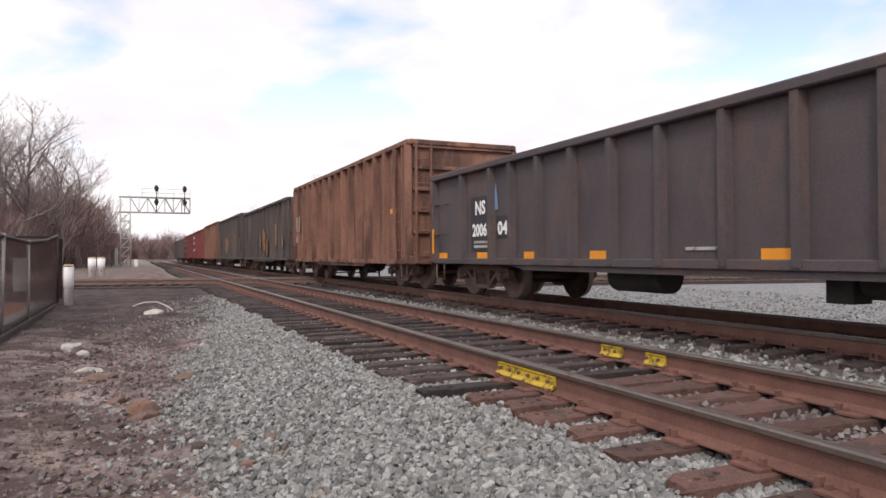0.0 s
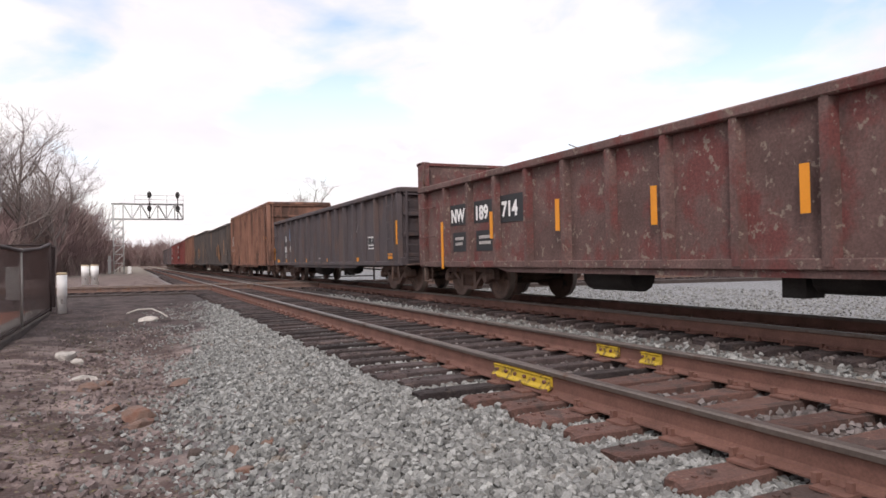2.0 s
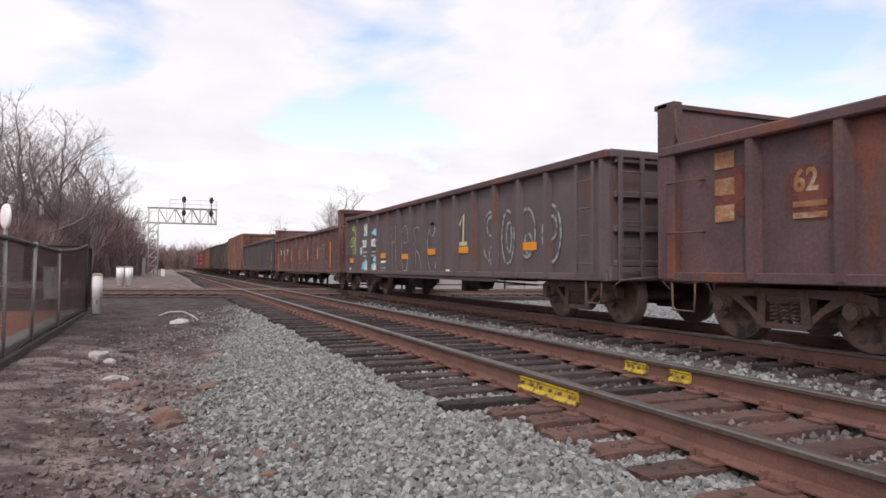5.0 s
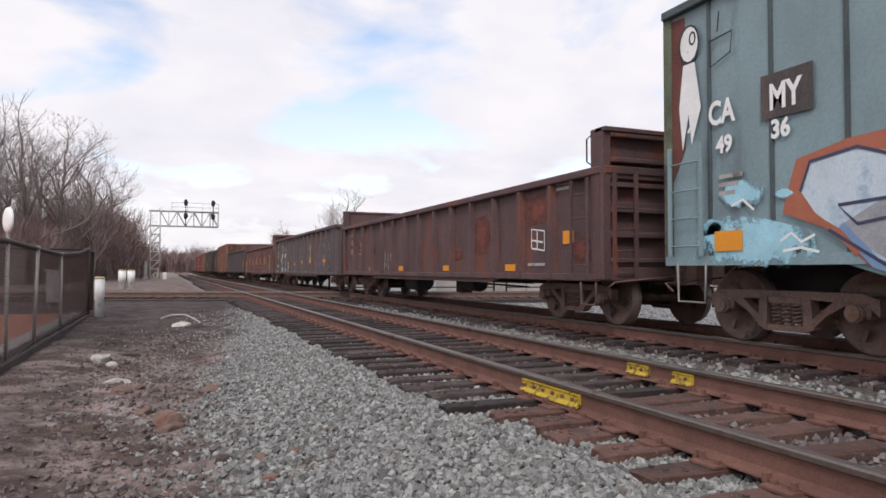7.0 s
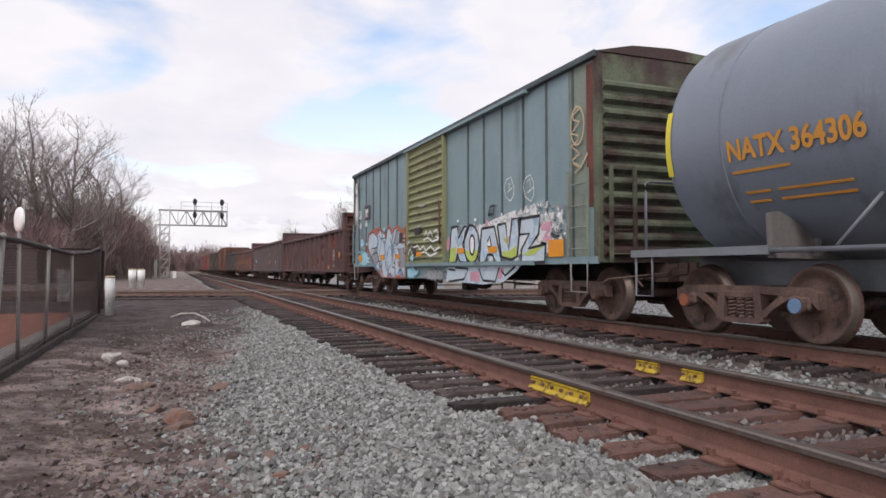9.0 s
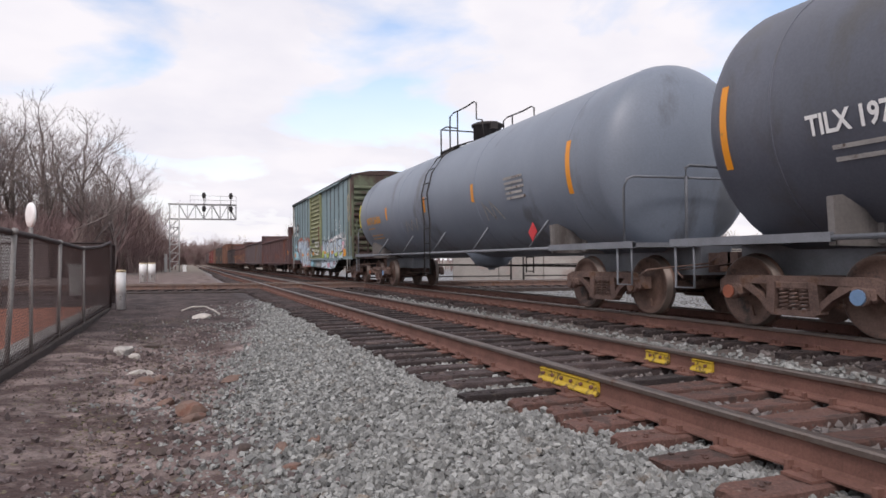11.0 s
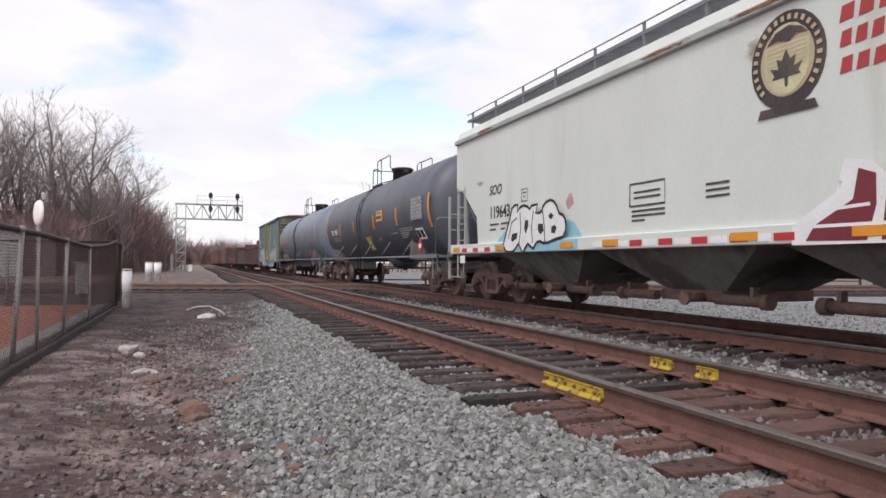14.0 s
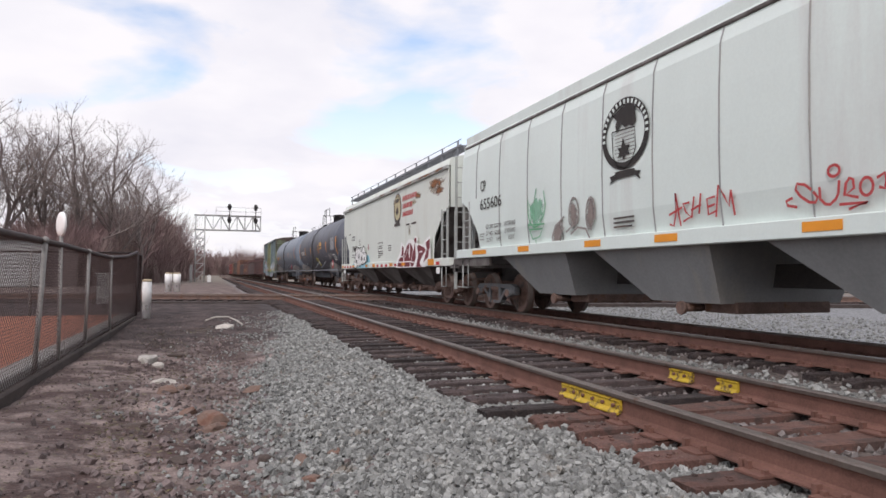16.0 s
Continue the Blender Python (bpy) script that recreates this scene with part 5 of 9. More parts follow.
    # far half: pale interlocked letters with a rust-red halo and blue shading
    blob(car, "graffiti_ground", x - 0.001, [[q(1.91, 1.74), q(2.03, 2.08), q(2.62, 2.2), q(3.47, 2.24), q(4.2, 1.96), q(4.32, 2.23), q(4.5, 2.25), q(4.84, 2.06), q(5.1, 2.14), q(5.41, 2.21), q(5.69, 2.04), q(6.06, 2.09), q(6.17, 2.2), q(6.16, 0.6), q(3.79, 0.59), q(3.36, 0.72), q(2.81, 0.95), q(2.4, 1.31), q(1.85, 1.52)]], "g_rust", "rust-red graffiti halo")
    blob(car, "graffiti_fill", x - 0.004, [[q(2.08, 1.73), q(2.2, 2.03), q(2.72, 2.1), q(3.2, 1.96), q(3.56, 2.12), q(4.05, 1.95), q(4.16, 1.76), q(4.32, 2.1), q(4.54, 2.15), q(4.84, 1.92), q(5.1, 2.07), q(5.38, 2.06), q(5.55, 1.97), q(5.54, 1.68), q(5.84, 1.63), q(6.05, 2.01), q(6.1, 0.64), q(3.79, 0.62), q(3.45, 0.78), q(3.0, 0.92), q(2.61, 1.21), q(2.24, 1.5)]], "g_pale", "pale blue-white graffiti letters")
    blob(car, "graffiti_fill", x - 0.007, [[q(2.51, 1.34), q(3.1, 1.65), q(3.37, 1.16), q(3.0, 0.99)]], "g_silver", "silver-grey graffiti fill")
    blob(car, "graffiti_fill", x - 0.007, [[q(5.03, 1.64), q(5.22, 2.01), q(5.43, 2.03), q(5.51, 1.68), q(5.29, 1.57), q(5.19, 1.63)]], "g_silver", "silver-grey graffiti fill")
    blob(car, "graffiti_fill", x - 0.007, [[q(5.41, 1.49), q(6.0, 1.5), q(6.06, 0.93), q(5.58, 0.89), q(5.53, 1.28)]], "g_silver", "silver-grey graffiti fill")
    blob(car, "graffiti_fill", x - 0.007, [[q(3.37, 1.11), q(3.79, 1.05), q(3.71, 0.73), q(3.45, 0.82)]], "g_silver", "silver-grey graffiti fill")
    blob(car, "graffiti_fill", x - 0.01, [[q(5.55, 1.93), q(5.85, 1.94), q(5.87, 1.66), q(5.53, 1.67)]], "black_paint", "black painted patch")
    strokes(car, "graffiti_line", x - 0.012, [[q(2.08, 1.73), q(2.2, 2.03), q(2.72, 2.1), q(3.25, 1.9), q(3.2, 1.59), q(2.51, 1.55), q(2.71, 1.35), q(3.19, 1.42), q(3.29, 1.6)]], 0.035, "g_navy", "dark blue graffiti outline")
    strokes(car, "graffiti_line", x - 0.012, [[q(2.4, 1.31), q(3.0, 0.94), q(3.39, 1.16), q(3.19, 1.45)]], 0.035, "g_navy", "dark blue graffiti outline")
    strokes(car, "graffiti_line", x - 0.012, [[q(3.29, 2.12), q(3.6, 2.14), q(3.85, 1.97), q(3.68, 1.83), q(3.38, 2.0)]], 0.035, "g_navy", "dark blue graffiti outline")
    strokes(car, "graffiti_line", x - 0.012, [[q(3.37, 1.16), q(3.72, 1.83), q(4.13, 1.87), q(4.12, 1.65), q(3.95, 1.78)]], 0.035, "g_navy", "dark blue graffiti outline")
    strokes(car, "graffiti_line", x - 0.012, [[q(3.41, 1.14), q(3.73, 1.1), q(3.71, 0.93), q(3.44, 0.97), q(3.41, 1.14)]], 0.035, "g_navy", "dark blue graffiti outline")
    strokes(car, "graffiti_line", x - 0.012, [[q(4.16, 1.71), q(4.36, 2.1), q(4.54, 2.15), q(4.91, 1.86), q(4.74, 1.65), q(4.64, 1.82)]], 0.035, "g_navy", "dark blue graffiti outline")
    strokes(car, "graffiti_line", x - 0.012, [[q(4.11, 1.04), q(4.56, 1.58), q(4.83, 1.45), q(4.9, 1.74), q(5.1, 2.1)]], 0.035, "g_navy", "dark blue graffiti outline")
    strokes(car, "graffiti_line", x - 0.012, [[q(4.11, 1.04), q(4.2, 0.88), q(4.42, 0.79), q(4.71, 1.03)]], 0.035, "g_navy", "dark blue graffiti outline")
    strokes(car, "graffiti_line", x - 0.012, [[q(4.89, 0.92), q(4.83, 1.08), q(5.03, 1.64), q(5.16, 1.67), q(5.16, 0.97), q(4.89, 0.91)]], 0.035, "g_navy", "dark blue graffiti outline")
    strokes(car, "graffiti_line", x - 0.012, [[q(4.93, 1.19), q(4.99, 1.05), q(5.15, 1.06), q(5.18, 1.19)]], 0.035, "g_navy", "dark blue graffiti outline")
    strokes(car, "graffiti_line", x - 0.012, [[q(5.03, 1.64), q(5.26, 2.03), q(5.46, 2.03), q(5.55, 1.9)]], 0.035, "g_navy", "dark blue graffiti outline")
    strokes(car, "graffiti_line", x - 0.012, [[q(5.29, 1.57), q(5.54, 1.66), q(5.95, 1.62), q(6.07, 2.01)]], 0.035, "g_navy", "dark blue graffiti outline")
    strokes(car, "graffiti_line", x - 0.012, [[q(5.39, 1.5), q(5.54, 1.37), q(5.53, 1.06), q(5.6, 0.92), q(5.72, 1.1)]], 0.035, "g_navy", "dark blue graffiti outline")
    strokes(car, "graffiti_line", x - 0.012, [[q(5.5, 0.84), q(5.75, 0.88), q(6.03, 0.63), q(6.07, 0.93), q(5.99, 1.51)]], 0.035, "g_navy", "dark blue graffiti outline")
    strokes(car, "graffiti_line", x - 0.009, [[q(2.53, 1.34), q(2.88, 0.97), q(3.35, 0.82), q(3.71, 0.68)]], 0.1, "g_blue", "purple-blue graffiti shading")
    strokes(car, "graffiti_line", x - 0.009, [[q(4.35, 0.73), q(4.63, 0.67), q(4.9, 0.64)]], 0.1, "g_blue", "purple-blue graffiti shading")
    strokes(car, "graffiti_line", x - 0.009, [[q(5.41, 0.72), q(5.67, 0.83), q(5.99, 0.63)]], 0.1, "g_blue", "purple-blue graffiti shading")
    strokes(car, "graffiti_line", x - 0.009, [[q(3.2, 1.96), q(3.38, 1.77), q(3.15, 1.59)]], 0.1, "g_blue", "purple-blue graffiti shading")
    strokes(car, "graffiti_line", x - 0.009, [[q(3.95, 1.78), q(4.12, 1.4), q(3.97, 1.15)]], 0.1, "g_blue", "purple-blue graffiti shading")
    strokes(car, "graffiti_line", x - 0.009, [[q(4.74, 1.66), q(4.9, 1.46), q(4.76, 1.27)]], 0.1, "g_blue", "purple-blue graffiti shading")
    strokes(car, "graffiti_line", x - 0.0105, [[q(2.21, 1.46), q(2.51, 1.28), q(2.71, 1.06)]], 0.07, "g_rust", "rust-red graffiti stroke")
    strokes(car, "graffiti_line", x - 0.0105, [[q(3.29, 0.83), q(3.58, 0.68), q(3.79, 0.83), q(3.91, 0.61)]], 0.07, "g_rust", "rust-red graffiti stroke")
    strokes(car, "graffiti_line", x - 0.0105, [[q(4.33, 0.64), q(4.69, 0.73), q(4.77, 0.61)]], 0.07, "g_rust", "rust-red graffiti stroke")
    strokes(car, "graffiti_line", x - 0.0105, [[q(5.11, 0.93), q(5.18, 0.67), q(5.44, 0.64), q(5.72, 0.71), q(5.82, 0.61)]], 0.07, "g_rust", "rust-red graffiti stroke")
    strokes(car, "graffiti_line", x - 0.0105, [[q(5.42, 1.11), q(5.48, 0.93), q(5.59, 1.1)]], 0.07, "g_rust", "rust-red graffiti stroke")
    blob(car, "paint_splash", x - 0.003, [[q(0.49, 0.92), q(0.57, 1.43), q(0.98, 1.57), q(1.61, 1.48), q(2.21, 1.31), q(2.31, 0.92)]], "spray_cyan", "light blue spray")
    blob(car, "paint_splash", x - 0.003, [[q(0.88, 1.74), q(0.99, 1.94), q(1.31, 1.95), q(1.64, 1.85), q(1.62, 1.65), q(1.24, 1.62)]], "spray_cyan", "light blue spray")
    blob(car, "paint_splash", x - 0.003, [[q(0.57, 1.31), q(0.6, 1.48), q(0.87, 1.54), q(1.05, 1.36)]], "spray_cyan", "light blue spray")
    blob(car, "paint_splash", x - 0.003, [[q(3.77, 2.14), q(3.83, 2.22), q(3.97, 2.15), q(4.13, 2.23), q(4.19, 2.12), q(4.01, 2.05)]], "spray_cyan", "light blue spray")
    blob(car, "paint_splash", x - 0.003, [[q(1.74, 1.75), q(1.88, 1.8), q(2.03, 1.71), q(1.85, 1.66)]], "spray_cyan", "light blue spray")
    strokes(car, "scrawl", x - 0.006, [[q(1.14, 1.66), q(1.31, 1.72), q(1.47, 1.59)]], 0.03, "white_paint", "white drips")
    strokes(car, "scrawl", x - 0.006, [[q(1.82, 1.22), q(1.96, 1.3), q(2.08, 1.2), q(2.24, 1.27)]], 0.03, "white_paint", "white drips")
    strokes(car, "scrawl", x - 0.006, [[q(1.85, 1.11), q(2.07, 1.14), q(2.29, 1.09)]], 0.03, "white_paint", "white drips")
    strokes(car, "scrawl", x - 0.006, [[q(0.37, 3.17), q(0.58, 2.85), q(0.44, 2.66)]], 0.03, "white_paint", "white drips")
    blob(car, "paint_splash", x - 0.008, [[q(6.2, 1.02), q(6.76, 0.97), q(6.92, 0.87), q(7.04, 0.8), q(7.16, 0.85), q(7.3, 0.75), q(7.3, 0.58), q(6.2, 0.59)]], "spray_cyan", "light blue spray along the sill")
    blob(car, "paint_splash", x - 0.075, [[q(6.72, 1.16), q(6.83, 1.26), q(7.1, 1.26), q(7.03, 1.14), q(6.91, 1.08)]], "spray_cyan", "light blue spray on the door")
    blob(car, "paint_splash", x - 0.075, [[q(6.55, 1.61), q(6.57, 1.68), q(6.74, 1.68), q(6.73, 1.59)]], "spray_cyan", "light blue spray on the door")
    blob(car, "paint_splash", x - 0.075, [[q(6.26, 1.47), q(6.4, 1.44), q(6.35, 1.3), q(6.24, 1.34)]], "spray_cyan", "light blue spray on the door")
    blob(car, "number_panel", x - 0.075, [[q(6.76, 1.55), q(7.22, 1.56), q(7.2, 1.29), q(6.76, 1.3)]], "coal_dark", "dark stencil panel on the door")
    strokes(car, "stencil_line", x - 0.08, [[q(6.83, 1.48), q(6.92, 1.49)]], 0.05, "faded_white", "stencilled writing")
    strokes(car, "stencil_line", x - 0.08, [[q(6.95, 1.49), q(7.09, 1.49)]], 0.05, "faded_white", "stencilled writing")
    strokes(car, "stencil_line", x - 0.08, [[q(6.83, 1.35), q(6.93, 1.35)]], 0.05, "faded_white", "stencilled writing")
    strokes(car, "latch_bar", x - 0.085, [[q(5.97, 1.79), q(6.36, 1.73), q(6.45, 1.7)]], 0.05, "box_rust", "rusty door latch bar")
    strokes(car, "latch_bar", x - 0.085, [[q(6.0, 1.68), q(6.34, 1.63)]], 0.05, "box_rust", "rusty door latch bar")
    strokes(car, "latch_bar", x - 0.085, [[q(6.29, 1.57), q(6.56, 1.52)]], 0.05, "box_rust", "rusty door latch bar")
    strokes(car, "latch_bar", x - 0.085, [[q(6.29, 1.41), q(6.56, 1.38)]], 0.05, "box_rust", "rusty door latch bar")
    strokes(car, "latch_bar", x - 0.085, [[q(6.24, 1.34), q(6.58, 1.29)]], 0.05, "box_rust", "rusty door latch bar")
    # near half: round letters, pale above and lime below, on white overspray
    blob(car, "graffiti_ground", x - 0.001, [[q(9.31, 1.04), q(9.34, 1.35), q(9.48, 1.77), q(9.63, 1.96), q(10.07, 1.96), q(10.52, 1.89), q(10.99, 1.92), q(11.42, 1.81), q(11.83, 1.91), q(12.38, 1.9), q(12.88, 1.9), q(13.19, 1.95), q(13.88, 1.85), q(14.07, 1.85), q(14.16, 1.99), q(14.34, 1.91), q(14.39, 1.77), q(14.55, 1.76), q(14.56, 1.58), q(14.75, 1.6), q(14.94, 1.62), q(14.87, 1.5), q(14.69, 1.36), q(14.56, 1.31), q(14.58, 1.1), q(14.06, 0.99)]], "spray_white", "white overspray")
    blob(car, "graffiti_ground", x - 0.012, [[q(9.28, 0.57), q(9.4, 0.92), q(13.18, 0.97), q(12.95, 0.84), q(12.37, 0.61), q(11.41, 0.54), q(10.51, 0.56)]], "g_pale", "white and pale blue paint below the sill")
    blob(car, "graffiti_fill", x - 0.0045, [[q(9.63, 1.87), q(10.01, 1.88), q(10.03, 1.59), q(10.42, 1.86), q(10.66, 1.8), q(10.29, 1.45), q(10.56, 1.03), q(10.16, 1.03), q(9.98, 1.26), q(9.87, 1.03), q(9.45, 1.03)]], "g_pale", "pale blue graffiti letter")
    blob(car, "graffiti_fill", x - 0.0045, [[q(11.22, 1.41), q(11.19, 1.27), q(11.12, 1.15), q(11.02, 1.05), q(10.88, 1.01), q(10.74, 1.01), q(10.6, 1.06), q(10.48, 1.16), q(10.41, 1.29), q(10.38, 1.45), q(10.41, 1.6), q(10.48, 1.73), q(10.6, 1.82), q(10.74, 1.86), q(10.89, 1.84), q(11.02, 1.78), q(11.13, 1.68), q(11.19, 1.55)]], "g_pale", "pale blue graffiti letter")
    blob(car, "graffiti_fill", x - 0.0045, [[q(11.34, 1.75), q(11.97, 1.76), q(12.3, 1.01), q(12.03, 1.01), q(11.87, 1.17), q(11.64, 1.18), q(11.52, 1.02), q(11.22, 1.02)]], "g_pale", "pale blue graffiti letter")
    blob(car, "graffiti_fill", x - 0.0045, [[q(12.11, 1.78), q(12.48, 1.8), q(12.61, 1.27), q(12.76, 1.86), q(13.13, 1.86), q(12.97, 1.12), q(12.73, 1.06), q(12.3, 1.12)]], "g_pale", "pale blue graffiti letter")
    blob(car, "graffiti_fill", x - 0.0045, [[q(13.02, 1.84), q(13.85, 1.85), q(13.81, 1.52), q(13.42, 1.26), q(14.04, 1.32), q(14.01, 1.0), q(13.15, 0.98), q(13.15, 1.25), q(13.46, 1.54), q(13.05, 1.54)]], "g_pale", "pale blue graffiti letter")
    blob(car, "graffiti_fill", x - 0.0075, [[q(9.54, 1.34), q(9.9, 1.41), q(9.84, 1.04), q(9.48, 1.04)]], "g_lime", "lime green graffiti fill")
    blob(car, "graffiti_fill", x - 0.0075, [[q(10.33, 1.31), q(10.51, 1.21), q(10.54, 1.04), q(10.2, 1.04)]], "g_sky", "light blue graffiti fill")
    blob(car, "graffiti_fill", x - 0.0075, [[q(10.44, 1.28), q(11.15, 1.29), q(11.12, 1.15), q(10.94, 1.01), q(10.63, 1.03)]], "g_lime", "lime green graffiti fill")
    blob(car, "graffiti_fill", x - 0.0075, [[q(11.37, 1.31), q(12.01, 1.33), q(12.2, 1.11), q(11.92, 1.17), q(11.42, 1.06)]], "g_sky", "light blue graffiti fill")
    blob(car, "graffiti_fill", x - 0.0075, [[q(12.33, 1.22), q(12.67, 1.24), q(12.94, 1.33), q(12.95, 1.13), q(12.73, 1.07), q(12.36, 1.12)]], "g_lime", "lime green graffiti fill")
    blob(car, "graffiti_fill", x - 0.0075, [[q(13.18, 1.14), q(13.61, 1.27), q(13.97, 1.28), q(13.61, 1.13)]], "g_lime", "lime green graffiti fill")
    blob(car, "graffiti_fill", x - 0.0075, [[q(12.38, 1.47), q(12.52, 1.52), q(12.57, 1.35)]], "g_lime", "lime green graffiti fill")
    blob(car, "graffiti_fill", x - 0.0075, [[q(12.88, 1.47), q(13.0, 1.54), q(12.97, 1.33)]], "g_sky", "light blue graffiti fill")
    blob(car, "graffiti_fill", x - 0.0085, [[q(10.97, 1.41), q(10.95, 1.3), q(10.9, 1.22), q(10.83, 1.19), q(10.76, 1.23), q(10.71, 1.31), q(10.7, 1.42), q(10.71, 1.53), q(10.77, 1.61), q(10.84, 1.63), q(10.91, 1.6), q(10.96, 1.52)]], "white_paint", "white counter of a letter")
    blob(car, "graffiti_fill", x - 0.0085, [[q(11.64, 1.45), q(11.74, 1.57), q(11.82, 1.35), q(11.64, 1.34)]], "white_paint", "white counter of a letter")
    blob(car, "graffiti_fill", x - 0.0085, [[q(9.31, 1.57), q(9.48, 1.67), q(9.53, 1.34), q(9.31, 1.33)]], "g_pink", "pink graffiti patch")
    blob(car, "graffiti_fill", x - 0.0085, [[q(12.59, 1.54), q(12.7, 1.48), q(12.63, 1.35)]], "g_pink", "pink graffiti patch")
    blob(car, "graffiti_fill", x - 0.0085, [[q(13.91, 1.7), q(14.25, 1.72), q(14.22, 1.56), q(14.06, 1.45), q(14.25, 1.47), q(14.22, 1.36), q(13.91, 1.38), q(14.1, 1.57), q(13.91, 1.58)]], "g_pink", "pink graffiti patch")
    blob(car, "graffiti_fill", x - 0.0085, [[q(11.55, 1.91), q(11.65, 1.92), q(11.68, 1.78), q(11.55, 1.79)]], "g_pink", "pink graffiti patch")
    blob(car, "graffiti_fill", x - 0.0155, [[q(10.75, 0.81), q(11.26, 0.82), q(11.25, 0.6), q(10.75, 0.6)]], "g_pink", "pink graffiti patch")
    blob(car, "graffiti_fill", x - 0.0155, [[q(12.19, 0.9), q(12.44, 0.89), q(12.3, 0.68), q(12.15, 0.68)]], "g_pink", "pink graffiti patch")
    strokes(car, "graffiti_line", x - 0.011, [[q(9.63, 1.87), q(10.01, 1.88), q(10.03, 1.59), q(10.42, 1.86), q(10.66, 1.8), q(10.29, 1.45), q(10.56, 1.03), q(10.16, 1.03), q(9.98, 1.26), q(9.87, 1.03), q(9.45, 1.03), q(9.63, 1.87)]], 0.06, "black_paint", "black graffiti outline")
    strokes(car, "graffiti_line", x - 0.011, [[q(11.22, 1.41), q(11.19, 1.27), q(11.12, 1.15), q(11.02, 1.05), q(10.88, 1.01), q(10.74, 1.01), q(10.6, 1.06), q(10.48, 1.16), q(10.41, 1.29), q(10.38, 1.45), q(10.41, 1.6), q(10.48, 1.73), q(10.6, 1.82), q(10.74, 1.86), q(10.89, 1.84), q(11.02, 1.78), q(11.13, 1.68), q(11.19, 1.55), q(11.22, 1.41)]], 0.06, "black_paint", "black graffiti outline")
    strokes(car, "graffiti_line", x - 0.011, [[q(10.97, 1.41), q(10.95, 1.3), q(10.9, 1.22), q(10.83, 1.19), q(10.76, 1.23), q(10.71, 1.31), q(10.7, 1.42), q(10.71, 1.53), q(10.77, 1.61), q(10.84, 1.63), q(10.91, 1.6), q(10.96, 1.52), q(10.97, 1.41)]], 0.06, "black_paint", "black graffiti outline")
    strokes(car, "graffiti_line", x - 0.011, [[q(11.34, 1.75), q(11.97, 1.76), q(12.3, 1.01), q(12.03, 1.01), q(11.87, 1.17), q(11.64, 1.18), q(11.52, 1.02), q(11.22, 1.02), q(11.34, 1.75)]], 0.06, "black_paint", "black graffiti outline")
    strokes(car, "graffiti_line", x - 0.011, [[q(12.11, 1.78), q(12.48, 1.8), q(12.61, 1.27), q(12.76, 1.86), q(13.13, 1.86), q(12.97, 1.12), q(12.73, 1.06), q(12.3, 1.12), q(12.11, 1.78)]], 0.06, "black_paint", "black graffiti outline")
    strokes(car, "graffiti_line", x - 0.011, [[q(13.02, 1.84), q(13.85, 1.85), q(13.81, 1.52), q(13.42, 1.26), q(14.04, 1.32), q(14.01, 1.0), q(13.15, 0.98), q(13.15, 1.25), q(13.46, 1.54), q(13.05, 1.54), q(13.02, 1.84)]], 0.06, "black_paint", "black graffiti outline")
    strokes(car, "graffiti_line", x - 0.011, [[q(11.64, 1.45), q(11.74, 1.57), q(11.82, 1.35), q(11.64, 1.34)]], 0.06, "black_paint", "black graffiti outline")
    strokes(car, "graffiti_line", x - 0.011, [[q(11.68, 2.01), q(11.78, 2.19), q(11.97, 2.2), q(11.92, 2.03), q(11.68, 2.01)]], 0.06, "black_paint", "black graffiti outline")
    strokes(car, "graffiti_line", x - 0.011, [[q(13.88, 1.35), q(14.06, 1.33), q(14.04, 1.14)]], 0.06, "black_paint", "black graffiti outline")
    strokes(car, "graffiti_line", x - 0.017, [[q(9.87, 0.91), q(10.63, 0.88), q(10.39, 0.64), q(9.45, 0.57)]], 0.05, "black_paint", "black graffiti outline")
    strokes(car, "graffiti_line", x - 0.017, [[q(9.45, 0.87), q(9.87, 0.84)]], 0.05, "black_paint", "black graffiti outline")
    strokes(car, "graffiti_line", x - 0.017, [[q(11.2, 0.89), q(11.41, 0.63), q(12.01, 0.61), q(12.21, 0.91)]], 0.05, "black_paint", "black graffiti outline")
    strokes(car, "graffiti_line", x - 0.017, [[q(12.28, 0.85), q(12.47, 0.74), q(12.91, 0.93)]], 0.05, "black_paint", "black graffiti outline")
    strokes(car, "scrawl", x - 0.012, [[q(14.28, 1.55), q(14.33, 1.59), q(14.39, 1.49), q(14.3, 1.45), q(14.26, 1.5)]], 0.022, "black_paint", "black tag scrawl")
    strokes(car, "scrawl", x - 0.012, [[q(14.42, 1.59), q(14.46, 1.48), q(14.52, 1.58)]], 0.022, "black_paint", "black tag scrawl")
    strokes(car, "scrawl", x - 0.012, [[q(14.54, 1.5), q(14.59, 1.57), q(14.64, 1.52)]], 0.022, "black_paint", "black tag scrawl")
    strokes(car, "scrawl", x - 0.012, [[q(14.33, 1.43), q(14.53, 1.45)]], 0.022, "black_paint", "black tag scrawl")
    strokes(car, "scrawl", x - 0.012, [[q(14.45, 1.64), q(14.48, 1.65)]], 0.022, "black_paint", "black tag scrawl")
    blob(car, "stencil_line", x - 0.003, [[q(14.59, 1.97), q(14.66, 1.97), q(14.66, 1.93), q(14.59, 1.94)]], "faded_white", "small stencilled writing")
    blob(car, "stencil_line", x - 0.003, [[q(14.31, 1.99), q(14.54, 1.97), q(14.54, 1.94), q(14.31, 1.95)]], "faded_white", "small stencilled writing")
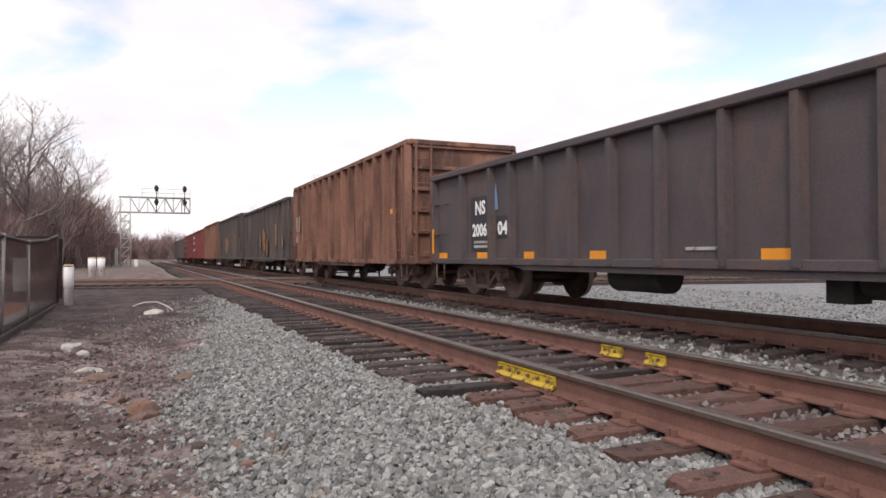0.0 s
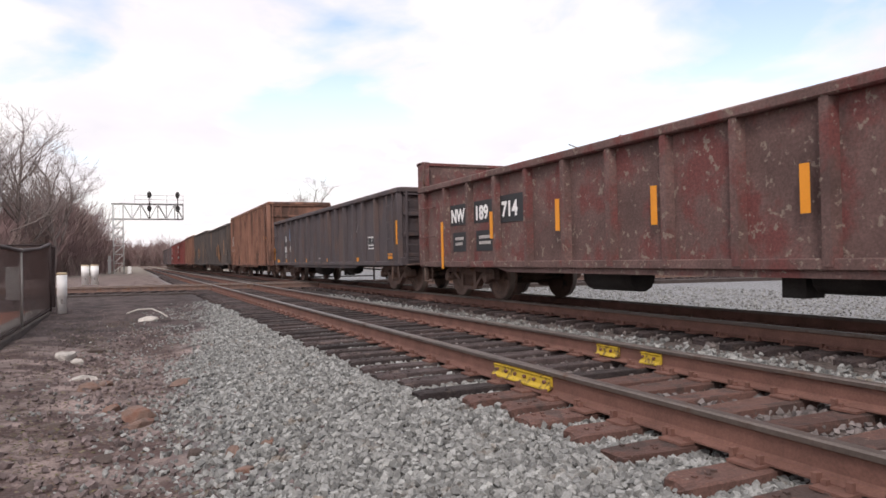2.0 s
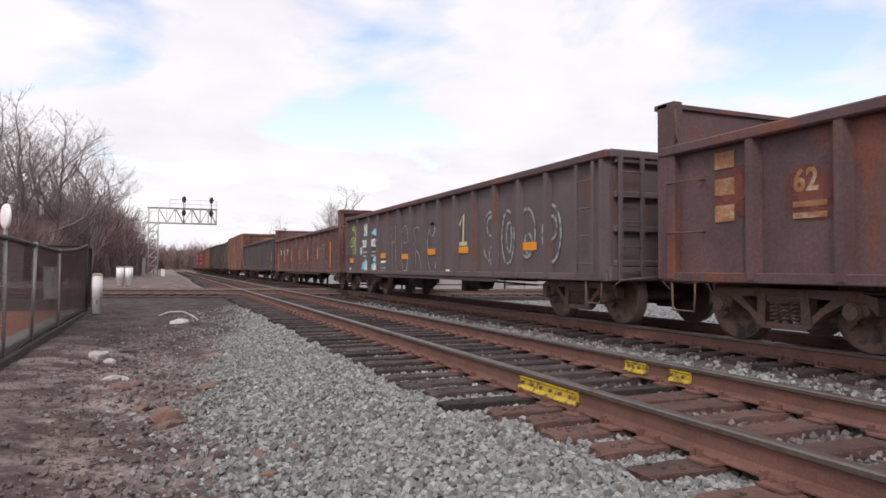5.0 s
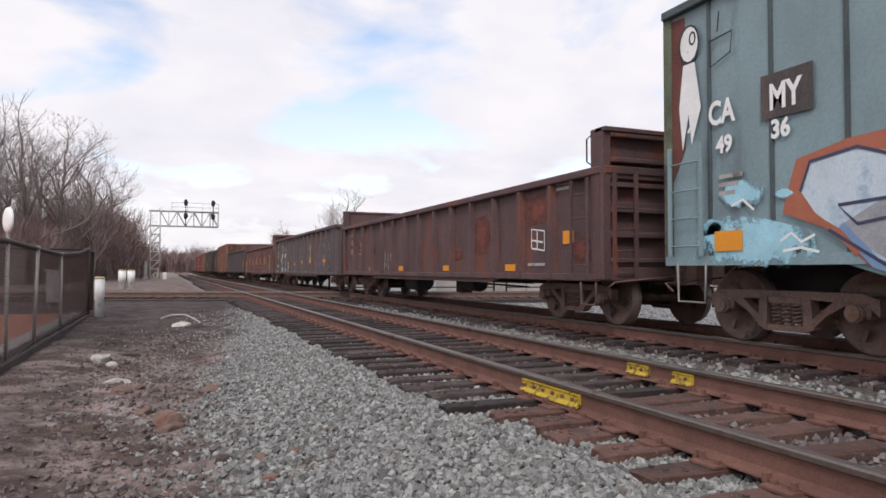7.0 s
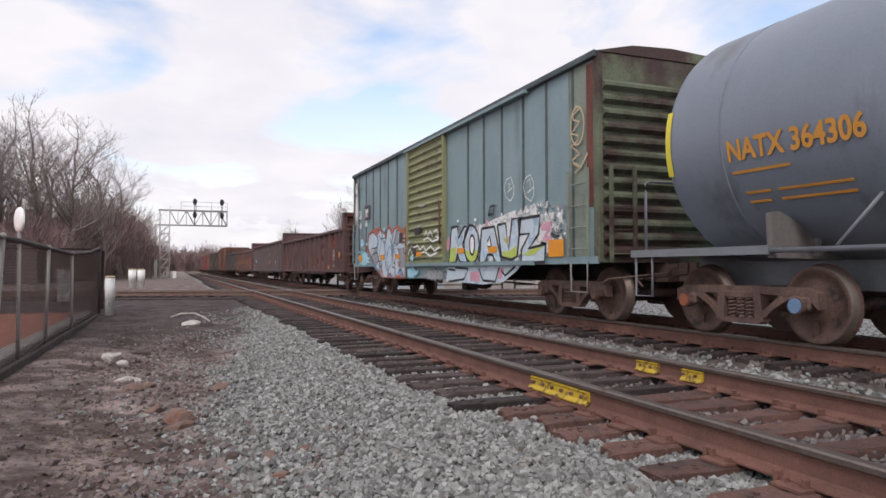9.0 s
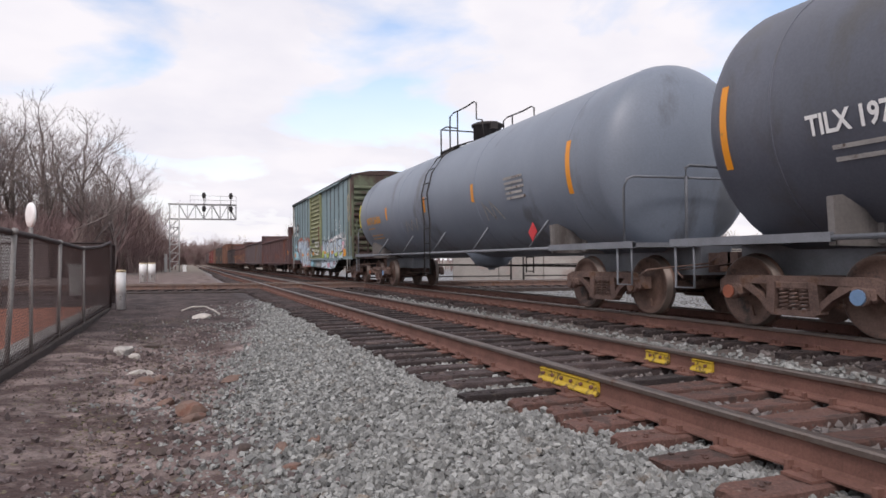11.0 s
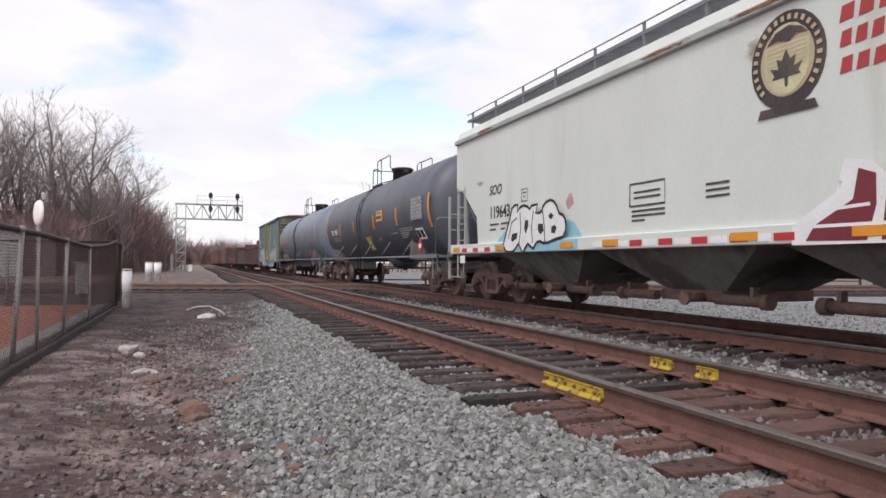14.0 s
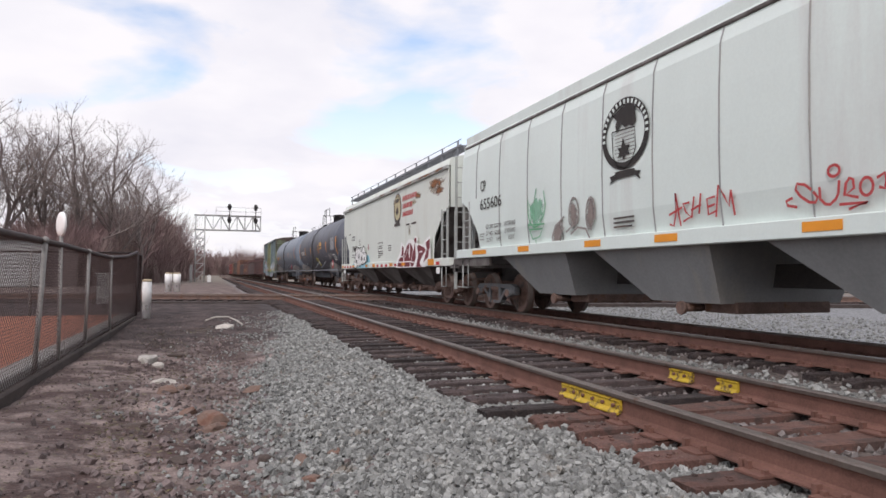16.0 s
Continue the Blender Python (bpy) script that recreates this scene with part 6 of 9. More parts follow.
    blob(car, "paint_splash", x - 0.003, [[q(11.04, 1.96), q(11.03, 1.93), q(10.99, 1.93), q(10.95, 1.94), q(10.93, 1.97), q(10.95, 2.0), q(10.99, 2.0), q(11.03, 1.99)]], "white_paint", "white paint drip")
    blob(car, "paint_splash", x - 0.003, [[q(12.88, 1.98), q(12.87, 1.96), q(12.84, 1.95), q(12.81, 1.97), q(12.8, 1.99), q(12.81, 2.01), q(12.84, 2.02), q(12.87, 2.01)]], "white_paint", "white paint drip")
    blob(car, "paint_splash", x - 0.003, [[q(13.42, 1.96), q(13.41, 1.94), q(13.37, 1.93), q(13.34, 1.94), q(13.32, 1.98), q(13.34, 2.0), q(13.37, 2.01), q(13.41, 2.0)]], "white_paint", "white paint drip")
    blob(car, "paint_splash", x - 0.003, [[q(14.55, 1.82), q(14.54, 1.8), q(14.51, 1.79), q(14.49, 1.8), q(14.47, 1.83), q(14.49, 1.86), q(14.51, 1.86), q(14.54, 1.85)]], "white_paint", "white paint drip")
    blob(car, "paint_splash", x - 0.003, [[q(10.06, 2.0), q(10.05, 1.98), q(10.01, 1.97), q(9.97, 1.98), q(9.96, 2.01), q(9.97, 2.03), q(10.01, 2.04), q(10.05, 2.02)]], "white_paint", "white paint drip")
    blob(car, "paint_splash", x - 0.003, [[q(12.33, 1.99), q(12.32, 1.97), q(12.29, 1.96), q(12.27, 1.97), q(12.26, 1.99), q(12.27, 2.01), q(12.29, 2.02), q(12.32, 2.01)]], "white_paint", "white paint drip")
    strokes(car, "scrawl", x - 0.004, [[q(12.41, 2.51), q(12.52, 2.67), q(12.71, 2.7), q(12.85, 2.47), q(12.82, 2.31), q(12.68, 2.22), q(12.49, 2.33), q(12.41, 2.51)]], 0.02, "white_paint", "white line drawing")
    strokes(car, "scrawl", x - 0.004, [[q(12.58, 2.57), q(12.68, 2.58), q(12.64, 2.48)]], 0.02, "white_paint", "white line drawing")
    strokes(car, "scrawl", x - 0.004, [[q(12.56, 2.41), q(12.77, 2.49)]], 0.02, "white_paint", "white line drawing")
    strokes(car, "scrawl", x - 0.004, [[q(13.22, 2.47), q(13.31, 2.6), q(13.49, 2.65), q(13.61, 2.5), q(13.63, 2.25), q(13.52, 2.14), q(13.3, 2.25), q(13.22, 2.47)]], 0.02, "white_paint", "white line drawing")
    strokes(car, "scrawl", x - 0.004, [[q(13.38, 2.52), q(13.47, 2.58), q(13.5, 2.42)]], 0.02, "white_paint", "white line drawing")
    strokes(car, "scrawl", x - 0.004, [[q(13.38, 2.31), q(13.57, 2.38)]], 0.02, "white_paint", "white line drawing")
    strokes(car, "scrawl", x - 0.004, [[q(13.59, 2.41), q(13.64, 2.35)]], 0.02, "white_paint", "white line drawing")
    strokes(car, "scrawl", x - 0.08, [[q(7.93, 1.76), q(8.05, 1.87), q(8.19, 1.72), q(8.36, 1.86), q(8.53, 1.7)]], 0.045, "white_paint", "white scrawl on the door")
    strokes(car, "scrawl", x - 0.08, [[q(8.61, 1.83), q(8.82, 1.86), q(8.93, 1.74), q(8.69, 1.7), q(9.01, 1.66)]], 0.045, "white_paint", "white scrawl on the door")
    strokes(car, "scrawl", x - 0.08, [[q(7.84, 1.64), q(8.19, 1.69), q(8.53, 1.57), q(9.01, 1.64)]], 0.045, "white_paint", "white scrawl on the door")
    strokes(car, "scrawl", x - 0.08, [[q(7.08, 1.46), q(7.37, 1.51), q(7.56, 1.39), q(7.84, 1.49), q(8.05, 1.35), q(8.4, 1.47), q(8.66, 1.33), q(9.01, 1.42)]], 0.045, "white_paint", "white scrawl on the door")
    strokes(car, "scrawl", x - 0.08, [[q(7.47, 1.28), q(7.93, 1.33), q(8.36, 1.21), q(8.85, 1.29)]], 0.045, "white_paint", "white scrawl on the door")
    strokes(car, "scrawl", x - 0.08, [[q(6.56, 1.26), q(6.77, 1.43), q(6.98, 1.24)]], 0.045, "white_paint", "white scrawl on the door")
    strokes(car, "scrawl", x - 0.08, [[q(6.34, 1.53), q(6.56, 1.6)]], 0.045, "white_paint", "white scrawl on the door")
    blob(car, "paint_splash", x - 0.075, [[q(7.08, 2.0), q(7.62, 2.0), q(7.58, 1.82), q(7.12, 1.81)]], "black_paint", "dark paint patch on the door")
    strokes(car, "scrawl", x - 0.075, [[q(7.47, 2.57), q(7.93, 2.56)]], 0.05, "faded_white", "white drips on the door")
    strokes(car, "scrawl", x - 0.075, [[q(7.31, 2.04), q(7.66, 2.04)]], 0.05, "faded_white", "white drips on the door")
    blob(car, "paint_splash", x - 0.009, [[q(7.56, 0.87), q(9.31, 0.92), q(9.31, 0.57), q(7.56, 0.55)]], "spray_grey", "grey spray below the door")
    strokes(car, "scrawl", x - 0.013, [[q(7.75, 0.63), q(7.93, 0.83), q(8.16, 0.63)]], 0.04, "faded_white", "white scrawl below the door")
    strokes(car, "scrawl", x - 0.013, [[q(8.28, 0.83), q(8.4, 0.64), q(8.61, 0.82)]], 0.04, "faded_white", "white scrawl below the door")
    strokes(car, "scrawl", x - 0.013, [[q(8.72, 0.64), q(8.77, 0.82), q(8.98, 0.75), q(8.77, 0.68)]], 0.04, "faded_white", "white scrawl below the door")
    strokes(car, "scrawl", x - 0.013, [[q(9.04, 0.65), q(9.16, 0.82), q(9.28, 0.65)]], 0.04, "faded_white", "white scrawl below the door")
    strokes(car, "scrawl", x - 0.01, [[q(15.05 + 0.13 * math.sin(i * 1.9), 3.6 - i * 0.075) for i in range(16)], arc(h - 15.1, 3.25, 0.2, 0.32, 0, 360), [q(15.0, 2.65), q(15.2, 2.55), q(15.4, 2.75)]], 0.035, "tan_cap", "cream scrawl")
    for a, z, ww, hh in ((1.1, 1.25, 0.42, 0.24), (3.8, 1.25, 0.42, 0.16), (5.4, 1.25, 0.35, 0.14), (7.5, 1.28, 0.4, 0.12), (10.2, 1.3, 0.4, 0.12), (11.9, 1.28, 0.4, 0.13), (14.42, 1.24, 0.5, 0.3)):
        reflector(car, h - a, z, ww, hh, x - (0.02 if a != 7.5 else 0.09))
    add_couplers(car, h, 0.6)
    equipment(car, h, False)
    return car


boxcar(-54.4, -70.05)


# ---- tank cars ----
def tank_car(far, near, material, label, ladder_at, group="freight cars of the train"):
    car, h = start_car("tank_car", label, "tank car", far, near, group)
    R, zc, head = 1.58, 2.53, 0.6
    a = h - 0.3
    prof = [(-a, 0.02)] + [(-a + head * (1 - math.cos(t)), R * math.sin(t)) for t in [math.pi / 2 * k / 9 for k in range(1, 10)]] 
    prof = prof + [(-a * 0.33, R), (-0.2, R), (a * 0.33, R)] + [(-s, r) for s, r in prof[::-1]]
    b = Build().lathe(prof, 48, 1, (0, 0, zc))
    part("tank", b, material, car, "")
    for yy in (-0.9 * a + head, -0.35 * a, 0.35 * a, 0.9 * a - head):
        w = Build().lathe([(yy - 0.015, R), (yy - 0.012, R + 0.006), (yy + 0.012, R + 0.006), (yy + 0.015, R)], 48, 1, (0, 0, zc))
        part("weld_seam", w, material, car)
    for s in (-1, 1):
        # end platform, saddle and handrail
        b = Build()
        b.box(-1.55, 1.55, s * (h - 1.05), s * (h + 0.02), 1.05, 1.12)
        b.box(-1.56, -1.5, s * (h - 2.4), s * (h + 0.02), 1.04, 1.14)
        b.box(1.5, 1.56, s * (h - 2.4), s * (h + 0.02), 1.04, 1.14)
        b.box(-0.3, 0.3, s * (h - 3.2), s * (h + 0.02), 0.62, 1.05)
        part("end_platform", b, "rail_grey", car, "grey end platform")
        for k in (-1, 1):
            b = Build()
            b.prism([(k * 0.4, 0.98), (k * 1.5, 1.0), (k * 1.53, 1.5), (k * 1.4, 1.52), (k * 0.9, 1.3)], 1, s * (h - 2.42), s * (h - 2.34))
            b.prism([(s * (h - 2.2), 1.02), (s * (h - 2.5), 1.02), (s * (h - 2.45), 1.75), (s * (h - 2.35), 1.8)], 0, k * 0.85, k * 0.9)
            part("saddle", b, "hopper_under", car, "steel tank saddle")
        b = Build()
        for k in (-1, 1):
            b.tube([(k * 1.5, s * (h - 0.25), 1.1), (k * 1.5, s * (h - 0.25), 1.95), (k * 1.47, s * (h - 0.21), 2.08), (k * 1.38, s * (h - 0.18), 2.12), (k * 0.4, s * (h - 0.1), 2.12)], 0.02, 8)
        b.tube([(-0.4, s * (h - 0.1), 2.12), (0.4, s * (h - 0.1), 2.12)], 0.02, 8)
        part("end_handrail", b, "rail_grey", car, "bent pipe handrail")
        b = Build()
        b.tube([(-1.52, s * (h - 0.4), 1.05), (-1.52, s * (h - 0.4), 0.5), (-1.52, s * (h - 0.05), 0.5), (-1.52, s * (h - 0.05), 1.05)], 0.018, 6)
        part("step", b, "rail_grey", car, "bent bar step")
        add_truck(car, s * (h - 1.48), ("g_blue", "g_rust") if s > 0 else None)
    for k in (-1, 1):
        b = Build()
        b.tube([(k * 1.53, -h + 2.3, 1.08), (k * 1.53, h - 2.3, 1.08)], 0.03, 8)
        part("side_rail", b, "rail_grey", car, "long grey side rail pipe")
        for i in range(5):
            y = -h + 3.2 + (2 * h - 6.4) * i / 4
            st = Build().tube([(k * 1.53, y, 1.1), (k * 1.25, y - 0.35, 1.68)], 0.022, 6)
            part("rail_strut", st, "rail_grey", car)
    y = h - ladder_at
    for k in (-1, 1):
        b = Build()
        for yy in (y - 0.22, y + 0.22):
            pts = [(k * 1.56, yy, 0.5), (k * 1.56, yy, 2.0)] + [(k * (R + 0.06) * math.cos(t), yy, zc + (R + 0.06) * math.sin(t)) for t in [radians(d) for d in (-15, 5, 25, 45, 65, 80)]]
            b.tube(pts, 0.018, 6)
        for i in range(4):
            b.tube([(k * 1.56, y - 0.22, 0.55 + i * 0.4), (k * 1.56, y + 0.22, 0.55 + i * 0.4)], 0.014, 6)
        for d in (0, 15, 30, 45, 60):
            t = radians(d)
            p = (k * (R + 0.06) * math.cos(t), zc + (R + 0.06) * math.sin(t))
            b.tube([(p[0], y - 0.22, p[1]), (p[0], y + 0.22, p[1])], 0.014, 6)
        part("ladder", b, "under_dark", car, "dark curved tank ladder")
    top = zc + R
    b = Build()
    b.lathe([(top - 0.1, 0.38), (top + 0.36, 0.38), (top + 0.37, 0.43), (top + 0.43, 0.43), (top + 0.47, 0.34), (top + 0.49, 0.05)], 20, 2, (0, y - 0.57, 0))
    b.box(-0.1, 0.1, y - 1.02, y - 0.87, top + 0.25, top + 0.45)
    part("manway", b, "under_dark", car, "dark bolted manway dome")
    b = Build()
    b.box(-0.85, 0.85, y - 0.50, y + 0.80, top - 0.22, top - 0.18)
    b.box(-0.85, -0.8, y - 0.50, y + 0.80, top - 0.26, top - 0.14)
    part("top_platform", b, "under_dark", car, "dark grating platform")
    b = Build()
    for s in (-1, 1):
        b.tube([(s * 0.82, y + 0.80, top - 0.2), (s * 0.82, y + 0.80, top + 0.5), (s * 0.82, y + 0.35, top + 0.5), (s * 0.82, y - 0.45, top + 0.31)], 0.02, 6)
        b.tube([(s * 0.82, y + 0.10, top - 0.2), (s * 0.82, y + 0.10, top + 0.72), (s * 0.82, y - 0.15, top + 0.78), (s * 0.82, y - 1.05, top + 0.76), (s * 0.82, y - 1.55, top + 0.78), (s * 0.82, y - 1.70, top + 0.72), (s * 0.82, y - 1.70, top + 0.31), (s * 0.82, y - 2.05, top + 0.22), (s * 0.82, y - 2.15, top - 0.25)], 0.02, 6)
        b.tube([(s * 0.82, y - 0.45, top - 0.2), (s * 0.82, y - 0.45, top + 0.77)], 0.02, 6)
    b.tube([(-0.82, y + 0.80, top + 0.5), (0.82, y + 0.80, top + 0.5)], 0.02, 6)
    part("top_handrail", b, "under_dark", car, "dark bent safety rail round the manway")
    b = Build()
    b.lathe([(zc - R - 0.28, 0.12), (zc - R - 0.2, 0.42), (zc - R + 0.15, 0.7)], 18, 2, (0, -0.4, 0))
    b.tube([(0, -0.4, 1.0), (0, -0.4, 0.62)], 0.09, 10)
    part("bottom_outlet", b, material, car, "dark bottom outlet valve")
    b = Build()
    b.tube([(0.9, -h + 2, 0.72), (0.9, h - 2, 0.72)], 0.03, 6)
    part("train_line", b, "under_dark", car, "dark brake pipes")
    add_couplers(car, h, 0.5)

    def on_shell(z):
        return pose(0, 0, zc, 0, math.degrees(math.asin((z - zc) / R)), 0)
    return car, h, on_shell, -R - 0.01


def shell_bars(car, base, x, y, z, rows, material, height=0.05, gap=0.09):
    for ob in bars(car, x, y, z, rows, material, height, gap):
        ob.matrix_basis = base


def shell_text(text, size, y, dz, x, material, car, base, label, wide=1.0, weight=0.01):
    ob = lettering(text, size, y, dz, x, material, car, label, wide, weight)
    ob.matrix_basis = base @ ob.matrix_basis


def shell_plate(car, name, base, x, y, w, h, material, label, dz=0.0):
    b = Build()
    b.box(x - 0.004, x + 0.01, y - w / 2, y + w / 2, dz - h / 2, dz + h / 2)
    return part(name, b, material, car, label, base)


def shell_band(car, y, z0, z1, w=0.13, paint="orange"):
    """A yellow strip bent round the shell."""
    b, n = Build(), 8
    vs = []
    for i in range(n + 1):
        t = math.asin(max(-0.99, min(0.99, (z0 + (z1 - z0) * i / n - 2.53) / 1.58)))
        for yy in (y - w / 2, y + w / 2):
            for r in (1.58, 1.587):
                vs.append((-r * math.cos(t), yy, 2.53 + r * math.sin(t)))
    fs = []
    for i in range(n):
        o = 4 * i
        fs += [(o + 1, o + 3, o + 7, o + 5), (o, o + 1, o + 5, o + 4), (o + 2, o + 6, o + 7, o + 3)]
    b.add(vs, fs)
    part("reflector", b, paint, car, "yellow reflective strip")


car, h, shell, sx = tank_car(-71.0, -88.1, "tank_grey", "blue-grey tank car with yellow lettering and a top platform", 8.2)
m_ = shell(2.3)
shell_text("NATX 364306", 0.34, h - 1.82, -0.15, sx, "letter_orange", car, m_, "yellow car number", 0.85, 0.01)
shell_bars(car, shell(1.98), sx, h - 1.85, 0.02, (0.8,), "letter_orange", 0.03)
shell_bars(car, shell(1.76), sx, h - 1.95, 0.0, (0.35, 0.3), "letter_orange", 0.028, 0.12)
shell_bars(car, shell(1.76), sx, h - 2.4, 0.0, (0.9, 0.9), "letter_orange", 0.028, 0.12)
shell_band(car, h - 0.82, 2.1, 2.95, 0.09, "sign_yellow")
for a_, z0_, z1_ in ((4.3, 2.2, 2.6), (8.0, 2.2, 2.6), (11.3, 2.2, 2.6), (15.4, 2.0, 2.9)):
    shell_band(car, h - a_, z0_, z1_)
strokes(car, "scrawl", sx + 0.002, [[(h - 6.0 - i * 0.12, 0.25 * ((i * 5) % 4) / 2) for i in range(12)], [(h - 11.8 - i * 0.1, 0.3 * ((i * 3) % 4) / 2) for i in range(9)]], 0.06, "faded_white", "white scrawl", m=shell(1.75))
shell_bars(car, shell(2.2), sx, h - 13.0, 0.3, (0.8, 0.8, 0.8, 0.7, 0.8), "faded_white", 0.05, 0.1)
b_ = Build().prism([(h - 14.0, 1.4), (h - 14.16, 1.58), (h - 14.32, 1.4), (h - 14.16, 1.22)], 0, -1.59, -1.575)
part("placard", b_, "sign_red", car, "red diamond hazard placard")

car, h, shell, sx = tank_car(-88.95, -105.35, "tank_black", "dark grey tank car with white lettering and yellow plates", 7.63)
shell_text("TILX 197823", 0.3, h - 2.15, -0.05, sx, "white_paint", car, shell(2.2), "white car number", 0.8, 0.008)
strokes(car, "stencil_box", sx, [[(h - 3.72, -0.12), (h - 3.94, -0.12), (h - 3.94, 0.18), (h - 3.72, 0.18), (h - 3.72, -0.12)]], 0.02, "white_paint", "white-framed stencil box", m=shell(2.25))
shell_bars(car, shell(1.92), sx, h - 2.4, 0.06, (0.75, 0.8), "faded_white", 0.045, 0.13)
shell_bars(car, shell(1.92), sx, h - 3.3, 0.06, (0.4, 0.45), "faded_white", 0.045, 0.13)
shell_band(car, h - 1.0, 1.95, 2.95, 0.1)
for a_, z0_, z1_ in ((4.08, 2.1, 2.6), (6.55, 2.15, 2.55), (9.75, 2.1, 2.6), (12.6, 2.1, 2.65), (15.75, 1.9, 2.85)):
    shell_band(car, h - a_, z0_, z1_)
shell_plate(car, "sign_plate", shell(2.52), sx, h - 10.6, 0.75, 0.36, "sign_orange", "orange-tan notice plate")
shell_bars(car, shell(2.52), sx - 0.005, h - 10.3, -0.1, (0.6,), "black_paint", 0.09)
shell_bars(car, shell(2.52), sx - 0.005, h - 10.35, 0.08, (0.5,), "black_paint", 0.03)
b_ = Build().box(sx - 0.004, sx + 0.01, h - 8.72, h - 8.17, -0.28, 0.28)
b_.v = [(x, y - z * 0.35, z) for x, y, z in b_.v]
part("sign_plate", b_, "sign_yellow", car, "yellow notice sheet", shell(1.62))
b_ = Build().box(sx - 0.008, sx + 0.01, h - 8.65, h - 8.39, -0.2, 0.08)
b_.v = [(x, y - z * 0.35, z) for x, y, z in b_.v]
part("sign_plate", b_, "white_paint", car, "white notice sheet", shell(1.62))
shell_plate(car, "stencil_plate", shell(2.48), sx, h - 14.72, 1.05, 0.66, "tank_grey", "stencilled data table")
for i in range(6):
    shell_bars(car, shell(2.48), sx - 0.005, h - 14.24, 0.24 - i * 0.1, (0.96,), "faded_white", 0.06)
shell_plate(car, "stencil_plate", shell(1.76), sx, h - 14.62, 0.62, 0.36, "white_paint", "white-framed stencil box")
shell_plate(car, "stencil_plate", shell(1.76), sx - 0.004, h - 14.46, 0.22, 0.24, "black_paint", "black stencil panel")
shell_plate(car, "stencil_plate", shell(1.76), sx - 0.004, h - 14.78, 0.24, 0.24, "black_paint", "black stencil panel")
for a_, z_, rows_ in ((12.75, 1.95, (1.3, 1.3, 0.9, 0.75, 0.5)), (11.7, 1.85, (0.7,)), (9.95, 1.75, (0.3, 0.4)), (8.85, 1.85, (0.2, 0.25, 0.2))):
    shell_bars(car, shell(z_), sx, h - a_, 0.0, rows_, "faded_white", 0.035, 0.07)
b_ = Build().prism([(h - 14.95, 1.38), (h - 15.13, 1.62), (h - 15.31, 1.38), (h - 15.13, 1.14)], 0, -1.6, -1.585)
part("placard", b_, "sign_red", car, "red and white diamond hazard placard")
b_ = Build().box(-1.606, -1.59, h - 15.23, h - 15.03, 1.32, 1.44)
part("placard_panel", b_, "white_paint", car, "white panel with small dark figures")
strokes(car, "scrawl", sx + 0.002, [[(h - 5.3 - i * 0.17, 0.45 * ((i * 5) % 4) / 3) for i in range(14)], arc(h - 6.9, 0.2, 0.3, 0.22, 0, 360), [(h - 6.2, 0.5), (h - 6.5, -0.1)], [(h - 7.0, 0.5), (h - 6.7, -0.1)]], 0.022, "g_grey", "faint grey scrawl", m=shell(1.9))


